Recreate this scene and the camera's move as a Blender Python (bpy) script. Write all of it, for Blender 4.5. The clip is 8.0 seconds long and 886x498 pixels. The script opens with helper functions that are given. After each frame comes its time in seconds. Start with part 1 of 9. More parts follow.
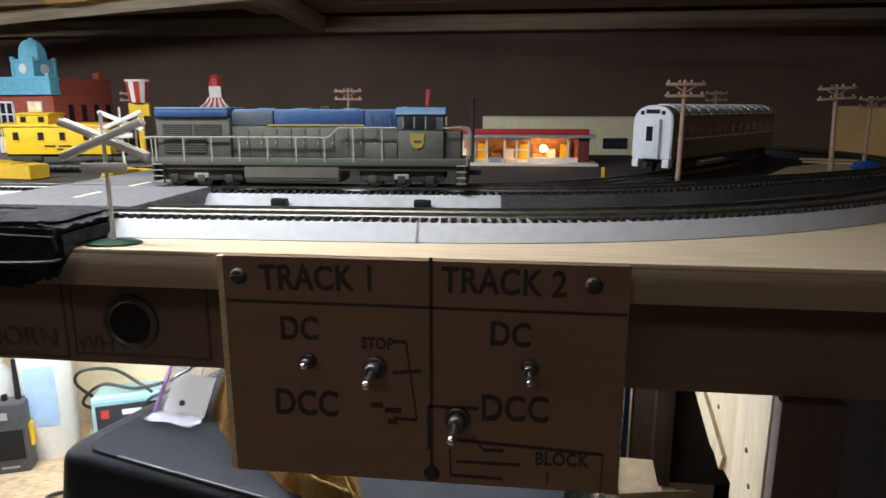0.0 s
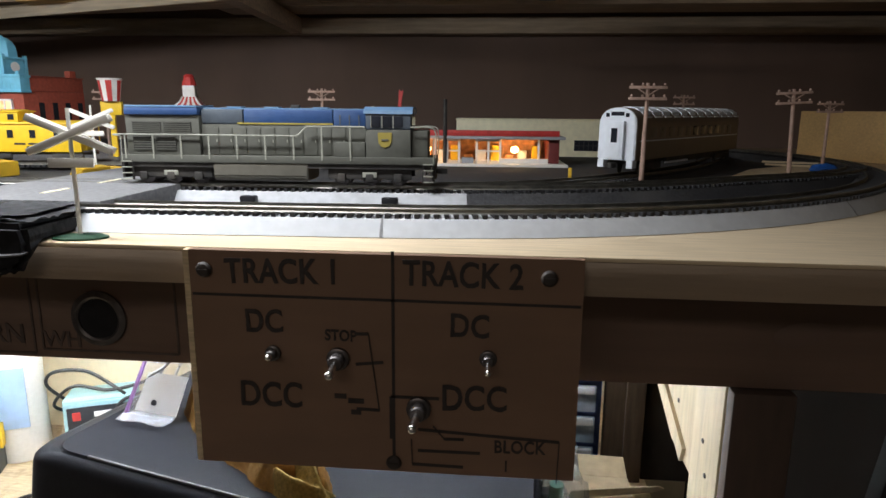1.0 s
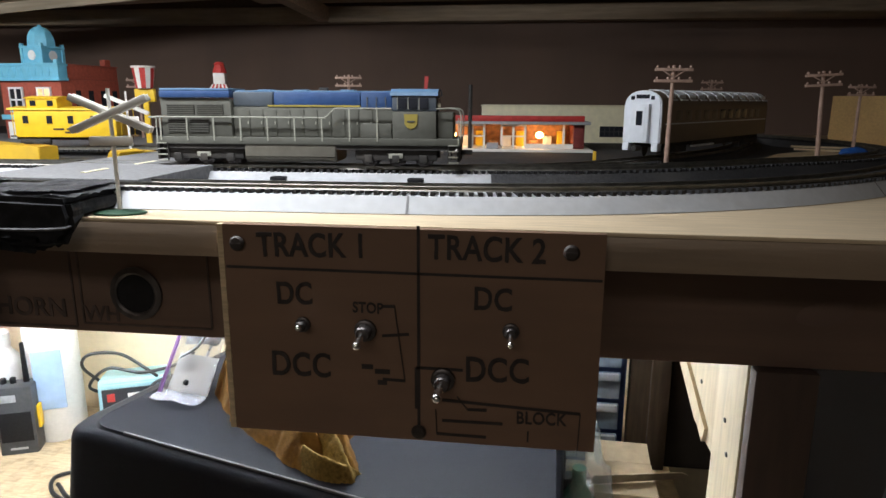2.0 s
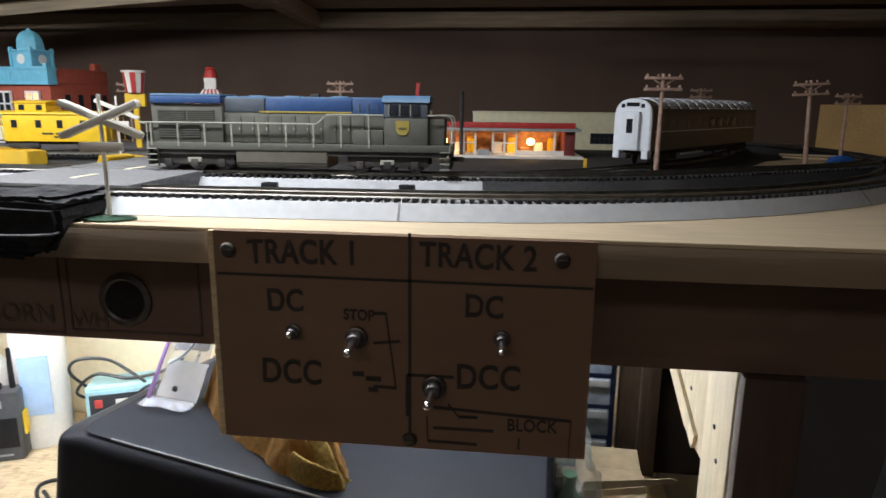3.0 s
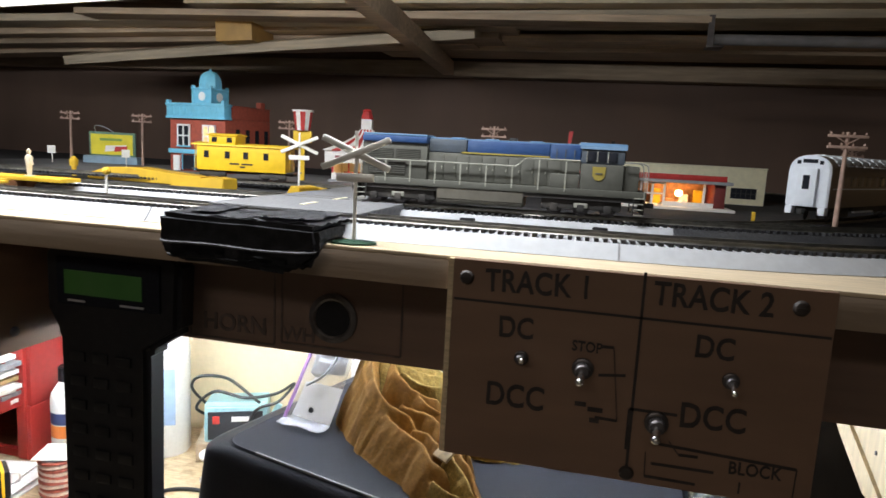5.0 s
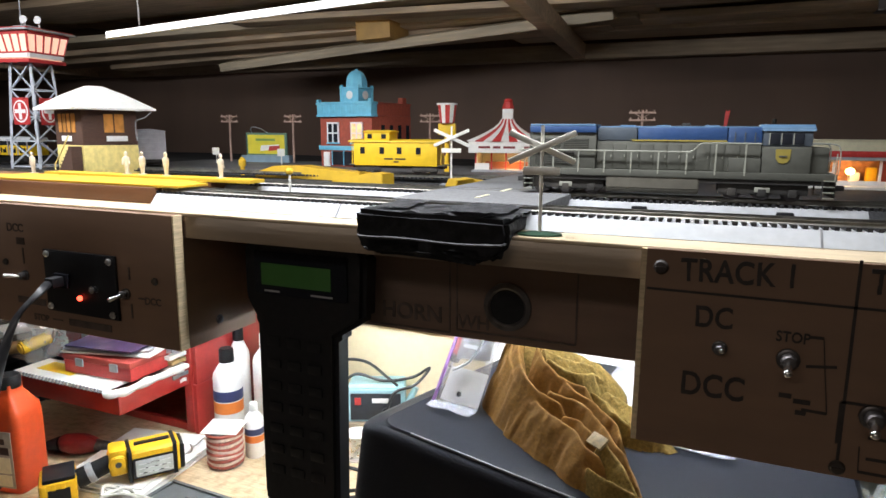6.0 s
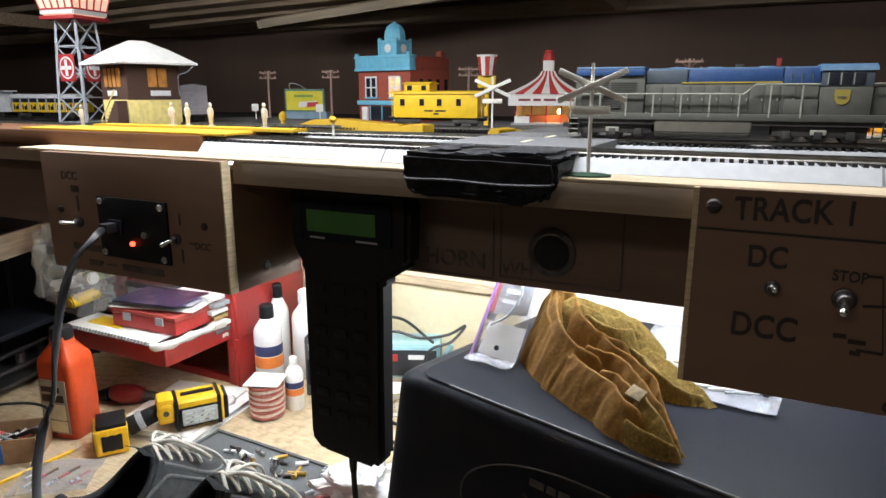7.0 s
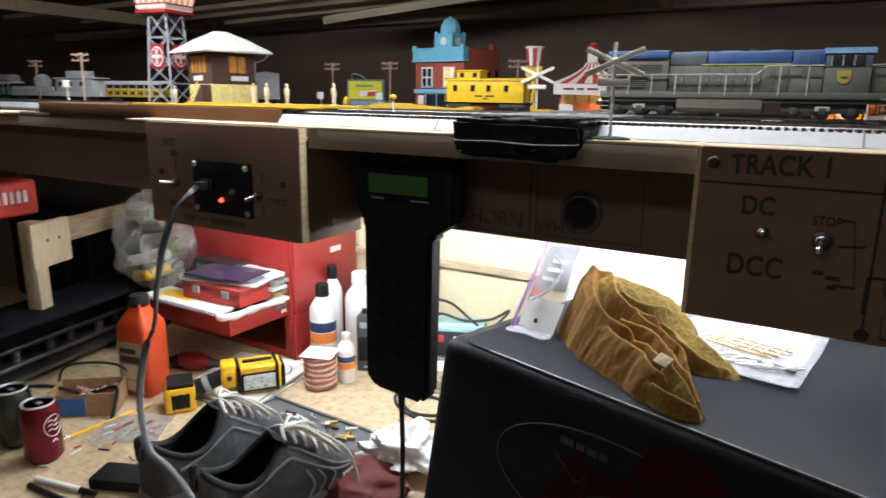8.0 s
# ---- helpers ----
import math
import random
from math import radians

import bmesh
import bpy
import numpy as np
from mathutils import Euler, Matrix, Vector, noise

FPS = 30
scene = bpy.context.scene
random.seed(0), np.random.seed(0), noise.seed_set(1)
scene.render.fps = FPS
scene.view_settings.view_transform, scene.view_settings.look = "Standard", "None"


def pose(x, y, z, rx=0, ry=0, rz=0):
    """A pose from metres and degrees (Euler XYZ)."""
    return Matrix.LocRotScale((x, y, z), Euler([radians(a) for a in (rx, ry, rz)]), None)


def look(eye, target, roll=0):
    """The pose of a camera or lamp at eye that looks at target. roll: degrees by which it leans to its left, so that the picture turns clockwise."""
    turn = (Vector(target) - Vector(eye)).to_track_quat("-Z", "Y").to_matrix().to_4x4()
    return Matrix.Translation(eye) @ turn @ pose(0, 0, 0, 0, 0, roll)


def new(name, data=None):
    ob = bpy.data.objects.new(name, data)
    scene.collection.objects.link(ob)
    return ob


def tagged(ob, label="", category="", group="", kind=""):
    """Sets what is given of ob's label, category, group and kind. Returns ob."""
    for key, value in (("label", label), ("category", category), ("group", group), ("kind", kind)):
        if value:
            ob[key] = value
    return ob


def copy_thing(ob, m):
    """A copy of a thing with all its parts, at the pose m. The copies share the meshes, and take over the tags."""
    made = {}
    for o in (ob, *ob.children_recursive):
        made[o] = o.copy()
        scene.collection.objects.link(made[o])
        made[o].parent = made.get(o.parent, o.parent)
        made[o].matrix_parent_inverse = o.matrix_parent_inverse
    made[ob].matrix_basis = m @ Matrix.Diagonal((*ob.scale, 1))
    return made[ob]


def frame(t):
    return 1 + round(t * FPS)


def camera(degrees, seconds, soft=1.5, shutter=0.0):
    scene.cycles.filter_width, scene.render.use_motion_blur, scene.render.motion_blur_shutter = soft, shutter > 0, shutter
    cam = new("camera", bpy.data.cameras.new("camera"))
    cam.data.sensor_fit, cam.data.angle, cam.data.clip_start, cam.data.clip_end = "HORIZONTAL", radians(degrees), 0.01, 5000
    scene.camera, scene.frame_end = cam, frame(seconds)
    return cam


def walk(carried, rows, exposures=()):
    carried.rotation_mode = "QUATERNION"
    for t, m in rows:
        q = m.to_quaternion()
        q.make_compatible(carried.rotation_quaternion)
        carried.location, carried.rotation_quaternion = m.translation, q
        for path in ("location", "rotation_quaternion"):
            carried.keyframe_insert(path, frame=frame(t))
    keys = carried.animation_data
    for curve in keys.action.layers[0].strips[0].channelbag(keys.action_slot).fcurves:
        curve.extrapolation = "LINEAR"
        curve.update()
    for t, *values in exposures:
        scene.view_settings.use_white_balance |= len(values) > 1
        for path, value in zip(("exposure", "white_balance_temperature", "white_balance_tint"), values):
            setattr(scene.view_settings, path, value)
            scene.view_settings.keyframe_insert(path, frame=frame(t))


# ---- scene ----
cam = camera(68.7, 8.0, shutter=0.18)
PATH = [
    (0, (0.002, 0.009, 1.614), (-0.231, 1.948, 1.185), -0.0),
    (0.2, (0.009, 0.010, 1.612), (-0.175, 1.954, 1.183), 0.4),
    (0.5, (0.013, 0.008, 1.612), (-0.128, 1.959, 1.192), 0.7),
    (0.7, (0.015, 0.001, 1.613), (-0.148, 1.952, 1.208), 0.8),
    (1, (0.012, 0.0, 1.612), (-0.16, 1.948, 1.192), 0.5),
    (1.2, (0.008, -0.014, 1.614), (-0.254, 1.928, 1.218), -0.4),
    (1.5, (0.017, -0.014, 1.607), (-0.28, 1.915, 1.173), -0.5),
    (1.7, (0.016, -0.009, 1.605), (-0.225, 1.925, 1.152), 0.3),
    (2.8, (0.008, -0.013, 1.61), (-0.269, 1.923, 1.19), 0.1),
    (3, (0.013, -0.01, 1.607), (-0.207, 1.931, 1.176), 0.6),
    (3.2, (0.018, -0.006, 1.604), (-0.157, 1.940, 1.175), 0.7),
    (3.5, (0.016, -0.005, 1.607), (-0.171, 1.941, 1.186), -0.2),
    (3.7, (0.001, -0.015, 1.609), (-0.273, 1.934, 1.257), -0.1),
    (3.8, (-0.005, -0.021, 1.608), (-0.327, 1.930, 1.304), -0.2),
    (4, (-0.012, -0.021, 1.609), (-0.344, 1.936, 1.369), -0.1),
    (4.2, (-0.017, -0.021, 1.606), (-0.352, 1.934, 1.349), 0.3),
    (4.5, (-0.032, -0.031, 1.607), (-0.405, 1.915, 1.338), 1.0),
    (4.7, (-0.045, -0.040, 1.604), (-0.472, 1.894, 1.327), 1.5),
    (5, (-0.064, -0.047, 1.603), (-0.522, 1.876, 1.301), 3.0),
    (5.2, (-0.076, -0.06, 1.605), (-0.637, 1.833, 1.288), 2.6),
    (6.3, (-0.107, -0.077, 1.607), (-0.94, 1.701, 1.228), 0.1),
    (6.5, (-0.108, -0.082, 1.604), (-0.979, 1.672, 1.201), -0.1),
    (6.7, (-0.109, -0.078, 1.603), (-0.962, 1.678, 1.165), 0.0),
    (7, (-0.11, -0.079, 1.593), (-0.968, 1.667, 1.131), 0.0),
    (7.2, (-0.107, -0.081, 1.590), (-0.957, 1.665, 1.113), 0.3),
    (7.5, (-0.101, -0.083, 1.58), (-0.928, 1.672, 1.091), 0.6),
    (7.7, (-0.084, -0.097, 1.584), (-0.934, 1.648, 1.101), -0.6),
    (8, (-0.067, -0.15, 1.573), (-1.06, 1.525, 1.116), 0.8),
]
walk(cam, [(t, look(eye, target, roll)) for t, eye, target, roll in PATH],
     exposures=((0, 0.0), (0.5, 0.05), (1.5, 0.17), (3.0, 0.03), (3.5, 0.08), (4.0, 0.08), (5.0, 0.15), (6.5, 0.0), (7.0, -0.08), (8.0, -0.09)))

# ---- world and lamps ----
world = bpy.data.worlds.new("world")
scene.world = world
world.use_nodes = True
world.node_tree.nodes["Background"].inputs[0].default_value = (0.05, 0.045, 0.04, 1)
world.node_tree.nodes["Background"].inputs[1].default_value = 0.3
scene.view_settings.exposure = 0.0


def area_lamp(name, m, size_x, size_y, watts, colour, spread=180):
    data = bpy.data.lights.new(name, "AREA")
    data.shape, data.size, data.size_y = "RECTANGLE", size_x, size_y
    data.energy, data.color, data.spread = watts, colour, radians(spread)
    ob = new(name, data)
    ob.matrix_world = m
    return ob


# the shop light over the town and the lamp of the room; the tube under the table glows by itself
area_lamp("shop_light_tube", pose(-0.63, 0.316, 1.815, 14, 0, 0), 1.12, 0.03, 6.4, (0.93, 0.96, 1.0))
area_lamp("room_light_tube", pose(-0.45, -1.35, 2.3, 0, 0, 0), 1.2, 0.3, 6.9, (1.0, 0.90, 0.80))


# ---- materials ----
def material(name, colour, rough=0.6, metal=0.0, vary=0.12, scale=40.0, bump=0.0, bump_scale=None, stains=0.0,
             stain_colour=None, stain_scale=6.0, grain=None, transmission=0.0, emit=0.0, emit_colour=None, per_object=0.0, coat=0.0, alpha=1.0, gloss=0.5):
    """A surface with fine mottling, larger stains, optional stretched grain (x, y, z scales) and relief."""
    m = bpy.data.materials.new(name)
    m.use_nodes = True
    nt = m.node_tree
    n, l = nt.nodes, nt.links
    p = n["Principled BSDF"]
    p.inputs["Roughness"].default_value = rough
    p.inputs["Metallic"].default_value = metal
    p.inputs["Transmission Weight"].default_value = transmission
    p.inputs["Coat Weight"].default_value = coat
    p.inputs["Alpha"].default_value = alpha
    p.inputs["Specular IOR Level"].default_value = gloss
    co = n.new("ShaderNodeTexCoord")
    mp = n.new("ShaderNodeMapping")
    mp.inputs["Scale"].default_value = grain or (1, 1, 1)
    l.new(co.outputs["Object"], mp.inputs["Vector"])
    fine = n.new("ShaderNodeTexNoise")
    fine.inputs["Scale"].default_value, fine.inputs["Detail"].default_value = scale, 5
    l.new(mp.outputs["Vector"], fine.inputs["Vector"])
    ramp = n.new("ShaderNodeValToRGB")
    ramp.color_ramp.elements[0].position, ramp.color_ramp.elements[1].position = 0.3, 0.72
    lo = [max(0.0, c * (1 - vary)) for c in colour]
    hi = [min(1.0, c * (1 + vary)) for c in colour]
    ramp.color_ramp.elements[0].color, ramp.color_ramp.elements[1].color = (*lo, 1), (*hi, 1)
    l.new(fine.outputs["Fac"], ramp.inputs["Fac"])
    out = ramp.outputs["Color"]
    if stains:
        big = n.new("ShaderNodeTexNoise")
        big.inputs["Scale"].default_value, big.inputs["Detail"].default_value = stain_scale, 6
        l.new(co.outputs["Object"], big.inputs["Vector"])
        edge = n.new("ShaderNodeMapRange")
        edge.inputs[1].default_value, edge.inputs[2].default_value = 0.48, 0.72
        edge.inputs[3].default_value, edge.inputs[4].default_value = 0.0, stains
        l.new(big.outputs["Fac"], edge.inputs[0])
        mix = n.new("ShaderNodeMix")
        mix.data_type = "RGBA"
        l.new(edge.outputs[0], mix.inputs[0])
        l.new(out, mix.inputs[6])
        mix.inputs[7].default_value = (*(stain_colour or [c * 0.45 for c in colour]), 1)
        out = mix.outputs[2]
    if per_object:
        info = n.new("ShaderNodeObjectInfo")
        hsv = n.new("ShaderNodeHueSaturation")
        rng = n.new("ShaderNodeMapRange")
        rng.inputs[3].default_value, rng.inputs[4].default_value = 1 - per_object, 1 + per_object
        l.new(info.outputs["Random"], rng.inputs[0])
        l.new(rng.outputs[0], hsv.inputs["Value"])
        l.new(out, hsv.inputs["Color"])
        out = hsv.outputs["Color"]
    l.new(out, p.inputs["Base Color"])
    rr = n.new("ShaderNodeMapRange")
    rr.inputs[3].default_value, rr.inputs[4].default_value = max(0.02, rough * 0.8), min(1.0, rough * 1.2)
    l.new(fine.outputs["Fac"], rr.inputs[0])
    l.new(rr.outputs[0], p.inputs["Roughness"])
    if bump:
        b = n.new("ShaderNodeBump")
        b.inputs["Strength"].default_value, b.inputs["Distance"].default_value = 0.6, bump
        rel = fine
        if bump_scale:
            rel = n.new("ShaderNodeTexNoise")
            rel.inputs["Scale"].default_value, rel.inputs["Detail"].default_value = bump_scale, 4
            l.new(mp.outputs["Vector"], rel.inputs["Vector"])
        l.new(rel.outputs["Fac"], b.inputs["Height"])
        l.new(b.outputs["Normal"], p.inputs["Normal"])
    if emit:
        p.inputs["Emission Color"].default_value = (*(emit_colour or colour), 1)
        p.inputs["Emission Strength"].default_value = emit
    return m


PLY = material("plywood_face", (0.66, 0.53, 0.36), 0.65, vary=0.12, scale=30, grain=(1, 12, 12), bump=0.0006, stains=0.3, stain_scale=9)
PLY_EDGE = material("plywood_edge", (0.66, 0.52, 0.33), 0.7, vary=0.22, scale=60, grain=(1, 1, 14), bump=0.0006)
PANEL_WOOD = material("panel_hardboard", (0.215, 0.128, 0.083), 0.6, vary=0.08, scale=14, grain=(1, 1, 5), bump=0.0002, stains=0.18, stain_scale=12)
BEAM_WOOD = material("beam_lumber", (0.145, 0.092, 0.067), 0.75, vary=0.14, scale=12, grain=(0.6, 6, 9), bump=0.0003, stains=0.4, stain_scale=7)
# wood of the post front, with its backlit shade put into the colour
POST_SHADE = material("post_front_shade", (0.075, 0.048, 0.036), 0.8, vary=0.2, scale=14, grain=(9, 9, 1), bump=0.0003, stains=0.4, stain_scale=8)
LIP_WOOD = material("lip_lumber", (0.29, 0.215, 0.15), 0.65, vary=0.07, scale=16, grain=(1, 8, 14), bump=0.0005, stains=0.2)
PINE = material("pine_lumber", (0.62, 0.52, 0.36), 0.6, vary=0.14, scale=20, grain=(9, 9, 1), bump=0.0005, stains=0.25, stain_colour=(0.42, 0.25, 0.11), stain_scale=14)
PINE_X = material("pine_lumber_long", (0.60, 0.44, 0.26), 0.6, vary=0.16, scale=20, grain=(1, 9, 9), bump=0.0005, stains=0.3, stain_colour=(0.40, 0.23, 0.10), stain_scale=12)
OLD_BOARD = material("stored_board", (0.55, 0.42, 0.29), 0.75, vary=0.25, scale=14, grain=(1, 12, 12), bump=0.001, stains=0.5, stain_scale=5, per_object=0.35)
WALL_PAINT = material("cream_wall_paint", (0.78, 0.66, 0.45), 0.6, vary=0.05, scale=60, bump=0.0008, stains=0.15, stain_scale=4)
DARK_PANEL = material("brown_wall_panel", (0.18, 0.118, 0.09), 0.8, vary=0.12, scale=10, grain=(1, 1, 0.2), bump=0.0006, stains=0.3, stain_scale=3)
ROOM_WALL = material("room_wall", (0.34, 0.29, 0.23), 0.8, vary=0.1, scale=8)
FLOOR_MAT = material("concrete", (0.25, 0.24, 0.22), 0.8, vary=0.2, scale=15, bump=0.001, stains=0.3)
BENCH_WOOD = material("bench_wood", (0.58, 0.45, 0.29), 0.5, vary=0.2, scale=22, grain=(1.2, 11, 11), bump=0.0005, stains=0.55, stain_colour=(0.24, 0.14, 0.06), stain_scale=48)
ROADBED = material("white_foam_roadbed", (0.52, 0.54, 0.57), 0.8, vary=0.07, scale=160, bump=0.0004, stains=0.25, stain_colour=(0.5, 0.5, 0.5), stain_scale=30)
BALLAST = material("dark_ballast_sheet", (0.035, 0.035, 0.038), 0.85, vary=0.5, scale=500, bump=0.0008, stains=0.5, stain_colour=(0.09, 0.085, 0.08), stain_scale=18)
ROAD = material("asphalt_grey_road", (0.15, 0.15, 0.155), 0.85, vary=0.25, scale=300, bump=0.0005, stains=0.4, stain_colour=(0.24, 0.24, 0.24), stain_scale=22)
LOCO_JOINT = material("grey_joint", (0.22, 0.22, 0.23), 0.9, vary=0.2, scale=90)
TIE = material("black_plastic_tie", (0.02, 0.02, 0.022), 0.6, vary=0.3, scale=300)
RAIL = material("nickel_rail", (0.24, 0.23, 0.20), 0.45, metal=0.9, vary=0.3, scale=120)
TAPE = material("black_tape", (0.011, 0.011, 0.013), 0.6, vary=0.5, scale=120, bump=0.0022, bump_scale=110, stains=0.35, stain_colour=(0.035, 0.035, 0.038), stain_scale=60, gloss=0.2)
TAPE_GREY = material("scuffed_tape", (0.085, 0.085, 0.09), 0.8, vary=0.5, scale=140, bump=0.0015, bump_scale=120)
BLACK = material("black_plastic", (0.010, 0.010, 0.012), 0.5, vary=0.3, scale=200, bump=0.0001, gloss=0.25)
BLACK_GLOSS = material("black_case_plastic", (0.0150, 0.0158, 0.0210), 0.42, vary=0.2, scale=700, bump=0.00025, stains=0.2, stain_colour=(0.024, 0.024, 0.027), stain_scale=9, gloss=0.02)
ROADBED_GREY = material("grey_foam_roadbed", (0.42, 0.43, 0.45), 0.85, vary=0.12, scale=160, bump=0.0004, stains=0.35, stain_colour=(0.25, 0.25, 0.25), stain_scale=30)
INK_FADED = material("faded_ink", (0.085, 0.060, 0.050), 0.7, vary=0.5, scale=90)
SCREW_DARK = material("painted_screw", (0.035, 0.026, 0.022), 0.55, vary=0.3, scale=200)
INK = material("marker_ink", (0.030, 0.022, 0.020), 0.6, vary=0.4, scale=120)
STEEL = material("chrome_steel", (0.80, 0.80, 0.81), 0.28, metal=1.0, vary=0.1, scale=100)
CHROME = material("polished_chrome", (0.90, 0.90, 0.91), 0.20, metal=1.0, vary=0.04, scale=100)
DARK_STEEL = material("dark_steel", (0.12, 0.11, 0.11), 0.4, metal=0.8, vary=0.3, scale=120)
WHITE = material("white_plastic", (0.80, 0.80, 0.79), 0.45, vary=0.04, scale=150)
GREY = material("grey_plastic", (0.32, 0.33, 0.35), 0.55, vary=0.12, scale=150)
YELLOW = material("yellow_plastic", (0.80, 0.52, 0.02), 0.5, vary=0.06, scale=180)
RED = material("red_plastic", (0.46, 0.035, 0.03), 0.5, vary=0.12, scale=150)
BRICK = material("model_brick", (0.36, 0.075, 0.045), 0.75, vary=0.2, scale=260, bump=0.0004)
AQUA = material("aqua_trim", (0.16, 0.50, 0.68), 0.5, vary=0.1, scale=120)
CREAM = material("cream_plastic", (0.80, 0.74, 0.52), 0.55, vary=0.08, scale=120)
GLASS_DARK = material("dark_window", (0.02, 0.022, 0.028), 0.12, vary=0.2, scale=80)


# ---- mesh helpers ----
def thing(name, label, category, m=None, group="", kind=""):
    ob = new(name)
    ob.empty_display_size = 0.02
    if m is not None:
        ob.matrix_world = m
    return tagged(ob, label, category, group, kind)


def mesh_of(name, bm, mat, smooth=None):
    bmesh.ops.recalc_face_normals(bm, faces=bm.faces)
    me = bpy.data.meshes.new(name)
    bm.to_mesh(me)
    bm.free()
    me.materials.append(mat)
    if smooth:
        me.shade_smooth()
        me.set_sharp_from_angle(angle=radians(smooth))
    return me


def part(name, bm, mat, parent=None, label="", m=None, smooth=35):
    """One mesh object out of a bmesh, under a thing or a part."""
    ob = new(name, mesh_of(name, bm, mat, smooth))
    if parent is not None:
        ob.parent = parent
    if m is not None:
        ob.matrix_basis = m
    return tagged(ob, label)


def structure(name, bm, mat, label="", smooth=35):
    return tagged(part(name, bm, mat, smooth=smooth), label, "", "", "structure")


def put(bm, verts, m):
    bmesh.ops.transform(bm, matrix=m, verts=verts)


def box(x0, x1, y0, y1, z0, z1, bevel=0.0, bm=None, m=None, segments=2):
    """A box between two corners, with its edges rounded."""
    b = bmesh.new()
    bmesh.ops.create_cube(b, size=1)
    put(b, b.verts, Matrix.LocRotScale(((x0 + x1) / 2, (y0 + y1) / 2, (z0 + z1) / 2), None, (abs(x1 - x0), abs(y1 - y0), abs(z1 - z0))))
    if bevel:
        bmesh.ops.bevel(b, geom=list(b.edges), offset=bevel, segments=segments, affect="EDGES", profile=0.6)
    if m is not None:
        put(b, b.verts, m)
    return joined(bm, b)


def joined(bm, b):
    if bm is None:
        return b
    me = bpy.data.meshes.new("join")
    b.to_mesh(me)
    b.free()
    bm.from_mesh(me)
    bpy.data.meshes.remove(me)
    return bm


def rod(a, b, r, r2=None, sides=12, bm=None, bevel=0.0):
    """A round bar from a to b."""
    a, b = Vector(a), Vector(b)
    k = bmesh.new()
    bmesh.ops.create_cone(k, cap_ends=True, segments=sides, radius1=r, radius2=r if r2 is None else r2, depth=(b - a).length)
    if bevel:
        bmesh.ops.bevel(k, geom=[e for e in k.edges if abs(e.verts[0].co.z - e.verts[1].co.z) < 1e-6], offset=bevel, segments=2, affect="EDGES")
    put(k, k.verts, Matrix.Translation((a + b) / 2) @ (b - a).to_track_quat("Z", "Y").to_matrix().to_4x4())
    return joined(bm, k)


def bar(a, b, w, h, bm=None):
    """A square bar from a to b, w across and h in the other way."""
    a, b = Vector(a), Vector(b)
    k = bmesh.new()
    bmesh.ops.create_cube(k, size=1)
    put(k, k.verts, Matrix.Translation((a + b) / 2) @ (b - a).to_track_quat("Z", "Y").to_matrix().to_4x4() @ Matrix.Diagonal((w, h, (b - a).length, 1)))
    return joined(bm, k)


def lathe(profile, sides=24, bm=None, m=None):
    """A turned shape out of (radius, height) pairs, closed at the ends."""
    k = bmesh.new()
    rings = []
    for r, z in profile:
        if r < 1e-6:
            rings.append([k.verts.new((0, 0, z))])
        else:
            rings.append([k.verts.new((r * math.cos(2 * math.pi * i / sides), r * math.sin(2 * math.pi * i / sides), z)) for i in range(sides)])
    for lo, hi in zip(rings, rings[1:]):
        for i in range(sides):
            j = (i + 1) % sides
            if len(lo) == 1 and len(hi) == 1:
                continue
            if len(lo) == 1:
                k.faces.new((lo[0], hi[i], hi[j]))
            elif len(hi) == 1:
                k.faces.new((lo[i], lo[j], hi[0]))
            else:
                k.faces.new((lo[i], lo[j], hi[j], hi[i]))
    for ring in (rings[0], rings[-1]):
        if len(ring) > 1:
            k.faces.new(ring)
    if m is not None:
        put(k, k.verts, m)
    return joined(bm, k)


def prism(points, depth, m=None, bevel=0.0, bm=None):
    """A flat outline in x and z, given depth along y (from 0 to depth)."""
    k = bmesh.new()
    a = [k.verts.new((x, 0, z)) for x, z in points]
    b = [k.verts.new((x, depth, z)) for x, z in points]
    k.faces.new(a)
    k.faces.new(b[::-1])
    for i in range(len(a)):
        j = (i + 1) % len(a)
        k.faces.new((a[i], b[i], b[j], a[j]))
    bmesh.ops.recalc_face_normals(k, faces=k.faces)
    if bevel:
        bmesh.ops.bevel(k, geom=list(k.edges), offset=bevel, segments=2, affect="EDGES")
    if m is not None:
        put(k, k.verts, m)
    return joined(bm, k)


def smooth_path(points, steps=8):
    """Points along a Catmull-Rom curve through the given ones."""
    p = [Vector(q) for q in points]
    p = [p[0] * 2 - p[1]] + p + [p[-1] * 2 - p[-2]]
    out = []
    for i in range(1, len(p) - 2):
        for s in range(steps):
            t = s / steps
            out.append(0.5 * ((2 * p[i]) + (p[i + 1] - p[i - 1]) * t + (2 * p[i - 1] - 5 * p[i] + 4 * p[i + 1] - p[i + 2]) * t * t
                              + (3 * p[i] - p[i - 1] - 3 * p[i + 1] + p[i + 2]) * t ** 3))
    return out + [p[-2]]


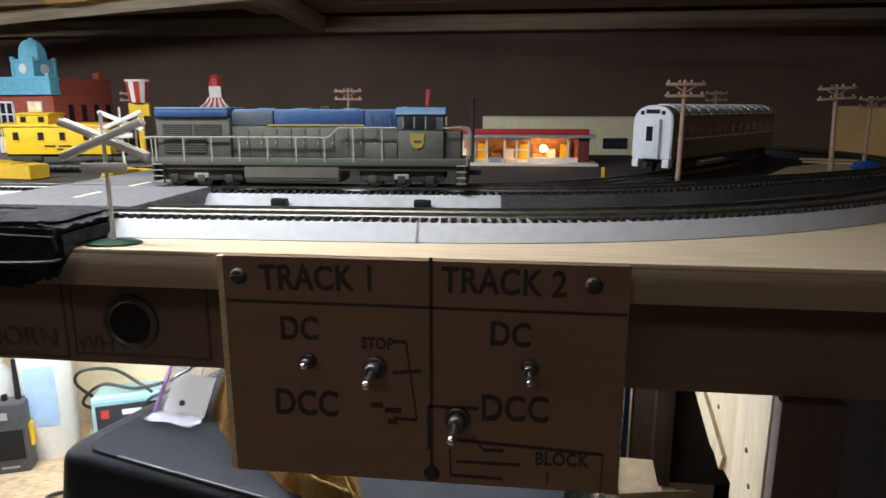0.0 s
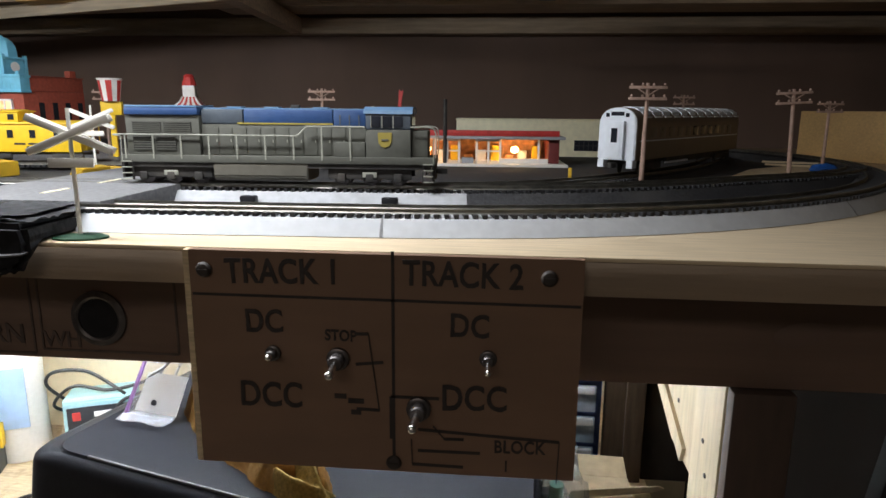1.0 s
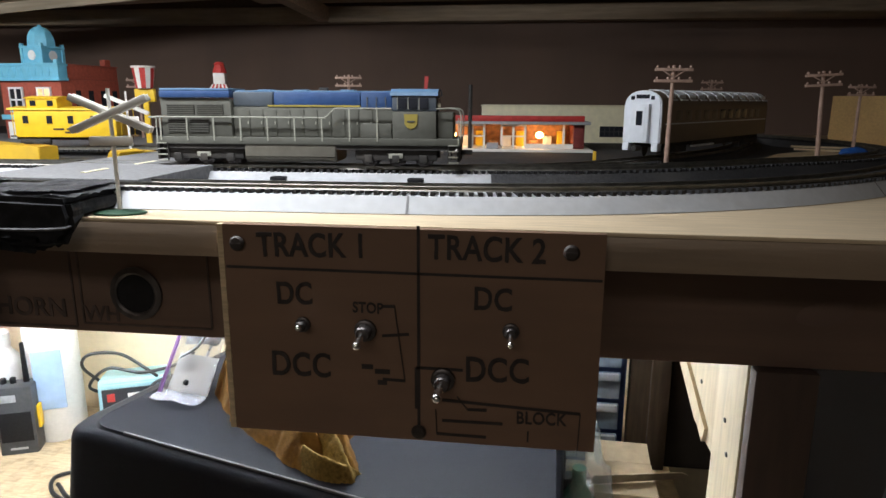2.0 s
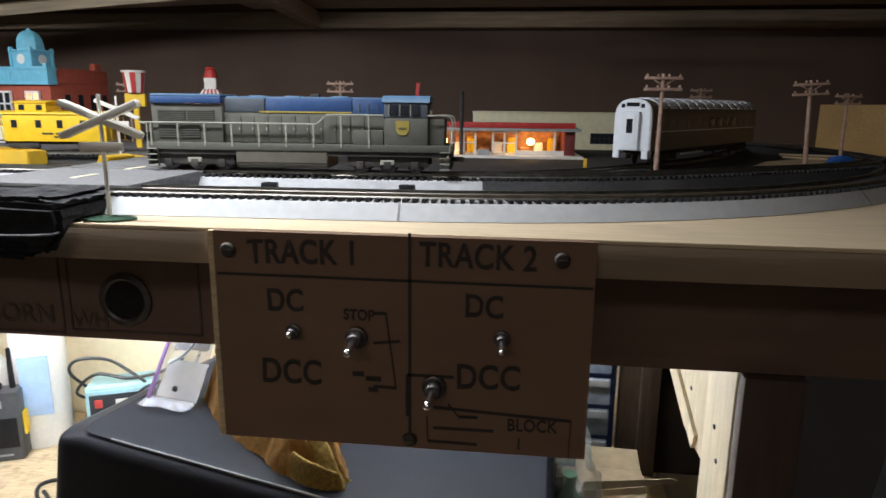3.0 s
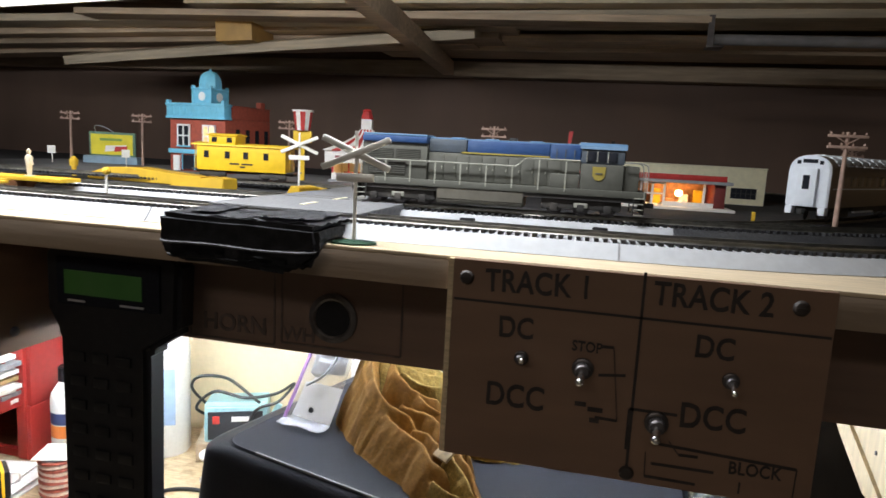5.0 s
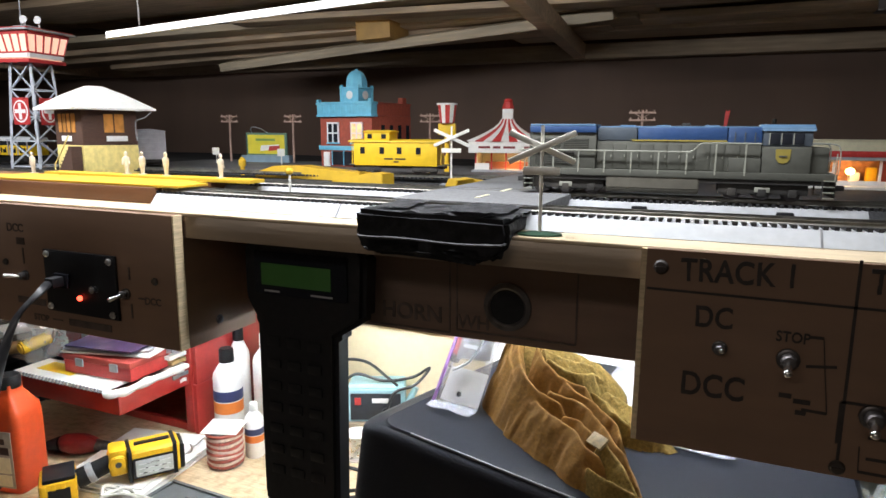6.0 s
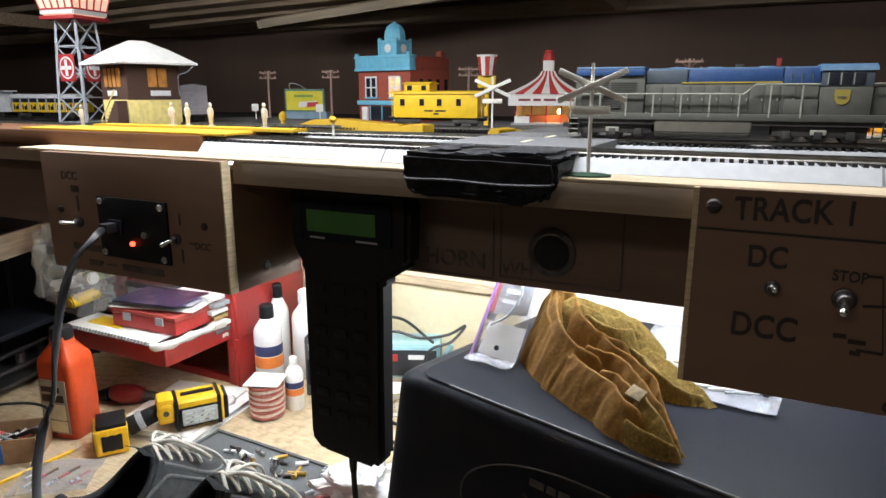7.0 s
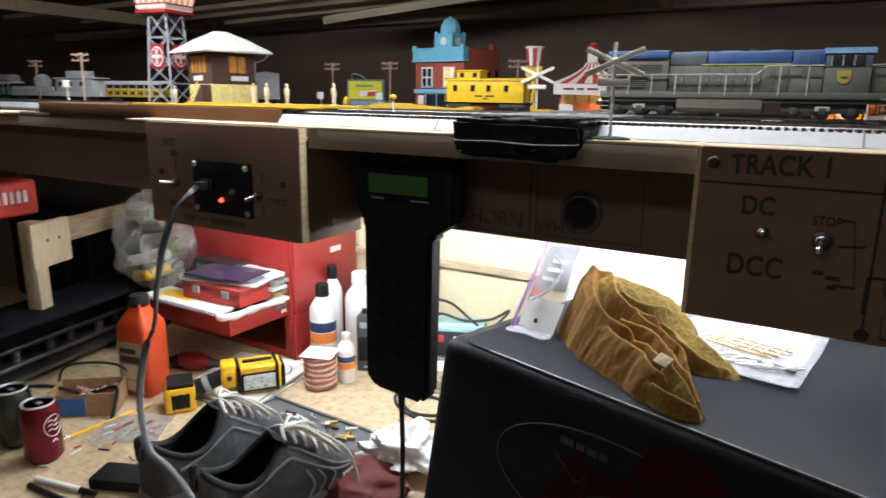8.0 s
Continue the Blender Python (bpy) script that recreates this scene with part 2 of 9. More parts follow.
def tube(points, r, sides=8, bm=None, steps=8, flat=1.0):
    """A cable along a smooth way through the points."""
    k = bmesh.new()
    way = smooth_path(points, steps)
    rings = []
    side = Vector((0.13, 0.31, 0.94))
    for i, c in enumerate(way):
        d = (way[min(i + 1, len(way) - 1)] - way[max(i - 1, 0)]).normalized()
        u = d.cross(side)
        u = u.normalized() if u.length > 1e-4 else d.orthogonal().normalized()
        v = u.cross(d)
        rings.append([k.verts.new(c + u * r * math.cos(2 * math.pi * s / sides) + v * r * flat * math.sin(2 * math.pi * s / sides)) for s in range(sides)])
    for lo, hi in zip(rings, rings[1:]):
        for s in range(sides):
            k.faces.new((lo[s], lo[(s + 1) % sides], hi[(s + 1) % sides], hi[s]))
    k.faces.new(rings[0])
    k.faces.new(rings[-1])
    return joined(bm, k)


def sweep(way, profile, bm=None):
    """A closed profile of (offset to the left, height) pairs, drawn along a level way."""
    k = bmesh.new()
    rings = []
    for i, c in enumerate(way):
        d = (Vector(way[min(i + 1, len(way) - 1)]) - Vector(way[max(i - 1, 0)])).normalized()
        left = Vector((-d.y, d.x, 0))
        rings.append([k.verts.new(Vector(c) + left * o + Vector((0, 0, h))) for o, h in profile])
    n = len(profile)
    for lo, hi in zip(rings, rings[1:]):
        for s in range(n):
            k.faces.new((lo[s], lo[(s + 1) % n], hi[(s + 1) % n], hi[s]))
    k.faces.new(rings[0])
    k.faces.new(rings[-1])
    return joined(bm, k)


def blob(rx, ry, rz, rough=0.2, scale=3.0, seed=0, level=3, m=None):
    """A lumpy rounded body."""
    k = bmesh.new()
    bmesh.ops.create_icosphere(k, subdivisions=level, radius=1)
    for v in k.verts:
        v.co *= 1 + rough * noise.noise(v.co * scale + Vector((seed * 7.1, seed * 3.3, 0)))
    put(k, k.verts, Matrix.Diagonal((rx, ry, rz, 1)))
    if m is not None:
        put(k, k.verts, m)
    return k


def letters(name, text, size, mat, parent, m, label="", spacing=1.0, shear=0.0):
    """Words in the built-in font as a thin mesh; m takes its x along the line and y up the letter."""
    cu = bpy.data.curves.new(name, "FONT")
    cu.body, cu.size, cu.extrude, cu.align_x, cu.align_y = text, size, 0.00015, "CENTER", "CENTER"
    cu.space_character, cu.shear, cu.offset = spacing, shear, size * 0.020
    tmp = bpy.data.objects.new(name, cu)
    scene.collection.objects.link(tmp)
    me = bpy.data.meshes.new_from_object(tmp.evaluated_get(bpy.context.evaluated_depsgraph_get()))
    bpy.data.objects.remove(tmp)
    bm = bmesh.new()
    bm.from_mesh(me)
    bmesh.ops.subdivide_edges(bm, edges=[e for e in bm.edges if e.calc_length() > size * 0.05], cuts=3)
    off = Vector((random.uniform(0, 50), random.uniform(0, 50), 0))
    for v in bm.verts:
        p = Vector((v.co.x, v.co.y, 0)) / size
        v.co.x += size * (0.020 * noise.noise(p * 3 + off) + 0.016 * noise.noise(p * 13 + off))
        v.co.y += size * (0.024 * noise.noise(p * 2.4 - off) + 0.016 * noise.noise(p * 13 - off))
    bm.to_mesh(me)
    bm.free()
    me.materials.clear()
    me.materials.append(mat)
    ob = new(name, me)
    if parent is not None:
        ob.parent = parent
    ob.matrix_basis = m
    return tagged(ob, label)


def front(x, y, z, turn=0):
    """The pose of a flat mark on a face that looks towards -y."""
    return pose(x, y, z, 90, 0, turn)


# ---- the room ----
TOP, EDGE, BENCH, WALL_Y = 1.545, 0.300, 0.88, 1.32
structure("floor", box(-3.2, 2.4, -2.6, 1.5, -0.1, 0.0), FLOOR_MAT, "bare concrete workshop floor")
structure("ceiling", box(-3.2, 2.4, -2.6, 1.5, 2.40, 2.5), ROOM_WALL, "dim unfinished workshop ceiling")
structure("wall_north", box(-3.2, 2.4, WALL_Y, WALL_Y + 0.12, 0, 1.50), WALL_PAINT, "cream painted wall behind the workbench")
structure("wall_north_upper", box(-3.2, 2.4, WALL_Y - 0.012, WALL_Y + 0.12, 1.50, 2.40), DARK_PANEL, "dark brown panelled wall behind the railway")
structure("wall_south", box(-3.2, 2.4, -2.6, -2.5, 0, 2.4), ROOM_WALL, "plain workshop wall")
structure("wall_west", box(-3.2, -3.1, -2.5, WALL_Y, 0, 2.4), ROOM_WALL, "plain workshop wall")
structure("wall_east", box(2.3, 2.4, -2.5, WALL_Y, 0, 2.4), ROOM_WALL, "plain workshop wall")
# added screen that blocks light; its near-black colour stands for the unlit room
structure("added_screen", box(0.430, 0.445, 0.46, WALL_Y - 0.002, 0, 1.447, 0.001), material("added_screen_black", (0.010, 0.0078, 0.0066), 0.9, vary=0.2, scale=12, stains=0.3, gloss=0.03), "near-black screen added to block light under the table end")
structure("trim", box(-2.6, 2.0, WALL_Y - 0.018, WALL_Y - 0.001, 1.128, 1.146, 0.002), OLD_BOARD, "brown wooden ledge strip along the wall")

# ---- table, fascia and workbench ----
table = thing("layout_table", "plywood railway table on a lumber frame", "table")
part("tabletop", box(-1.06, -0.7485, 0.346, WALL_Y - 0.014, TOP - 0.006, TOP, 0.001), BEAM_WOOD, table, "recessed dark stretch of the top")
part("tabletop", box(-2.6, -1.0605, EDGE + 0.020, WALL_Y - 0.014, TOP - 0.0022, TOP, 0.0005), PLY, table, "pale plywood top with a bright raw edge")
part("tabletop", box(-0.748, 1.2, EDGE + 0.001, WALL_Y - 0.014, TOP - 0.0022, TOP, 0.0005), PLY, table, "pale plywood top with a bright raw edge")
part("edge_strip", box(-0.48, 1.2, EDGE + 0.0025, EDGE + 0.085, 1.5255, TOP - 0.0024, 0.0004), LIP_WOOD, table, "brown lumber edge strip")
part("edge_strip", box(-2.6, -0.70, EDGE + 0.047, EDGE + 0.085, 1.5255, TOP - 0.0064, 0.0004), LIP_WOOD, table, "brown lumber edge strip")
part("beam", box(-2.6, 1.2, 0.381, 0.419, 1.4485, 1.525, 0.002), BEAM_WOOD, table, "dark stained front beam")
part("rear_beam", box(-2.6, 1.2, 1.26, WALL_Y - 0.016, 1.4485, TOP - 0.0065, 0.002), BEAM_WOOD, table)
part("leg", box(0.153, 0.190, 0.3860, 0.4400, 0.0, 1.448, 0.002), PINE, table, "pale pine post")
# added board: paints the shade on the front of the pale post
part("leg_front_shade", box(0.1540, 0.191, 0.374, 0.3855, 0.0, 1.448, 0.002), POST_SHADE, table, "dark board standing for the shaded post front")
part("gusset", prism([(0.441, 1.448), (0.640, 1.448), (0.600, 1.396), (0.559, 1.375), (0.499, 1.351), (0.441, 1.350)], 0.016, pose(0.172, 0, 0, 0, 0, 90), 0.0015), PINE, table, "pale pine gusset plate")
part("brace", bar((0.1545, 0.566, 1.400), (0.1545, 0.462, 1.358), 0.003, 0.014), PINE, table, "pale diagonal strip")
for gy, gz in ((0.415, 1.395), (0.405, 1.375), (0.478, 1.395)):
    part("screw", lathe([(0.0019, 0), (0.0016, 0.0008), (0, 0.0010)], 10, m=pose(0.1532 if gy > 0.44 else 0.1528, gy, gz, 0, -90, 0)), DARK_STEEL, table)
part("leg", box(-2.3, -2.21, 0.385, 0.425, 0.0, 1.448, 0.002), BEAM_WOOD, table)

bench = thing("workbench", "stained wooden workbench top under the railway", "workbench")
part("worktop", box(-2.6, 0.32, 0.12, WALL_Y - 0.002, BENCH - 0.04, BENCH, 0.003), BENCH_WOOD, bench)
for x in (-2.5, -1.2, 0.2):
    part("leg", box(x, x + 0.09, 0.18, 0.27, 0, BENCH - 0.041, 0.003), PINE, bench)
    part("leg", box(x, x + 0.09, 1.15, 1.24, 0, BENCH - 0.041, 0.003), PINE, bench)

# ---- switch panel on the fascia ----
def panel_place(px, py):
    """A mark on the panel, from a drawing of it 690 wide, in metres."""
    return -0.139 + (px - 344) * 0.000277, 1.5475 - (py - 440 - (px - 344) * 0.0217) * 0.000304


LCD = material("green_display", (0.03, 0.07, 0.02), 0.3, vary=0.1, scale=60, emit=0.022, emit_colour=(0.10, 0.42, 0.06))
LED_RED = material("red_led", (0.8, 0.05, 0.03), 0.3, emit=6.0, emit_colour=(1.0, 0.06, 0.03))
CABLE = material("black_cable", (0.014, 0.014, 0.016), 0.40, vary=0.2, scale=100)

panel = thing("switch_panel", "brown hardboard switch panel with marker lettering on the fascia", "control panel")
pb = box(-0.139, 0.052, 0.2965, 0.3008, 1.4315, 1.5445)
bmesh.ops.subdivide_edges(pb, edges=[e for e in pb.edges if abs(e.verts[0].co.z - e.verts[1].co.z) > 0.1], cuts=40)
for v in pb.verts:
    if v.co.x < -0.13:
        v.co.x += 0.0007 * noise.noise(Vector((v.co.y * 400, v.co.z * 330, 1.7)))
part("board", pb, PANEL_WOOD, panel)
part("raw_edge", box(-0.1420, -0.1391, 0.2964, 0.3008, 1.4317, 1.5443), PLY_EDGE, panel, "pale raw plywood edge")
for a, b in (((344, 523), (1034, 523 + 4)), ((1034, 523), (1034, 523))):
    if a == b:
        continue
    (x0, z0), (x1, z1) = panel_place(*a), panel_place(b[0], b[1] + 12)
    part("line", bar((x0 + 0.001, 0.2963, z0), (x1 - 0.001, 0.2963, z1), 0.0004, 0.0013), INK, panel)


def ink_line(a, b, w=0.0015):
    (x0, z0), (x1, z1) = panel_place(*a), panel_place(*b)
    part("line", bar((x0, 0.2963, z0), (x1, 0.2963, z1), 0.0004 if abs(x1 - x0) > abs(z1 - z0) else w, w if abs(x1 - x0) > abs(z1 - z0) else 0.0004), INK, panel)


ink_line((708, 452), (708, 806))
for a, b in (((640, 588), (664, 588)), ((664, 588), (682, 720)), ((640, 640), (690, 636)), ((640, 718), (682, 720)), ((703, 695), (790, 697)),
             ((703, 695), (703, 770)), ((752, 752), (1005, 768)), ((1005, 768), (1003, 842)), ((740, 770), (742, 815)), ((742, 815), (835, 818)),
             ((752, 790), (865, 792)), ((780, 745), (800, 768)), ((800, 768), (835, 768))):
    ink_line(a, b)
for text, px, py, size in (("TRACK 1", 512, 487, 0.0172), ("TRACK 2", 829, 491, 0.0172), ("DC", 475, 570, 0.0165), ("DCC", 482, 698, 0.0185), ("STOP", 614, 592, 0.0080),
                           ("DC", 842, 574, 0.0165), ("DCC", 852, 697, 0.0185), ("BLOCK", 935, 780, 0.0095), ("1", 912, 814, 0.0085)):
    x, z = panel_place(px, py)
    letters("lettering", text, size, INK, panel, front(x, 0.2961, z) @ pose(0, 0, 0, 0, 0, random.uniform(-1.5, 1.5)) @ Matrix.Diagonal((0.80, 1, 1, 1)), "black marker lettering", 1.05)
for px, py, w in ((600, 700, 0.006), (625, 708, 0.008), (630, 728, 0.005)):
    x, z = panel_place(px, py)
    part("scribble", box(x, x + w, 0.2960, 0.2964, z, z + 0.0025), INK, panel)


def screw(parent, x, y, z, r, mat, name="screw"):
    b = lathe([(r * 0.9, 0), (r, r * 0.3), (r * 0.75, r * 0.6), (0, r * 0.72)], 14, m=front(x, y, z))
    box(-r * 0.7, r * 0.7, -r * 0.12, r * 0.12, r * 0.62, r * 0.78, 0, b, front(x, y, z))
    part(name, b, mat, parent)


for px, py in ((372, 482), (975, 493), (708, 812)):
    x, z = panel_place(px, py)
    screw(panel, x, 0.2963, z, 0.0040, SCREW_DARK)


def toggle(parent, x, y, z, tilt_z, tilt_x, size=1.0):
    """A toggle switch: nut, threaded bush and bat lever."""
    s = size
    b = lathe([(0.0050 * s, 0), (0.0050 * s, 0.0018 * s), (0.0044 * s, 0.0022 * s), (0.0034 * s, 0.0022 * s), (0.0034 * s, 0.0062 * s), (0.0028 * s, 0.0070 * s), (0, 0.0070 * s)], 12,
              m=front(x, y, z))
    sw = part("toggle_switch", b, DARK_STEEL, parent, "small steel toggle switch")
    tip = Vector((x + tilt_x, y - 0.0130 * s, z + tilt_z))
    base = Vector((x, y - 0.006 * s, z))
    k = rod(base, tip, 0.0012 * s, 0.0021 * s, 12)
    k2 = blob(0.0021 * s, 0.0021 * s, 0.0021 * s, 0, 1, 0, 2, Matrix.Translation(tip))
    joined(k, k2)
    part("lever", k, CHROME, sw, "chrome lever")


for x, z, tz, tx, s in ((-0.0985, 1.4930, 0.0015, 0.001, 0.8), (-0.0655, 1.4915, -0.0030, -0.0010, 1.15), (0.0082, 1.4945, -0.0030, 0.0003, 0.85), (-0.0255, 1.4670, -0.0030, -0.0012, 1.25)):
    toggle(panel, x, 0.2963, z, tz, tx, s)

# ---- control box ----
cbox = thing("control_box", "hardboard control box with socket plate under the table edge", "control box")
part("front_plate", box(-0.700, -0.4828, 0.2915, 0.3005, 1.437, 1.5435, 0.0004), PANEL_WOOD, cbox)
part("front_edge", box(-0.4826, -0.4808, 0.2915, 0.3005, 1.437, 1.5435, 0.0006), PLY_EDGE, cbox, "pale raw front edge")
part("side_plate", box(-0.4895, -0.4815, 0.3008, 0.3805, 1.4365, 1.5252, 0.0006), PANEL_WOOD, cbox)
part("side_plate", box(-0.700, -0.692, 0.3008, 0.3805, 1.4365, 1.5252, 0.0006), PANEL_WOOD, cbox)
YB = 0.2913
plate = part("socket_plate", box(-0.627, -0.543, YB - 0.0025, YB, 1.4545, 1.508, 0.001), BLACK, cbox, "black plastic socket plate")
for x, z in ((-0.622, 1.504), (-0.549, 1.503), (-0.622, 1.459), (-0.549, 1.459)):
    screw(plate, x, YB - 0.0025, z, 0.0030, STEEL)
part("socket", box(-0.612, -0.596, YB - 0.006, YB - 0.0024, 1.477, 1.489, 0.001), BLACK_GLOSS, plate)
part("plug", box(-0.609, -0.599, YB - 0.016, YB - 0.005, 1.479, 1.487, 0.001), BLACK, plate, "dark cable plug")
part("jack", lathe([(0.003, 0), (0.003, 0.004), (0.0015, 0.004), (0.0015, 0.001), (0, 0.001)], 12, m=front(-0.567, YB - 0.0025, 1.479)), STEEL, plate)
part("lamp", blob(0.0023, 0.0023, 0.0023, 0, 1, 0, 2, Matrix.Translation((-0.585, YB - 0.0035, 1.4695))), LED_RED, plate, "lit red indicator lamp")
toggle(cbox, -0.655, YB, 1.482, 0.0008, -0.010, 0.9)
toggle(cbox, -0.535, YB, 1.478, -0.003, -0.005, 0.9)
for text, x, z, size in (("DCC", -0.663, 1.523, 0.010), ("DCC", -0.507, 1.474, 0.008), ("STOP", -0.640, 1.4455, 0.008)):
    letters("lettering", text, size, INK_FADED, cbox, front(x, YB - 0.0002, z), "faded black marker lettering")
for x, z, w, h in ((-0.662, 1.509, 0.010, 0.006), (-0.656, 1.492, 0.0015, 0.014), (-0.625, 1.4455, 0.012, 0.0012), (-0.605, 1.443, 0.050, 0.006), (-0.668, 1.4565, 0.036, 0.006),
                   (-0.522, 1.475, 0.008, 0.0012), (-0.531, 1.490, 0.0016, 0.010), (-0.531, 1.458, 0.0016, 0.012)):
    part("scribble", box(x, x + w, YB - 0.0006, YB - 0.0001, z, z + h), INK_FADED, cbox)
for x, z in ((-0.679, 1.492), (-0.503, 1.491)):
    screw(cbox, x, YB, z, 0.0032, SCREW_DARK)
part("screw", lathe([(0.004, 0), (0.0035, 0.0015), (0, 0.002)], 12, m=pose(-0.4814, 0.335, 1.452, 0, 90, 0)), DARK_STEEL, cbox)

# ---- labels and sockets on the beam ----
YM = 0.3808
marks = thing("beam_markings", "marker drawn frames and lettering on the dark beam", "lettering", pose(0, YM, 0), kind="structure")
letters("lettering", "HORN", 0.0185, INK_FADED, marks, front(-0.325, -0.0004, 1.4645))
letters("lettering", "WH", 0.0150, INK_FADED, marks, front(-0.272, -0.0004, 1.4620))
for x0, z0, x1, z1 in ((-0.363, 1.452, -0.292, 1.520), (-0.286, 1.455, -0.193, 1.520)):
    for a, b in (((x0, z0), (x1, z0)), ((x0, z0), (x0, z1)), ((x1, z0), (x1, z1))):
        part("frame_line", bar((a[0], -0.0003, a[1]), (b[0], -0.0003, b[1]), 0.0005 if a[1] == b[1] else 0.0014, 0.0014 if a[1] == b[1] else 0.0005), INK_FADED, marks)
part("knot", lathe([(0.011, 0), (0.008, 0.0004), (0, 0.0005)], 16, m=front(0.191, -0.0004, 1.484, 0) @ pose(0, 0, 0, 0, 0, 12) @ Matrix.Diagonal((1.5, 0.7, 1, 1))), material("wood_knot", (0.13, 0.085, 0.066), 0.75), marks, "dark wood knot")
horn = thing("horn_button", "round black push button with steel ring on the beam", "button", front(-0.245, YM, 1.478))
part("ring", lathe([(0.0165, 0), (0.0185, 0.0006), (0.0185, 0.002), (0.0150, 0.003), (0.0135, 0.002), (0.0135, 0)], 28), DARK_STEEL, horn, "dull steel ring")
part("cap", lathe([(0.0134, 0.0003), (0.0134, 0.0012), (0.010, 0.0006), (0, 0.0004)], 28), BLACK, horn)

# ---- hung throttle ----
thr = thing("throttle_controller", "black plastic train throttle with green display hung on the beam", "controller")
out = [(-0.442, 1.282), (-0.386, 1.276), (-0.376, 1.286), (-0.374, 1.446), (-0.349, 1.462), (-0.347, 1.514), (-0.356, 1.523), (-0.455, 1.524), (-0.463, 1.514), (-0.463, 1.470), (-0.452, 1.452), (-0.452, 1.292)]
shell = part("shell", prism(out, 0.022, pose(0, 0.345, 0), 0.004), BLACK, thr)
part("bezel", box(-0.450, -0.362, 0.3432, 0.3455, 1.476, 1.512, 0.0015), BLACK_GLOSS, thr)
part("display", box(-0.4425, -0.3765, 0.3426, 0.3436, 1.484, 1.502, 0.0004), LCD, thr, "dim green lit display")
part("name_bar", box(-0.440, -0.425, 0.3428, 0.3434, 1.4785, 1.4800), GREY, thr)
part("name_bar", box(-0.395, -0.375, 0.3428, 0.3434, 1.4785, 1.4800), GREY, thr)
for r in range(7):
    for c in range(3):
        x, z = -0.441 + c * 0.020, 1.440 - r * 0.019
        part("key", box(x, x + 0.013, 0.3438, 0.3462, z - 0.008, z, 0.0008), BLACK, thr)
part("strain_relief", rod((-0.414, 0.356, 1.278), (-0.414, 0.356, 1.262), 0.0042, 0.003), BLACK, thr)
part("cable", tube([(-0.414, 0.356, 1.264), (-0.414, 0.358, 1.20), (-0.416, 0.355, 1.05), (-0.420, 0.34, 0.94), (-0.45, 0.33, 0.887)], 0.0026), CABLE, thr, "hanging black cable")

lead = thing("plug_lead", "flat black cable looping down from the control box socket", "cable")
part("cord", tube([(-0.604, 0.275, 1.483), (-0.590, 0.258, 1.481), (-0.594, 0.240, 1.464), (-0.596, 0.226, 1.432), (-0.592, 0.213, 1.395), (-0.591, 0.206, 1.362), (-0.594, 0.196, 1.338), (-0.580, 0.178, 1.308), (-0.562, 0.166, 1.284),
                   (-0.545, 0.160, 1.268), (-0.510, 0.155, 1.262), (-0.469, 0.150, 1.238), (-0.430, 0.145, 1.18), (-0.40, 0.14, 1.05), (-0.40, 0.16, 0.90), (-0.42, 0.20, 0.884)], 0.0034, 10, flat=0.55), CABLE, lead)

def wavy_flap(w, h, amp, n=14):
    """A thin creased sheet, w by h."""
    k = bmesh.new()
    g = [[k.verts.new((w * i / n, h * j / n, amp * noise.noise(Vector((i * 0.7, j * 0.9, 2.0))))) for i in range(n + 1)] for j in range(n + 1)]
    for j in range(n):
        for i in range(n):
            k.faces.new((g[j][i], g[j][i + 1], g[j + 1][i + 1], g[j + 1][i]))
    bmesh.ops.solidify(k, geom=list(k.faces), thickness=0.0006)
    return k


# ---- taped ramp over the table edge ----
tb = prism([(-0.036, 1.5285), (0.037, 1.5290), (0.046, 1.5315), (0.051, 1.5365), (0.053, 1.546), (0.0515, 1.5560), (-0.0515, 1.5570), (-0.053, 1.546), (-0.051, 1.5365), (-0.046, 1.5315)], 0.055, bevel=0.003)
bmesh.ops.subdivide_edges(tb, edges=list(tb.edges), cuts=4, use_grid_fill=True)
for v in tb.verts:
    d = Vector((noise.noise(v.co * 70), noise.noise(v.co * 60 + Vector((5, 0, 0))), noise.noise(v.co * 80 + Vector((0, 9, 0)))))
    v.co += d * 0.0017
    if v.co.z < 1.5345 and v.co.y < 0.02:
        v.co.z += 0.0025 * noise.noise(Vector((v.co.x * 95, 3.0, 1.0))) + 0.002 * noise.noise(Vector((v.co.x * 260, 1.0, 4.0)))
    if v.co.y > 0.012 and v.co.z < 1.5465:
        v.co.z = 1.5465
ramp = thing("taped_ramp", "black tape wrapped road ramp hanging over the table edge", "road ramp", pose(-0.270, 0.289, 0))
part("ramp_core", tb, TAPE, ramp)
for z, y0, dx in ((1.5405, -0.0018, 0.0), (1.5325, -0.0014, 0.004)):
    k = tube([(-0.050 + dx, 0.004, z + 0.002), (-0.045 + dx, y0, z), (-0.015, y0 - 0.0006, z + 0.0006), (0.018, y0, z - 0.0006), (0.046 - dx, y0, z + 0.0004), (0.051 - dx, 0.004, z + 0.001)], 0.0009, 6)
    part("tape_seam", k, TAPE_GREY if z > 1.538 else TAPE, ramp, "raised tape seam")
part("tape_flap", wavy_flap(0.104, 0.046, 0.0022), TAPE_GREY, ramp, "grey scuffed tape top", m=pose(-0.050, 0.004, 1.5572))
for fx, fw, fh, ft in ((-0.040, 0.034, 0.008, 3), (0.004, 0.030, 0.009, -4)):
    part("tape_strip", wavy_flap(fw, fh, 0.0018, 8), TAPE, ramp, "loose tape strip", m=pose(fx, -0.0030, 1.5300 + 0.002 * (ft % 2), 84, 0, 0) @ pose(0, 0, 0, 0, 0, ft))
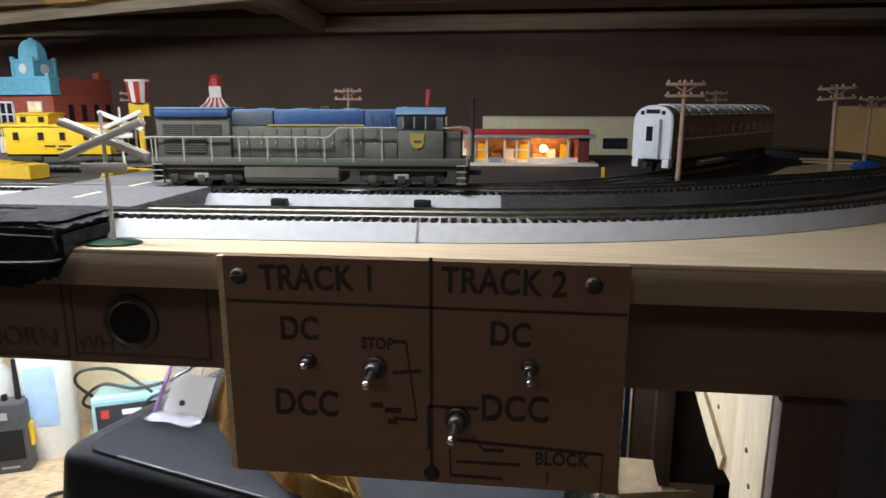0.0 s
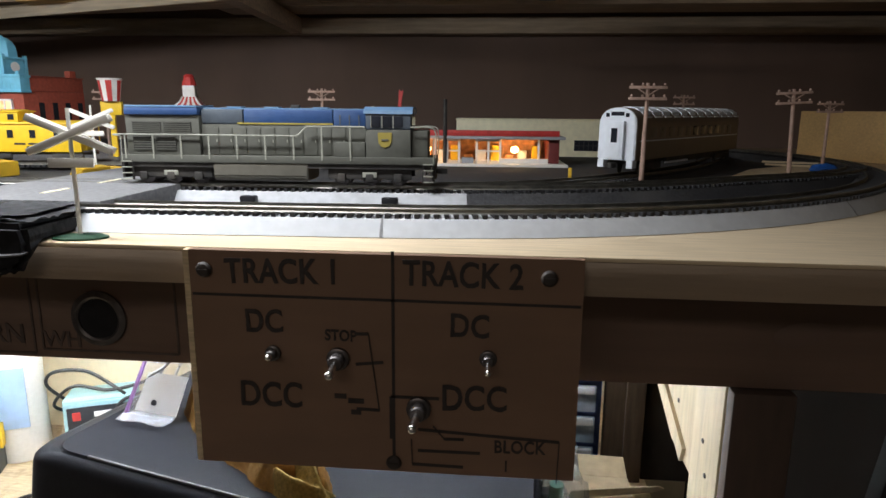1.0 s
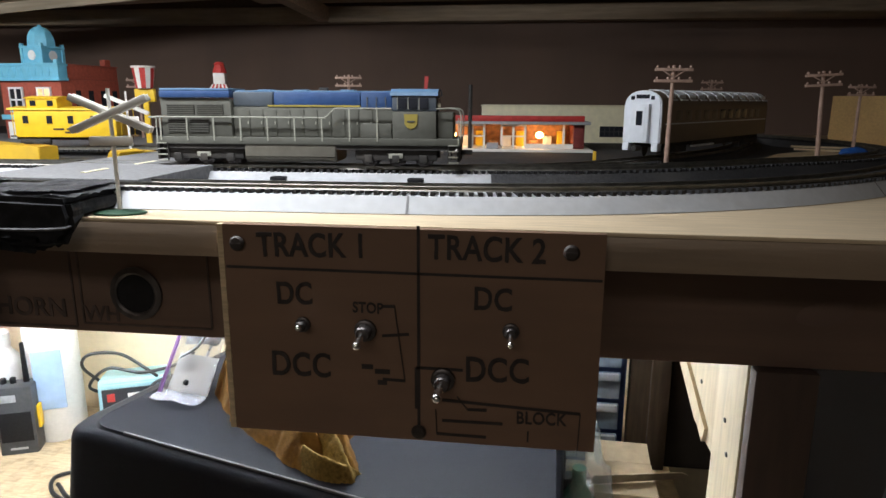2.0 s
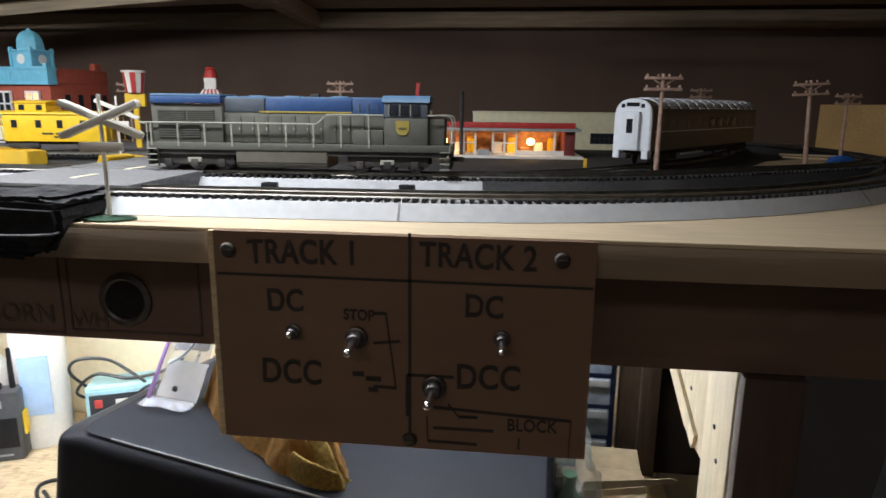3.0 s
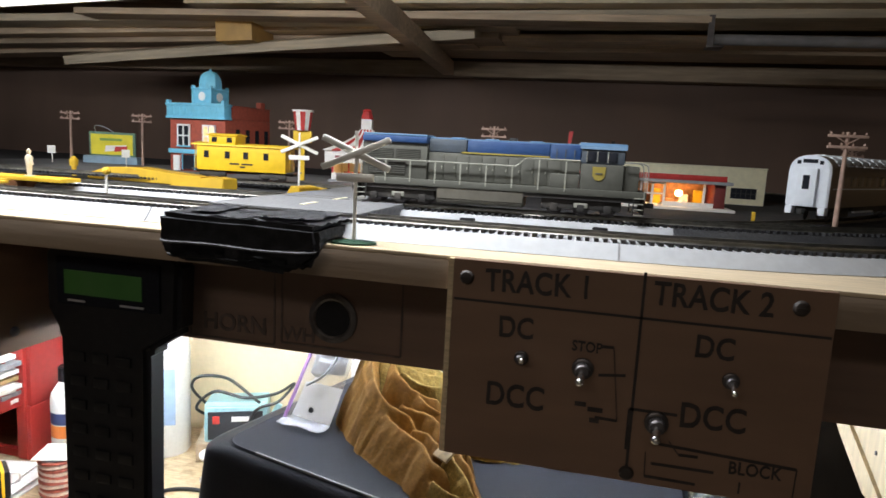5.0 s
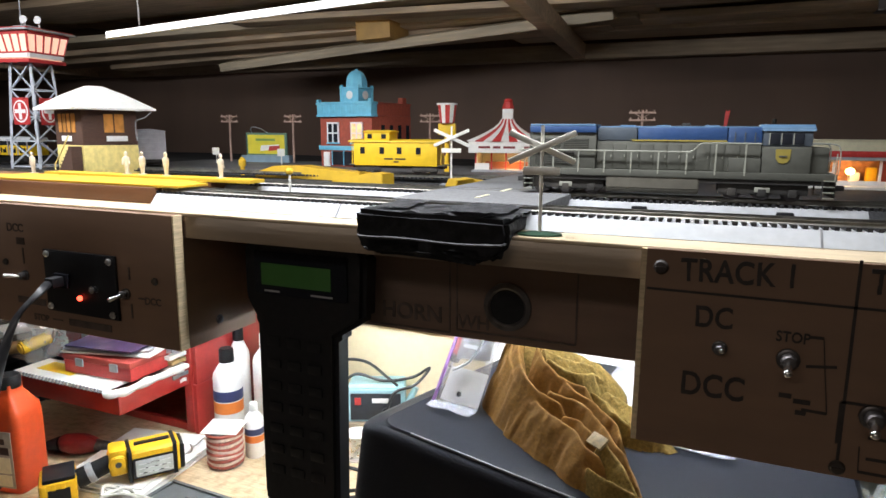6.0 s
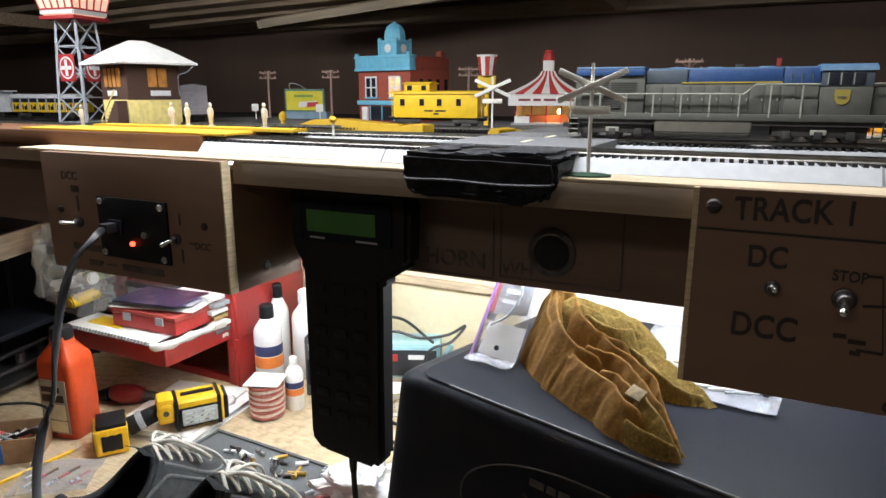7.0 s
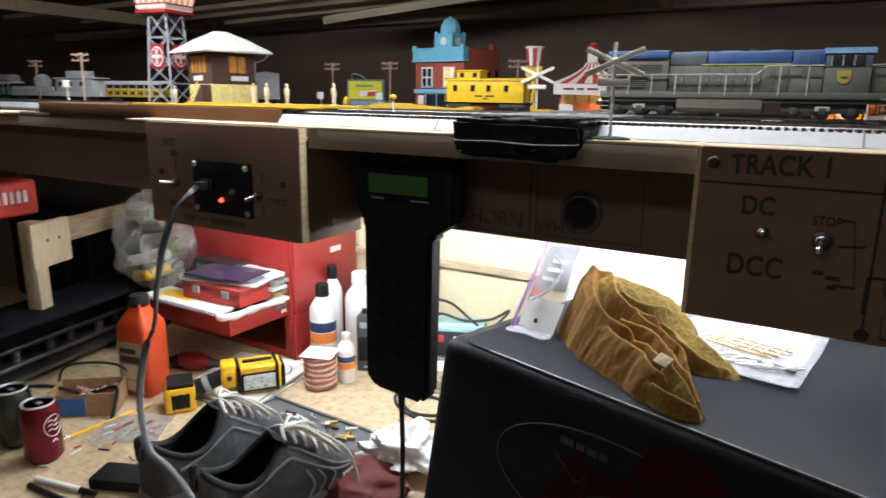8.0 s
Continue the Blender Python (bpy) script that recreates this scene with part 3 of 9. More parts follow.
for fx, ft in ((-0.040, 6), (0.004, -4), (0.026, 3)):
    part("tape_strip", wavy_flap(0.022, 0.050, 0.0012, 8), TAPE_GREY, ramp, "scuffed tape strip", m=pose(fx, 0.006, 1.5592, 0, 0, ft))

# ---- tracks ----
ROAD_Z, RAIL_Z = 1.5575, 1.5600


def arc(cx, cy, r, a0, a1, n):
    return [Vector((cx + r * math.cos(radians(a0 + (a1 - a0) * i / n)), cy + r * math.sin(radians(a0 + (a1 - a0) * i / n)), 0)) for i in range(n + 1)]


def even(way, step):
    """Points at even steps along a way, with their headings."""
    out, left = [], 0.0
    for a, b in zip(way, way[1:]):
        d, n = b - a, (b - a).length
        s = left
        while s < n:
            out.append((a + d * (s / n), math.atan2(d.y, d.x)))
            s += step
        left = s - n
    return out


WAY_1 = [Vector((x, y, 0)) for x, y in ((-0.543, 0.351), (-0.43, 0.349), (-0.30, 0.3485), (-0.18, 0.3505))] + arc(-0.065, 0.8155, 0.46, -87.3, 62, 48)
WAY_2 = [Vector((x, y, 0)) for x, y in ((-1.9, 0.455), (-1.2, 0.447), (-0.56, 0.437), (-0.245, 0.4465))] + smooth_path([(-0.046, 0.456, 0), (0.05, 0.472, 0), (0.13, 0.506, 0), (0.205, 0.552, 0), (0.277, 0.597, 0), (0.335, 0.645, 0), (0.375, 0.705, 0), (0.390, 0.78, 0), (0.388, 0.86, 0), (0.365, 0.95, 0)], 6)
WAY_3 = smooth_path([(-0.16, 0.475, 0), (-0.04, 0.495, 0), (0.055, 0.535, 0), (0.13, 0.612, 0), (0.21, 0.715, 0), (0.272, 0.835, 0), (0.32, 0.97, 0), (0.34, 1.15, 0)], 8)
WAY_4 = smooth_path([(-0.95, 0.585, 0), (-0.70, 0.607, 0), (-0.52, 0.628, 0), (-0.36, 0.655, 0), (-0.25, 0.70, 0)], 8)
WAY_5 = smooth_path([(-2.3, 0.68, 0), (-1.6, 0.639, 0), (-1.33, 0.65, 0), (-1.15, 0.675, 0), (-0.88, 0.668, 0), (-0.75, 0.66, 0)], 8)


def track(name, way, label, bed=True, z=RAIL_Z, dark_from=9.0, shoulder=False):
    t = thing(name, label, "railway track", kind="structure")
    cut = len([p for p in way if p.x < dark_from])
    if bed:
        for stretch, mat, words in ((way[:cut + 1], ROADBED_GREY if dark_from < 9 else ROADBED, "white foam roadbed"), (way[cut:], BALLAST, "dark painted roadbed")):
            if len(stretch) > 1:
                part("roadbed", sweep(stretch, [(-0.0225, TOP + 0.0004), (-0.0150, z - 0.0046), (0.0150, z - 0.0046), (0.0225, TOP + 0.0004)]), mat, t, words)
    b = bmesh.new()
    for p, a in even(way, 0.0052):
        box(-0.00125, 0.00125, -0.0140, 0.0140, z - 0.0046, z - 0.0024, 0, b, Matrix.Translation(p) @ pose(0, 0, 0, 0, 0, math.degrees(a) + random.uniform(-0.6, 0.6)))
    tagged(part("ties", b, TIE, t, "row of black plastic ties", smooth=None), kind="stuff")
    if shoulder:
        part("bed_shoulder", sweep([p for p in way if p.x > -0.16], [(0.0085, z - 0.0045), (0.0158, z - 0.0042), (0.0245, TOP + 0.0026), (0.0215, TOP + 0.0008)]), BALLAST, t, "dark painted inner shoulder")
    for o in (-0.00865, 0.00865):
        part("rail", sweep(way, [(o - 0.0011, z - 0.0026), (o - 0.0004, z - 0.0018), (o - 0.0005, z), (o + 0.0005, z), (o + 0.0004, z - 0.0018), (o + 0.0011, z - 0.0026)]), RAIL, t, "worn nickel rail")
    return t


track("track_front", WAY_1, "front railway track on a white foam roadbed", z=1.5588, shoulder=True)
track("track_main", WAY_2, "railway track on white roadbed carrying the locomotive", dark_from=-0.025)
track("track_siding", WAY_3, "dark railway siding carrying the passenger coach", z=1.5565, dark_from=-5.0)
track("track_town", WAY_4, "railway siding carrying the yellow caboose", bed=False, z=1.5560)
track("track_rear", WAY_5, "rear railway track carrying freight cars", bed=False, z=1.5530)
for x, y in ((-0.165, 0.4245), (-0.068, 0.4285)):
    tagged(part("rail_joiner", box(x, x + 0.011, y, y + 0.006, 1.5472, 1.5535, 0.001), BLACK), "black plastic track connector beside the rail", "track connector")

# joints between the lengths of front roadbed
for x in (-0.053, -0.36, 0.235):
    p, a = min(even(WAY_1, 0.004), key=lambda q: abs(q[0].x - x) + (q[0].y > 0.7))
    structure("roadbed_joint", prism([(-0.0226, TOP + 0.0006), (-0.0150, 1.5543), (-0.0148, 1.5546), (-0.0229, TOP + 0.0006)], 0.0012, Matrix.Translation(p) @ pose(0, 0, 0, 0, 0, math.degrees(a) + 90)), LOCO_JOINT, "dark joint line in the foam roadbed")

# ground sheet inside the front track
b = bmesh.new()
ring = [b.verts.new((p.x, p.y + 0.018, 0)) for p in WAY_1[:5]]
ring += [b.verts.new((-0.065 + (p.x + 0.065) * 0.955, 0.8155 + (p.y - 0.8155) * 0.955, 0)) for p in WAY_1[5:]]
ring += [b.verts.new(q) for q in ((0.15, 1.30, 0), (-2.55, 1.30, 0), (-2.55, 0.372, 0))]
f0 = b.faces.new(ring)
ext = bmesh.ops.extrude_face_region(b, geom=[f0])
put(b, [v for v in ext["geom"] if isinstance(v, bmesh.types.BMVert)], Matrix.Translation((0, 0, 0.0016)))
gs = structure("ground", b, BALLAST, "dark ballast coloured ground sheet")
gs.location = (0, 0, TOP + 0.0006)
GROUND = TOP + 0.0024
b = bmesh.new()
f0 = b.faces.new([b.verts.new((x, y, 0)) for x, y in ((0.195, 0.586), (0.277, 0.619), (0.330, 0.664), (0.362, 0.715), (0.368, 0.78), (0.345, 0.80), (0.285, 0.745))])
ext = bmesh.ops.extrude_face_region(b, geom=[f0])
put(b, [v for v in ext["geom"] if isinstance(v, bmesh.types.BMVert)], Matrix.Translation((0, 0, 0.0034)))
structure("bare_patch", b, PLY_EDGE, "bare plywood patch between the curved tracks").location = (0, 0, GROUND)

# road across the tracks
structure("road", box(-0.323, -0.213, 0.344, 0.70, GROUND, RAIL_Z - 0.0002, 0.0008), ROAD, "grey model road crossing the tracks")
structure("road_side", box(-1.00, -0.325, 0.655, 0.93, GROUND, 1.5525, 0.0008), ROAD, "grey town street sheet")
for x, y in ((-0.268, 0.372), (-0.268, 0.43), (-0.268, 0.50), (-0.268, 0.57)):
    structure("road_marking", box(x - 0.0015, x + 0.0015, y, y + 0.025, RAIL_Z - 0.0002, RAIL_Z + 0.0002), CREAM, "pale road dash")

# ---- locomotive ----
LOCO_GREY = material("loco_grey_paint", (0.092, 0.092, 0.076), 0.6, vary=0.14, scale=180, bump=0.0002, stains=0.5, stain_colour=(0.055, 0.052, 0.042), stain_scale=45)
LOCO_BLUE = material("loco_blue_paint", (0.018, 0.055, 0.160), 0.5, vary=0.1, scale=160, stains=0.35, stain_colour=(0.09, 0.12, 0.17), stain_scale=40)
LOCO_DULL = material("loco_dull_blue", (0.060, 0.075, 0.095), 0.6, vary=0.15, scale=160, stains=0.4, stain_colour=(0.085, 0.09, 0.085), stain_scale=40)
LOCO_ROOF = material("loco_roof_blue", (0.085, 0.165, 0.27), 0.5, vary=0.1, scale=160, stains=0.3, stain_colour=(0.2, 0.25, 0.3), stain_scale=40)
LOCO_DIRT = material("loco_dusty_black", (0.026, 0.024, 0.022), 0.75, vary=0.35, scale=220, bump=0.0003, stains=0.5, stain_colour=(0.10, 0.085, 0.07), stain_scale=60)
LOCO_TANK = material("loco_tank_grey", (0.115, 0.105, 0.082), 0.7, vary=0.2, scale=150, stains=0.4, stain_scale=40)
STRIPE = material("loco_yellow", (0.30, 0.235, 0.045), 0.6, vary=0.1, scale=120)
RAILING = material("loco_railing", (0.30, 0.30, 0.25), 0.55, vary=0.15, scale=200)


def make_locomotive(m):
    t = thing("locomotive", "weathered grey and blue model diesel locomotive on the main track", "locomotive", m)
    W = 0.0165
    part("walkway", box(-0.1085, 0.110, -W - 0.0005, W + 0.0005, 0.0150, 0.0200, 0.0006), LOCO_GREY, t)
    part("side_sill", box(-0.104, 0.106, -W + 0.0008, W - 0.0008, 0.0118, 0.0150), LOCO_DIRT, t)
    # long hood
    part("hood_lower", box(-0.052, 0.062, -0.0118, 0.0118, 0.0198, 0.0410, 0.0008), LOCO_GREY, t)
    part("hood_upper", box(-0.0225, 0.0396, -0.0118, 0.0118, 0.0411, 0.0512, 0.0018), LOCO_BLUE, t)
    part("hood_upper", box(0.0398, 0.0622, -0.0124, 0.0124, 0.0395, 0.0514, 0.0014), LOCO_BLUE, t, "deep blue hood end")
    for x in (0.044, 0.0505, 0.057):
        part("vent_rib", box(x, x + 0.0008, -0.0128, -0.0123, 0.0405, 0.0480), LOCO_DULL, t)
    part("hood_upper", box(-0.052, -0.0228, -0.0118, 0.0118, 0.0411, 0.0512, 0.0018), LOCO_DULL, t, "grey blue worn upper hood")
    part("hood_roof", box(-0.051, 0.0615, -0.0095, 0.0095, 0.0510, 0.0522, 0.0005), LOCO_ROOF, t)
    part("radiator_lower", box(-0.104, -0.0525, -0.0145, 0.0145, 0.0198, 0.0468, 0.0008), LOCO_GREY, t)
    part("radiator_upper", box(-0.104, -0.0525, -0.0162, 0.0162, 0.0470, 0.0520, 0.0014), LOCO_BLUE, t)
    part("radiator_roof", box(-0.1035, -0.053, -0.0155, 0.0155, 0.0520, 0.0536, 0.0006), LOCO_ROOF, t)
    for x0, x1, z0, z1 in ((-0.099, -0.079, 0.0345, 0.0425), (-0.077, -0.058, 0.0345, 0.0425), (-0.099, -0.085, 0.023, 0.033), (-0.083, -0.069, 0.023, 0.033)):
        g = part("grille", box(x0, x1, -0.0151, -0.0144, z0, z1), LOCO_DIRT, t, "dark radiator grille")
        for i in range(6):
            part("slat", box(x0 + 0.0004, x1 - 0.0004, -0.0155, -0.0149, z0 + 0.0006 + i * (z1 - z0) / 6, z0 + 0.0012 + i * (z1 - z0) / 6), LOCO_GREY, g)
    for i in range(10):
        x = -0.049 + i * 0.0098
        d = part("hood_door", box(x, x + 0.0088, -0.0123, -0.0116, 0.0206, 0.0392, 0.0003), LOCO_GREY, t)
        part("latch", box(x + 0.0074, x + 0.0080, -0.0127, -0.0122, 0.029, 0.031), RAILING, d)
    part("stripe", box(-0.0266, 0.0394, -0.0122, -0.0117, 0.0412, 0.0423), STRIPE, t, "thin yellow stripe")
    # cab and nose
    part("cab_lower", box(0.0625, 0.0930, -0.0163, 0.0163, 0.0198, 0.0385, 0.0008), LOCO_GREY, t)
    cab = part("cab_upper", box(0.0625, 0.0930, -0.0163, 0.0163, 0.0386, 0.0490, 0.0008), LOCO_DULL, t)
    part("cab_roof", prism([(-0.0172, 0), (-0.0165, 0.0022), (-0.010, 0.0046), (0.010, 0.0046), (0.0165, 0.0022), (0.0172, 0)], 0.033, pose(0.0943, 0, 0.0490, 0, 0, 90)), LOCO_ROOF, t)
    for x in (0.0665, 0.0740, 0.0815):
        w = part("window", box(x, x + 0.0062, -0.0169, -0.0160, 0.0402, 0.0474, 0.0002), GLASS_DARK, cab)
        part("window_frame", box(x - 0.0005, x, -0.0171, -0.0162, 0.0398, 0.0478), RAILING, w)
    part("emblem", prism([(0, -0.0052), (0.0026, -0.0044), (0.0044, -0.0018), (0.0048, 0.0048), (-0.0048, 0.0048), (-0.0044, -0.0018), (-0.0026, -0.0044)], 0.0005, pose(0.0755, -0.0168, 0.0318)), STRIPE, t, "yellow shield emblem")
    part("emblem_bar", box(0.0730, 0.0780, -0.0172, -0.0167, 0.0312, 0.0322), LOCO_GREY, t)
    part("nose", box(0.0932, 0.1045, -0.0125, 0.0125, 0.0198, 0.0380, 0.0012), LOCO_GREY, t)
    part("cab_window", box(0.0929, 0.0936, -0.012, 0.012, 0.0405, 0.0475), GLASS_DARK, cab)
    part("battery_box", box(0.041, 0.0620, -W, -0.0120, 0.0200, 0.0300, 0.0006), LOCO_GREY, t)
    # running gear
    part("fuel_tank", prism([(-0.0145, 0.0030), (0.0145, 0.0030), (0.0168, 0.006), (0.0168, 0.0148), (-0.0168, 0.0148), (-0.0168, 0.006)], 0.066, pose(0.0225, 0, 0, 0, 0, 90), 0.0008), LOCO_TANK, t, "dusty grey fuel tank")
    for cx in (-0.0745, 0.0645):
        tr = part("truck", box(cx - 0.029, cx + 0.029, -0.0138, -0.0118, 0.0045, 0.0118, 0.001), LOCO_DIRT, t, "dusty black three axle truck")
        part("bolster", box(cx - 0.022, cx + 0.022, -0.011, 0.011, 0.006, 0.0148, 0.001), LOCO_DIRT, tr)
        part("side_frame", box(cx - 0.029, cx + 0.029, 0.0118, 0.0138, 0.0045, 0.0118, 0.001), LOCO_DIRT, tr)
        part("spring_plate", box(cx - 0.005, cx + 0.005, -0.0150, -0.0136, 0.006, 0.0095, 0.0006), RAILING, tr, "worn silvery spring plate")
        for dx in (-0.0195, 0.0, 0.0195):
            for y in (-0.0095, 0.0075):
                part("wheel", lathe([(0, 0), (0.0058, 0), (0.0063, 0.0004), (0.0058, 0.0008), (0.0055, 0.0024), (0, 0.0024)], 20, m=Matrix.Translation((cx + dx, y, 0.0058)) @ pose(0, 0, 0, -90)), DARK_STEEL, tr)
            part("axle_box", box(cx + dx - 0.0028, cx + dx + 0.0028, -0.0152, -0.0130, 0.0030, 0.0085, 0.0008), LOCO_DIRT, tr)
    for x, s in ((-0.107, -1), (0.1085, 1)):
        part("pilot", box(x - 0.001, x + 0.001, -W, W, 0.004, 0.0198, 0.0004), LOCO_DIRT, t)
        part("coupler", box(x, x + s * 0.009, -0.002, 0.002, 0.008, 0.0115, 0.0006), LOCO_DIRT, t)
        for y in (-W - 0.0003, W + 0.0003):
            st = part("step_side", box(x - s * 0.0070 - 0.0004, x - s * 0.0070 + 0.0004, y - 0.0006, y + 0.0006, 0.003, 0.016), LOCO_DIRT, t)
            for i in range(4):
                part("step", box(min(x, x - s * 0.0068), max(x, x - s * 0.0068), y - 0.0022, y + 0.0018, 0.0032 + i * 0.0040, 0.0038 + i * 0.0040), RAILING, st)
            part("grab_rail", rod((x, y, 0.016), (x, y, 0.034), 0.00045, sides=6), RAILING, t)
    # railings
    def rails_on(y):
        r = part("handrail", tube([(-0.1075, y, 0.0330), (-0.104, y, 0.0338), (0.004, y, 0.0338), (0.0150, y, 0.0338), (0.0215, y, 0.0392), (0.027, y, 0.0402), (0.062, y, 0.0402)], 0.00055, 6, steps=4), RAILING, t, "thin grey handrail")
        part("handrail", tube([(0.093, y, 0.0402), (0.106, y, 0.0402), (0.110, y, 0.036), (0.110, y, 0.020)], 0.0005, 6, steps=4), RAILING, t)
        for i in range(9):
            x = -0.104 + i * 0.0195
            part("stanchion", box(x - 0.0005, x + 0.0005, y - 0.0004, y + 0.0004, 0.0175, 0.0338 if x < 0.016 else 0.0400), RAILING, r)
    rails_on(-W - 0.0004)
    rails_on(W + 0.0004)
    part("horn", rod((0.0600, 0.004, 0.0522), (0.0655, 0.004, 0.0530), 0.0006, 0.0012), RAILING, t)
    for x in (-0.036, -0.010, 0.024):
        part("roof_hatch", box(x, x + 0.010, -0.005, 0.005, 0.0520, 0.0530, 0.0004), LOCO_ROOF, t)
    part("exhaust", box(0.008, 0.014, -0.002, 0.002, 0.0520, 0.0545, 0.0004), LOCO_DIRT, t)
    part("headlight", rod((0.0930, 0, 0.0505), (0.0945, 0, 0.0505), 0.0016), STEEL, t)
    return t


make_locomotive(pose(-0.143, 0.4515, RAIL_Z, 0, 0, 2.6))

# ---- caboose ----
CABOOSE = material("caboose_yellow", (0.78, 0.50, 0.015), 0.5, vary=0.07, scale=150, stains=0.15, stain_scale=40)


def make_caboose(m):
    t = thing("caboose", "bright yellow model caboose with cupola on the town siding", "caboose", m)
    part("body", box(-0.054, 0.052, -0.0155, 0.0155, 0.0105, 0.0385, 0.0006), CABOOSE, t)
    part("roof", prism([(-0.0172, 0), (-0.0165, 0.0015), (0, 0.0036), (0.0165, 0.0015), (0.0172, 0)], 0.118, pose(0.058, 0, 0.0385, 0, 0, 90)), CABOOSE, t)
    cu = part("cupola", box(-0.040, -0.008, -0.0145, 0.0145, 0.0395, 0.0500, 0.0006), CABOOSE, t)
    part("cupola_roof", prism([(-0.0160, 0), (-0.0150, 0.0012), (0, 0.0026), (0.0150, 0.0012), (0.0160, 0)], 0.036, pose(-0.006, 0, 0.0500, 0, 0, 90)), CABOOSE, t)
    for x in (-0.036, -0.018):
        part("window", box(x, x + 0.006, -0.0149, -0.0143, 0.0425, 0.0480), GLASS_DARK, cu)
    for x in (-0.045, -0.020, 0.002, 0.026):
        w = part("window", box(x, x + 0.0058, -0.0159, -0.0153, 0.0245, 0.0325), GLASS_DARK, t)
        part("window_frame", box(x - 0.0006, x + 0.0064, -0.0160, -0.0157, 0.0237, 0.0244), CABOOSE, w)
    for x, z, w in ((-0.014, 0.0178, 0.011), (0.000, 0.0178, 0.013), (-0.002, 0.0145, 0.006)):
        part("lettering_bar", box(x, x + w, -0.0159, -0.0154, z, z + 0.0018), INK, t, "small dark lettering bar")
    for x in (-0.060, 0.053):
        part("platform", box(x, x + 0.008, -0.0155, 0.0155, 0.0105, 0.0120), DARK_STEEL, t)
        for y in (-0.0148, 0.0148):
            part("post", rod((x + 0.004, y, 0.0115), (x + 0.004, y, 0.039), 0.0005, sides=6), YELLOW, t)
        part("brake_wheel", lathe([(0.003, 0), (0.0034, 0.0004), (0.003, 0.0008)], 12, m=Matrix.Translation((x + 0.004, 0, 0.026)) @ pose(0, 0, 0, 0, 90)), DARK_STEEL, t)
    part("underframe", box(-0.058, 0.058, -0.008, 0.008, 0.0075, 0.0105), LOCO_DIRT, t)
    for cx in (-0.036, 0.036):
        tr = part("truck", box(cx - 0.016, cx + 0.016, -0.0132, -0.0115, 0.004, 0.009, 0.0008), LOCO_DIRT, t, "black two axle truck")
        for dx in (-0.010, 0.010):
            part("wheel", lathe([(0, 0), (0.0050, 0), (0.0053, 0.0006), (0, 0.0012)], 16, m=Matrix.Translation((cx + dx, -0.0095, 0.0053)) @ pose(0, 0, 0, -90)), DARK_STEEL, tr)
    return t


make_caboose(pose(-0.468, 0.640, 1.5560, 0, 0, 7.5))

# ---- passenger coach ----
# one silver coach: the unlit side's shade is painted brown, the end kept bright
COACH_SHADED = material("coach_shaded_silver", (0.25, 0.195, 0.15), 0.5, metal=0.2, vary=0.1, scale=120, stains=0.2, stain_scale=30)
COACH_PANE = material("coach_brown_pane", (0.13, 0.10, 0.08), 0.3, vary=0.15, scale=80)
COACH_END = material("coach_end_silver", (0.72, 0.76, 0.82), 0.5, metal=0.0, vary=0.06, scale=120)


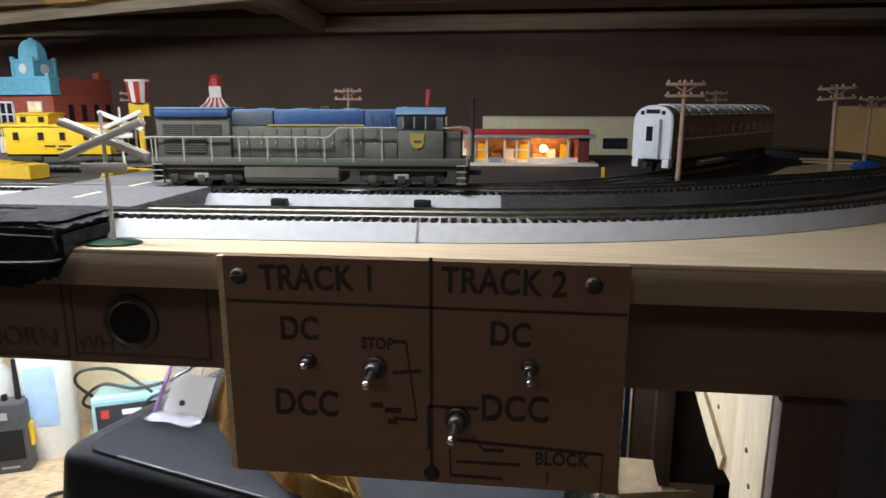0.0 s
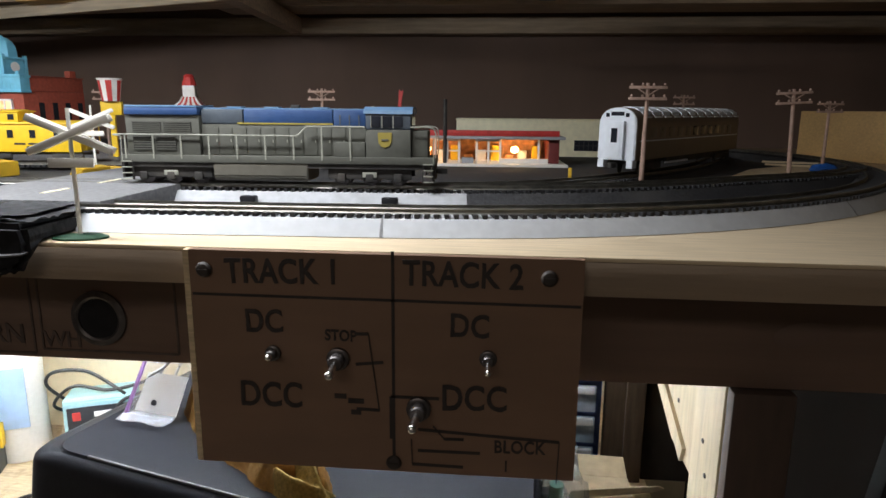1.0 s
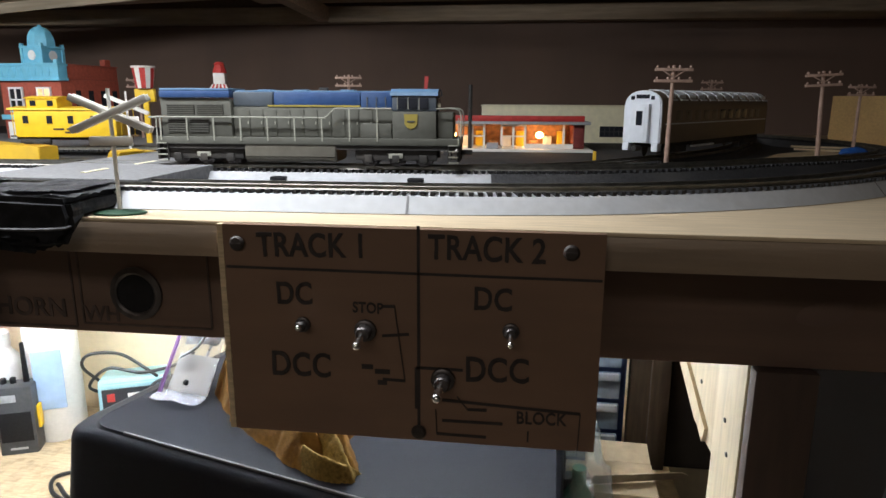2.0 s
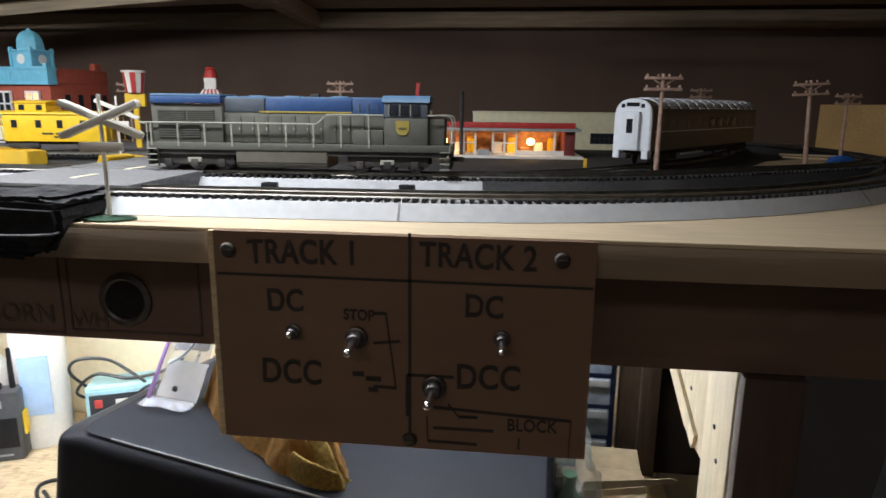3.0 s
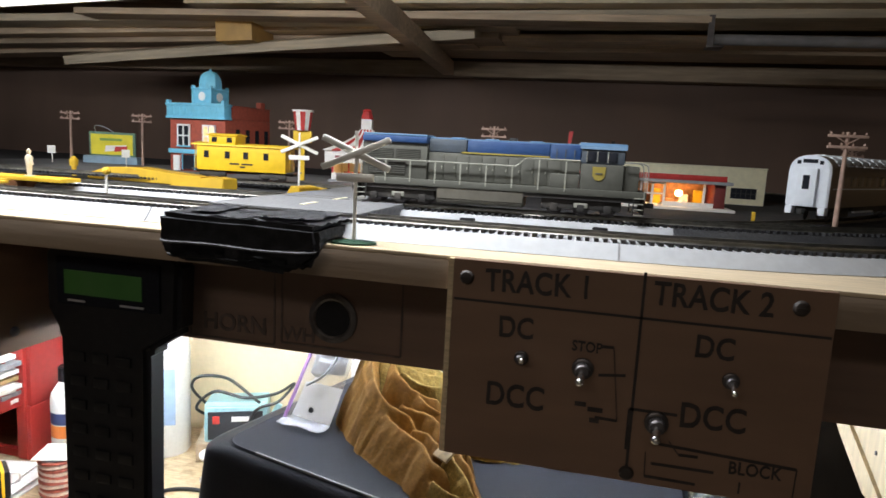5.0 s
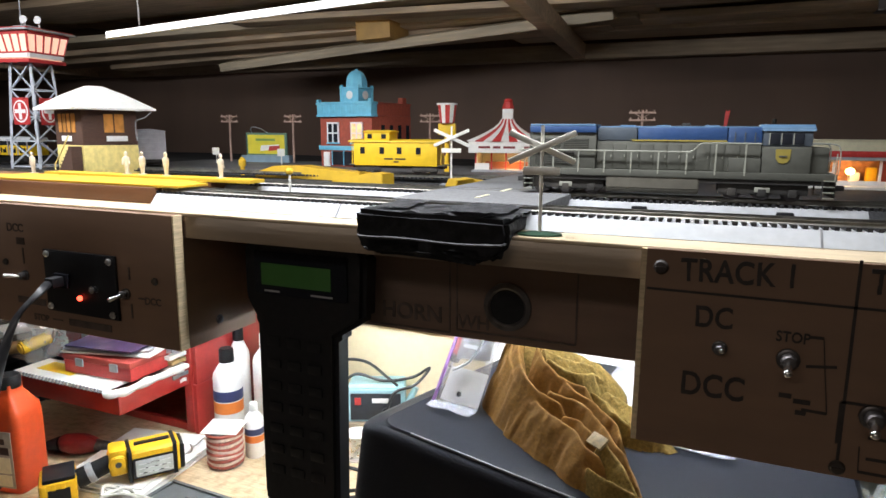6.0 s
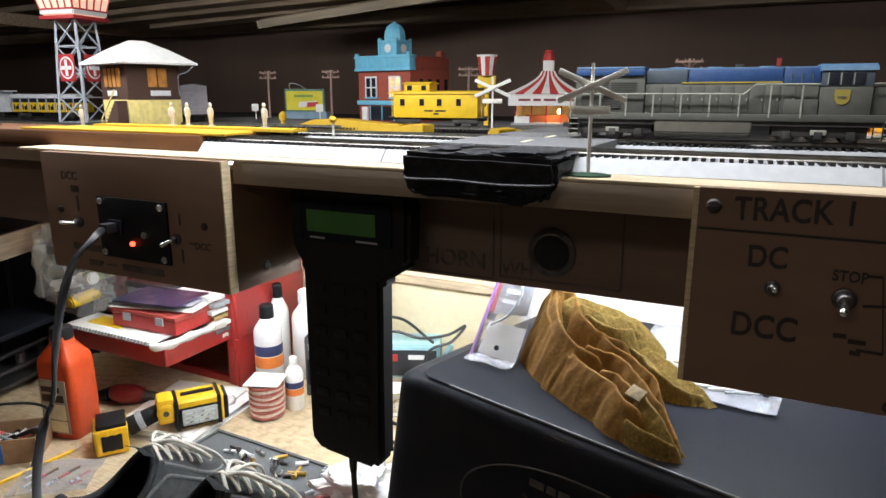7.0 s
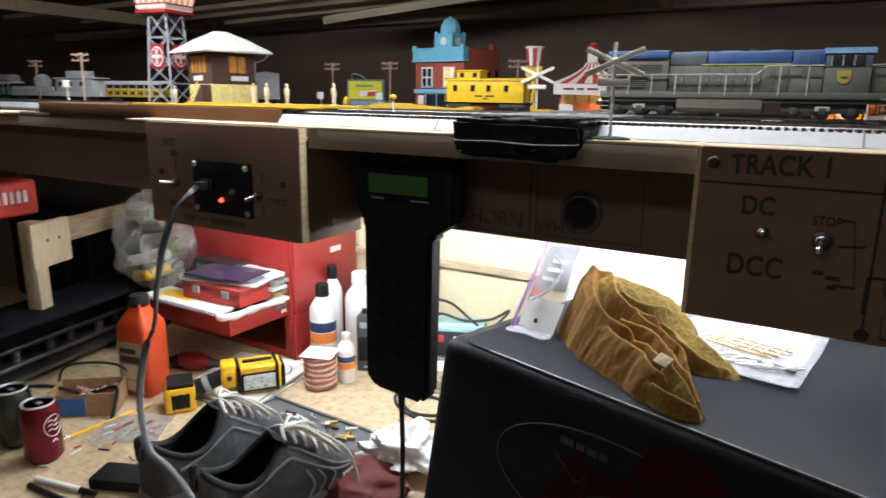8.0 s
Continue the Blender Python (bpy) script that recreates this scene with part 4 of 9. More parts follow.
def make_coach(m):
    t = thing("passenger_coach", "silver model passenger coach with domed roof on the siding", "railway coach", m)
    L, W = 0.285, 0.0172
    prof = [(-W, 0.0120), (-W, 0.0400), (-W * 0.94, 0.0455), (-W * 0.70, 0.0500), (-W * 0.35, 0.0522), (0, 0.0528), (W * 0.35, 0.0522), (W * 0.70, 0.0500), (W * 0.94, 0.0455), (W, 0.0400), (W, 0.0120)]
    part("body", prism(prof, L, pose(L, 0, 0, 0, 0, 90)), COACH_SHADED, t)
    for i in range(7):
        z = 0.0135 + i * 0.0016
        part("flute", box(0.012, L - 0.012, -W - 0.0006, -W + 0.0003, z, z + 0.0008), COACH_SHADED, t)
    part("belt_rail", box(0.006, L - 0.006, -W - 0.0008, -W + 0.0003, 0.0265, 0.0275), COACH_END, t, "bright belt rail")
    for i in range(11):
        x = 0.028 + i * 0.0215
        part("window", box(x, x + 0.0135, -W - 0.0004, -W + 0.0003, 0.0292, 0.0375, 0.0003), GLASS_DARK if i in (5, 6, 7, 8) else COACH_PANE, t)
    for i in range(12):
        x = 0.014 + i * 0.0230
        k = prism([(-0.0176, -0.0020), (-0.0168, 0.0026), (-0.0125, 0.0060), (-0.006, 0.0082), (0, 0.0088), (0.006, 0.0082), (0.0125, 0.0060), (0.0168, 0.0026), (0.0176, -0.0020)], 0.0212, pose(x + 0.0185, 0, 0.0452, 0, 0, 90), 0.0030)
        part("roof_panel", k, COACH_END, t, "bright curved roof panel")
    e = part("end_wall", prism([(q[0] * 1.01, q[1]) for q in prof], 0.004, pose(0.0, 0, 0, 0, 0, 90), 0.0010), COACH_END, t, "pale silver end wall")
    part("diaphragm", box(-0.0085, -0.004, -0.0080, 0.0080, 0.0125, 0.0425, 0.0012), COACH_END, e)
    part("door", box(-0.0090, -0.0083, -0.0052, 0.0052, 0.0140, 0.0400, 0.0004), COACH_END, e)
    part("door_window", box(-0.0094, -0.0089, -0.0028, 0.0028, 0.0260, 0.0370), GLASS_DARK, e)
    for y0, y1 in ((-0.0135, -0.0095), (0.0095, 0.0135)):
        part("end_window", box(-0.0046, -0.0039, y0 * 0.8, y1 * 0.8, 0.0455, 0.0485), GLASS_DARK, e)
    part("end_window", box(-0.0046, -0.0039, -0.006, 0.006, 0.0465, 0.0495), GLASS_DARK, e)
    for y in (-0.0135, 0.0135):
        part("end_step", box(-0.005, 0.004, y - 0.003, y + 0.003, 0.0060, 0.0125, 0.0008), COACH_END, e)
    part("skirt", box(0.075, 0.205, -W + 0.002, -W + 0.005, 0.0065, 0.0125), LOCO_DIRT, t)
    part("skirt_rail", box(0.070, 0.125, -W - 0.0004, -W + 0.002, 0.0068, 0.0082), COACH_END, t)
    part("underframe", box(0.01, L - 0.01, -0.012, 0.012, 0.0085, 0.0122), LOCO_DIRT, t)
    for cx in (0.040, L - 0.040):
        tr = part("truck", box(cx - 0.024, cx + 0.024, -0.0145, -0.0125, 0.0035, 0.0090, 0.0008), LOCO_DIRT, t, "black coach truck")
        for dx in (-0.015, 0.015):
            for y in (-0.0095, 0.0085):
                part("wheel", lathe([(0, 0), (0.0053, 0), (0.0056, 0.0006), (0, 0.0012)], 16, m=Matrix.Translation((cx + dx, y, 0.0055)) @ pose(0, 0, 0, -90)), DARK_STEEL, tr)
    part("coupler", box(-0.016, -0.006, -0.0022, 0.0022, 0.0065, 0.0105, 0.0006), LOCO_DIRT, t)
    return t


make_coach(pose(0.114, 0.589, 1.5565, 0, 0, 55) @ Matrix.Diagonal((1, 1, 1.115, 1)))

# ---- platform and slab ----
SLAB = material("slab_wood", (0.16, 0.066, 0.026), 0.6, vary=0.12, scale=20, grain=(1, 8, 10), bump=0.0004, stains=0.3, stain_scale=12)
PLATFORM = material("platform_yellow", (0.64, 0.40, 0.025), 0.6, vary=0.08, scale=90, stains=0.25, stain_colour=(0.45, 0.28, 0.05), stain_scale=25)
slab = thing("station_platform", "yellow topped station platform on a brown wooden slab", "platform")
part("slab", box(-0.985, -0.5455, 0.334, 0.425, TOP + 0.0004, 1.5590, 0.0008), SLAB, slab)
part("plank", box(-0.80, -0.520, 0.337, 0.372, 1.5591, 1.5612, 0.0004), PLATFORM, slab, "yellow painted plank")
part("plank", box(-0.79, -0.545, 0.376, 0.398, 1.5591, 1.5606, 0.0004), PLATFORM, slab)
part("plank", box(-0.775, -0.500, 0.402, 0.424, 1.5591, 1.5625, 0.0004), PLATFORM, slab)

FIG = material("white_figure_plastic", (0.60, 0.53, 0.42), 0.5, vary=0.15, scale=200)


def make_figurine(m, seed):
    b = lathe([(0.0042, 0), (0.0042, 0.0008), (0.0018, 0.001), (0.0021, 0.006), (0.0027, 0.010), (0.0031, 0.0145), (0.0022, 0.0165), (0.0010, 0.0172), (0.0017, 0.0185), (0.0017, 0.0202), (0.0008, 0.0214), (0, 0.0216)], 14)
    rod((-0.0028, 0, 0.0155), (-0.0036, -0.0008 - seed * 0.0006, 0.0090), 0.0008, sides=8, bm=b)
    rod((0.0028, 0, 0.0155), (0.0038 - seed * 0.001, -0.0014, 0.0092), 0.0008, sides=8, bm=b)
    ob = part("platform_figurine", b, FIG)
    ob.matrix_world = m @ Matrix.Diagonal((1.02, 1.02, 1.08, 1))
    return tagged(ob, "tiny off-white plastic figurine standing on the platform", "figurine", "platform figurines")


for i, (x, y, z) in enumerate(((-0.806, 0.412, 1.5591), (-0.664, 0.4125, 1.5625), (-0.645, 0.4150, 1.5625), (-0.610, 0.4120, 1.5625), (-0.541, 0.4120, 1.5625))):
    make_figurine(pose(x, y, z, 0, 0, 40 * i), i % 3)

# ---- yellow ramps by the siding ----
def make_ramp(pts, depth, m, label):
    ob = part("yellow_ramp", prism(pts, depth, bevel=0.0008), PLATFORM)
    ob.matrix_world = m
    return tagged(ob, label, "ramp", "yellow ramps")


Z0 = GROUND
make_ramp([(0, 0), (0.165, 0), (0.165, 0.011), (0.125, 0.0125), (0.07, 0.0165), (0.030, 0.015), (0.0, 0.006)], 0.028, pose(-0.668, 0.615, Z0, 0, 0, -4), "long yellow plastic loading ramp beside the siding")
make_ramp([(0, 0), (0.075, 0), (0.075, 0.0135), (0.058, 0.0145), (0.0, 0.003)], 0.022, pose(-0.522, 0.572, Z0, 0, 0, -10), "short yellow plastic crossing ramp beside the road")
make_ramp([(0, 0), (0.016, 0), (0.020, 0.012), (0.008, 0.0135)], 0.030, pose(-0.366, 0.535, Z0, 0, 0, -15), "yellow plastic wedge beside the road")
make_ramp([(0, 0), (0.046, 0), (0.046, 0.006), (0.010, 0.011), (0, 0.010)], 0.020, pose(-0.352, 0.556, Z0, 0, 0, 22), "yellow plastic wedge beside the road")

# ---- brick corner building ----
GLASS_LIT = material("warm_lit_window", (0.8, 0.55, 0.3), 0.3, vary=0.5, scale=90, emit=0.7, emit_colour=(1.0, 0.55, 0.22))


def make_town_hall(m):
    t = thing("brick_town_building", "red brick model building with aqua cornice and clock dome", "model building", m)
    W, D, H = 0.104, 0.100, 0.078
    part("wall", box(0, W, 0.002, D, 0, H, 0.0005), BRICK, t)
    part("parapet", box(0.002, W - 0.0005, 0.010, D, H + 0.0002, 0.096, 0.0006), BRICK, t)
    part("coping", box(0.001, W + 0.0008, 0.012, D + 0.001, 0.0962, 0.0975, 0.0003), BRICK, t)
    co = part("cornice", box(-0.0025, W + 0.0025, -0.0025, 0.012, H + 0.0002, 0.0985, 0.001), AQUA, t, "aqua painted cornice")
    part("molding", box(-0.0040, W + 0.0040, -0.0040, 0.0125, 0.0945, 0.0975, 0.0006), AQUA, co)
    part("molding", box(-0.0036, W + 0.0036, -0.0036, 0.0120, H - 0.002, H + 0.0012, 0.0006), AQUA, co)
    for x in (-0.003, W - 0.003):
        part("finial", box(x, x + 0.006, -0.0035, 0.0025, 0.0975, 0.1025, 0.0012), AQUA, co)
    for i in range(8):
        part("panel", box(0.004 + i * 0.0115, 0.012 + i * 0.0115, -0.0032, -0.0022, 0.0815, 0.0925, 0.0004), AQUA, co)
    part("band", box(-0.0015, W + 0.0015, -0.0015, 0.004, 0.0255, 0.0320, 0.0006), AQUA, t, "aqua painted band")
    for x, lit in ((0.018, False), (0.066, True)):
        w = part("window", box(x, x + 0.021, -0.0008, 0.003, 0.038, 0.066, 0.0003), GLASS_LIT if lit else GLASS_DARK, t, "warm lit window" if lit else "dark window")
        part("window_frame", box(x - 0.0012, x + 0.0005, -0.0018, 0.001, 0.037, 0.067), WHITE, w)
        part("window_frame", box(x + 0.0205, x + 0.0222, -0.0018, 0.001, 0.037, 0.067), WHITE, w)
        part("window_frame", box(x + 0.0095, x + 0.0115, -0.0020, 0.001, 0.037, 0.067), WHITE, w)
        part("window_frame", box(x - 0.0012, x + 0.0222, -0.0016, 0.001, 0.0505, 0.0525), WHITE, w)
        part("window_frame", box(x - 0.0012, x + 0.0222, -0.0019, 0.001, 0.0655, 0.0680), WHITE, w)
        part("window_sill", box(x - 0.002, x + 0.023, -0.0026, 0.001, 0.0350, 0.0372), AQUA, w)
    s = part("shop_window", box(0.026, 0.096, -0.0006, 0.003, 0.003, 0.0235), GLASS_DARK, t)
    for x in (0.025, 0.049, 0.073, 0.0955):
        part("mullion", box(x, x + 0.0015, -0.0014, 0.001, 0.002, 0.0245), AQUA, s)
    part("door", box(0.008, 0.019, -0.0010, 0.003, 0.0, 0.0225, 0.0003), WHITE, t, "white shop door")
    for y in (0.024, 0.045, 0.066, 0.087):
        part("side_window", box(W - 0.002, W + 0.0006, y, y + 0.008, 0.042, 0.064), GLASS_DARK, t)
    part("chimney", box(W - 0.012, W - 0.003, D - 0.018, D - 0.008, 0.0962, 0.1065, 0.0005), BRICK, t)
    # clock dome
    cx, cy = 0.060, 0.020
    d = part("dome_base", box(cx - 0.0170, cx + 0.0170, cy - 0.0165, cy + 0.0165, 0.0970, 0.1190, 0.0012), AQUA, t, "aqua clock tower")
    part("clock_face", lathe([(0.0062, 0), (0.0062, 0.0008), (0.0050, 0.0012), (0, 0.0012)], 20, m=front(cx, cy - 0.0165, 0.1085)), WHITE, d, "white clock face")
    part("clock_face", lathe([(0.0062, 0), (0.0062, 0.0008), (0, 0.0012)], 20, m=pose(cx + 0.0170, cy, 0.1085, 0, 90)), WHITE, d)
    part("molding", box(cx - 0.0190, cx + 0.0190, cy - 0.0185, cy + 0.0185, 0.1175, 0.1205, 0.0008), AQUA, d)
    part("dome", lathe([(0.0170, 0.1200), (0.0168, 0.127), (0.0155, 0.134), (0.0125, 0.140), (0.0078, 0.1440), (0.003, 0.1456), (0.0018, 0.1478), (0, 0.1482)], 8, m=Matrix.Translation((cx, cy, 0)) @ pose(0, 0, 0, 0, 0, 22.5)), AQUA, d)
    for x in (cx - 0.0165, cx + 0.0165):
        for y in (cy - 0.016, cy + 0.016):
            part("corner_post", box(x - 0.002, x + 0.002, y - 0.002, y + 0.002, 0.098, 0.1235, 0.0005), AQUA, d)
    return t


make_town_hall(pose(-0.692, 0.803, 1.5527, 0, 0, -10))

# ---- drive-in restaurant with striped roof ----
STRIPE_RED = material("stripe_red", (0.52, 0.045, 0.04), 0.5, vary=0.12, scale=140)
STRIPE_WHITE = material("stripe_white", (0.78, 0.76, 0.72), 0.5, vary=0.06, scale=140)
BULB = material("warm_bulb", (1, 0.7, 0.35), 0.4, emit=14.0, emit_colour=(1.0, 0.55, 0.2))


DARK_SIGN = material("sign_dark_red", (0.20, 0.03, 0.03), 0.5)


def small_lamp(name, place, watts):
    data = bpy.data.lights.new(name, "POINT")
    data.energy, data.color, data.shadow_soft_size = watts, (1.0, 0.58, 0.26), 0.004
    ob = new(name, data)
    ob.location = place
    return ob


def make_drive_in(m):
    t = thing("drive_in_restaurant", "small model restaurant with red and white striped roof", "model building", m)
    w = 0.046
    part("floor_plate", box(-w, w, -w, w, 0, 0.003, 0.0004), GREY, t)
    part("back_wall", box(-w + 0.004, w - 0.004, w - 0.008, w - 0.004, 0.003, 0.026), CREAM, t)
    part("side_wall", box(-w + 0.004, -w + 0.007, -w + 0.010, w - 0.008, 0.003, 0.026), CREAM, t)
    part("side_wall", box(w - 0.007, w - 0.004, -w + 0.010, w - 0.008, 0.003, 0.026), CREAM, t)
    for x in (-w + 0.004, -0.020, 0.0, 0.020, w - 0.006):
        part("mullion", box(x, x + 0.002, -w + 0.008, -w + 0.010, 0.003, 0.026), STRIPE_RED, t)
    part("counter", box(-0.030, 0.030, -0.010, -0.004, 0.003, 0.013), material("counter_wood", (0.35, 0.12, 0.05), 0.6), t)
    part("low_wall", box(-w + 0.004, -0.022, -w + 0.006, -w + 0.009, 0.003, 0.012), STRIPE_WHITE, t)
    part("bulb", blob(0.0035, 0.0035, 0.0035, 0, 1, 0, 2, Matrix.Translation((0.018, -0.018, 0.018))), BULB, t, "glowing warm bulb")
    sg = part("fascia_sign", box(-w - 0.004, w + 0.004, -w - 0.004, w + 0.004, 0.0262, 0.0425, 0.0006), STRIPE_WHITE, t, "white fascia sign band")
    for x, ww in ((-0.036, 0.016), (-0.016, 0.010), (-0.002, 0.016), (0.026, 0.012)):
        part("sign_bar", box(x, x + ww, -w - 0.0047, -w - 0.0038, 0.0325, 0.0355), DARK_SIGN, sg, "red sign bar")
    n, eave, apex = 9, w + 0.006, 0.009
    def roof_at(s, h):
        """A point on the flared roof, s round the eaves (0 to 4), h up it."""
        side, f = int(s) % 4, s - int(s)
        r = apex + (eave - apex) * (1 - h) ** 1.65
        x, y = (2 * f - 1) * r, -r
        for _ in range(side):
            x, y = -y, x
        return Vector((x, y, 0.0428 + h * 0.0300))
    for i in range(4 * n):
        k = bmesh.new()
        cols = [[k.verts.new(roof_at((i + e * 0.9999) / n, j / 5)) for j in range(6)] for e in (0, 1)]
        inn = [[k.verts.new(roof_at((i + e * 0.9999) / n, j / 5) - Vector((0, 0, 0.0012))) for j in range(6)] for e in (0, 1)]
        for j in range(5):
            k.faces.new((cols[0][j], cols[1][j], cols[1][j + 1], cols[0][j + 1]))
            k.faces.new((inn[0][j], inn[0][j + 1], inn[1][j + 1], inn[1][j]))
        k.faces.new((cols[0][0], inn[0][0], inn[1][0], cols[1][0]))
        part("roof_stripe", k, STRIPE_RED if i % 2 else STRIPE_WHITE, t)
    part("cupola", box(-0.0075, 0.0075, -0.0075, 0.0075, 0.0700, 0.0870, 0.0008), STRIPE_WHITE, t, "white cupola")
    part("cupola_roof", lathe([(0.0095, 0.0872), (0.0090, 0.0885), (0.0068, 0.0950), (0.0060, 0.0968), (0.0068, 0.0985), (0.0045, 0.1010), (0, 0.1015)], 8, m=pose(0, 0, 0, 0, 0, 22.5)), STRIPE_RED, t, "red cupola roof")
    return t


make_drive_in(pose(-0.392, 0.830, 1.5527, 0, 0, 14))
small_lamp("restaurant_bulb_light", (-0.375, 0.806, 1.5725), 0.030)

bucket = thing("bucket_sign", "striped bucket sign on a yellow post by the restaurant", "sign", pose(-0.455, 0.757, 1.5527, 0, 0, 10))
part("post", box(-0.003, 0.003, -0.002, 0.002, 0, 0.0505), YELLOW, bucket)
part("board", box(-0.012, 0.012, -0.003, 0.003, 0.050, 0.0655, 0.0006), YELLOW, bucket, "yellow sign board")
for i in range(12):
    k = bmesh.new()
    a0, a1 = 2 * math.pi * i / 12, 2 * math.pi * (i + 1) / 12
    q = [k.verts.new((r * math.cos(a), r * math.sin(a), z)) for r, z in ((0.0098, 0.066), (0.0132, 0.0905)) for a in (a0, a1)]
    c = [k.verts.new((0, 0, 0.066)), k.verts.new((0, 0, 0.0905))]
    k.faces.new((q[0], q[1], q[3], q[2]))
    k.faces.new((q[0], c[0], q[1]))
    k.faces.new((q[2], q[3], c[1]))
    part("bucket_stripe", k, STRIPE_RED if i % 2 else STRIPE_WHITE, bucket)
part("bucket_rim", lathe([(0.0132, 0.0900), (0.0140, 0.0905), (0.0140, 0.0925), (0.0120, 0.0925), (0.0120, 0.0905)], 20), STRIPE_WHITE, bucket, "white rim")

# ---- lit store and cream building ----
store = thing("lit_store", "small red model store with warm lit front windows", "model building", pose(-0.0935, 0.778, GROUND, 0, 0, 2) @ Matrix.Diagonal((1.165, 1.1, 0.975, 1)))
DARK_RED = material("store_dark_red", (0.14, 0.02, 0.018), 0.6, vary=0.2, scale=120)
SHELF_BROWN = material("store_interior", (0.55, 0.26, 0.10), 0.6, vary=0.4, scale=160)
part("base", box(-0.003, 0.156, -0.020, 0.062, 0, 0.003, 0.0005), STRIPE_WHITE, store, "grey pavement base")
part("back_wall", box(0.002, 0.140, 0.052, 0.055, 0.003, 0.032), SHELF_BROWN, store)
part("side_wall", box(0.138, 0.149, 0.0, 0.055, 0.003, 0.032, 0.0005), DARK_RED, store, "dark red end wall")
part("side_wall", box(-0.001, 0.002, 0.0, 0.055, 0.003, 0.032), DARK_RED, store)
part("roof", box(-0.006, 0.154, -0.008, 0.060, 0.032, 0.0355, 0.0006), GREY, store, "grey roof edge")
rs = part("roof_sign", box(-0.004, 0.148, -0.0065, -0.002, 0.0357, 0.0425, 0.0006), RED, store, "red roof sign board")
for i in range(11):
    x = 0.002 + i * 0.0130
    part("sign_bar", box(x, x + 0.008, -0.0071, -0.0063, 0.0385, 0.0422), STRIPE_RED, rs, "dull red sign bar")
for x in (0.022, 0.034, 0.046, 0.064, 0.076, 0.088, 0.127):
    f = part("window_post", box(x, x + 0.0022, -0.0005, 0.0015, 0.003, 0.032), STRIPE_WHITE, store, "white window post")
for x0, x1 in ((0.022, 0.048), (0.064, 0.090)):
    for z in (0.0165, 0.0295):
        part("window_bar", box(x0, x1, -0.0006, 0.0014, z, z + 0.0018), STRIPE_WHITE, store)
part("stall_riser", box(0.090, 0.138, -0.0005, 0.002, 0.003, 0.0085), STRIPE_WHITE, store)
for i in range(9):
    x = 0.008 + i * 0.0145
    part("goods_box", box(x, x + 0.009, 0.036, 0.046, 0.003, 0.010 + 0.006 * ((i * 7) % 3), 0.0008), (SHELF_BROWN, STRIPE_WHITE, YELLOW)[i % 3], store, "tiny goods")
part("crate", box(0.050, 0.062, -0.010, -0.003, 0.003, 0.010, 0.0005), GREY, store)
for x in (0.014, 0.104):
    part("bulb", blob(0.0042, 0.0042, 0.0042, 0, 1, 0, 2, Matrix.Translation((x, 0.005, 0.0190))), BULB, store, "glowing warm bulb")
small_lamp("store_bulb_light", (-0.077, 0.798, GROUND + 0.020), 0.024)
small_lamp("store_bulb_light", (0.026, 0.800, GROUND + 0.020), 0.038)

cream = thing("cream_building", "long low cream model building behind the store", "model building", pose(-0.054, 0.950, GROUND, 0, 0, 0.5))
part("wall", box(0.0, 0.214, 0.0, 0.080, 0.0, 0.0505, 0.0006), CREAM, cream)
part("coping", box(-0.001, 0.215, -0.001, 0.081, 0.0507, 0.0528, 0.0005), CREAM, cream)
for x in (0.169, 0.105, 0.040):
    w = part("window", box(x, x + 0.034, -0.0008, 0.002, 0.0085, 0.0235), GLASS_DARK, cream)
    for i in range(6):
        part("window_bar", box(x + i * 0.0066, x + i * 0.0066 + 0.0008, -0.0014, 0.0, 0.0085, 0.0235), LOCO_DIRT, w)
    part("window_bar", box(x, x + 0.034, -0.0014, 0.0, 0.0157, 0.0165), LOCO_DIRT, w)
tagged(part("yellow_marker_post", box(0.0735, 0.0765, 0.604, 0.607, GROUND, GROUND + 0.0135, 0.0005), PLATFORM), "short yellow marker post beside the siding", "post")
stack = thing("signal_mast", "dark model mast with a small red flag top", "signal mast", pose(-0.106, 0.757, GROUND))
part("mast", rod((0, 0, 0), (0, 0, 0.074), 0.0012, 0.0010, 8), LOCO_DIRT, stack)
part("flag", prism([(-0.0022, 0.066), (0.0012, 0.066), (0.0040, 0.0865), (0.0006, 0.0845), (-0.0010, 0.0875)], 0.0020, pose(0, -0.0010, 0), 0.0004), RED, stack, "small red flag top")
tagged(part("exhaust_vent", rod((-0.055, 0.772, GROUND), (-0.055, 0.772, 1.624), 0.0024, 0.0024, 10), LOCO_DIRT), "thin dark model chimney stack behind the store", "chimney")

# ---- billboard ----
bb = thing("billboard", "yellow model billboard with lamp hoop on a blue base", "billboard", pose(-0.890, 0.865, GROUND, 0, 0, 8))
part("base", box(-0.006, 0.088, -0.008, 0.012, 0, 0.017, 0.001), material("billboard_base", (0.22, 0.32, 0.40), 0.6, vary=0.15, scale=80), bb, "blue grey base")
part("frame", box(0.0, 0.080, 0.0, 0.004, 0.0172, 0.056, 0.0006), material("billboard_green", (0.12, 0.22, 0.16), 0.6), bb)
part("poster", box(0.004, 0.076, -0.0008, -0.0001, 0.0195, 0.0525), material("poster_yellow", (0.72, 0.62, 0.04), 0.5), bb, "yellow poster")
part("poster_picture", prism([(0.028, 0.024), (0.062, 0.028), (0.066, 0.036), (0.030, 0.034)], 0.0005, pose(0, -0.0014, 0)), STRIPE_WHITE, bb)
part("poster_picture", prism([(0.045, 0.0245), (0.066, 0.0265), (0.068, 0.034), (0.047, 0.033)], 0.0005, pose(0, -0.0020, 0)), STRIPE_RED, bb)
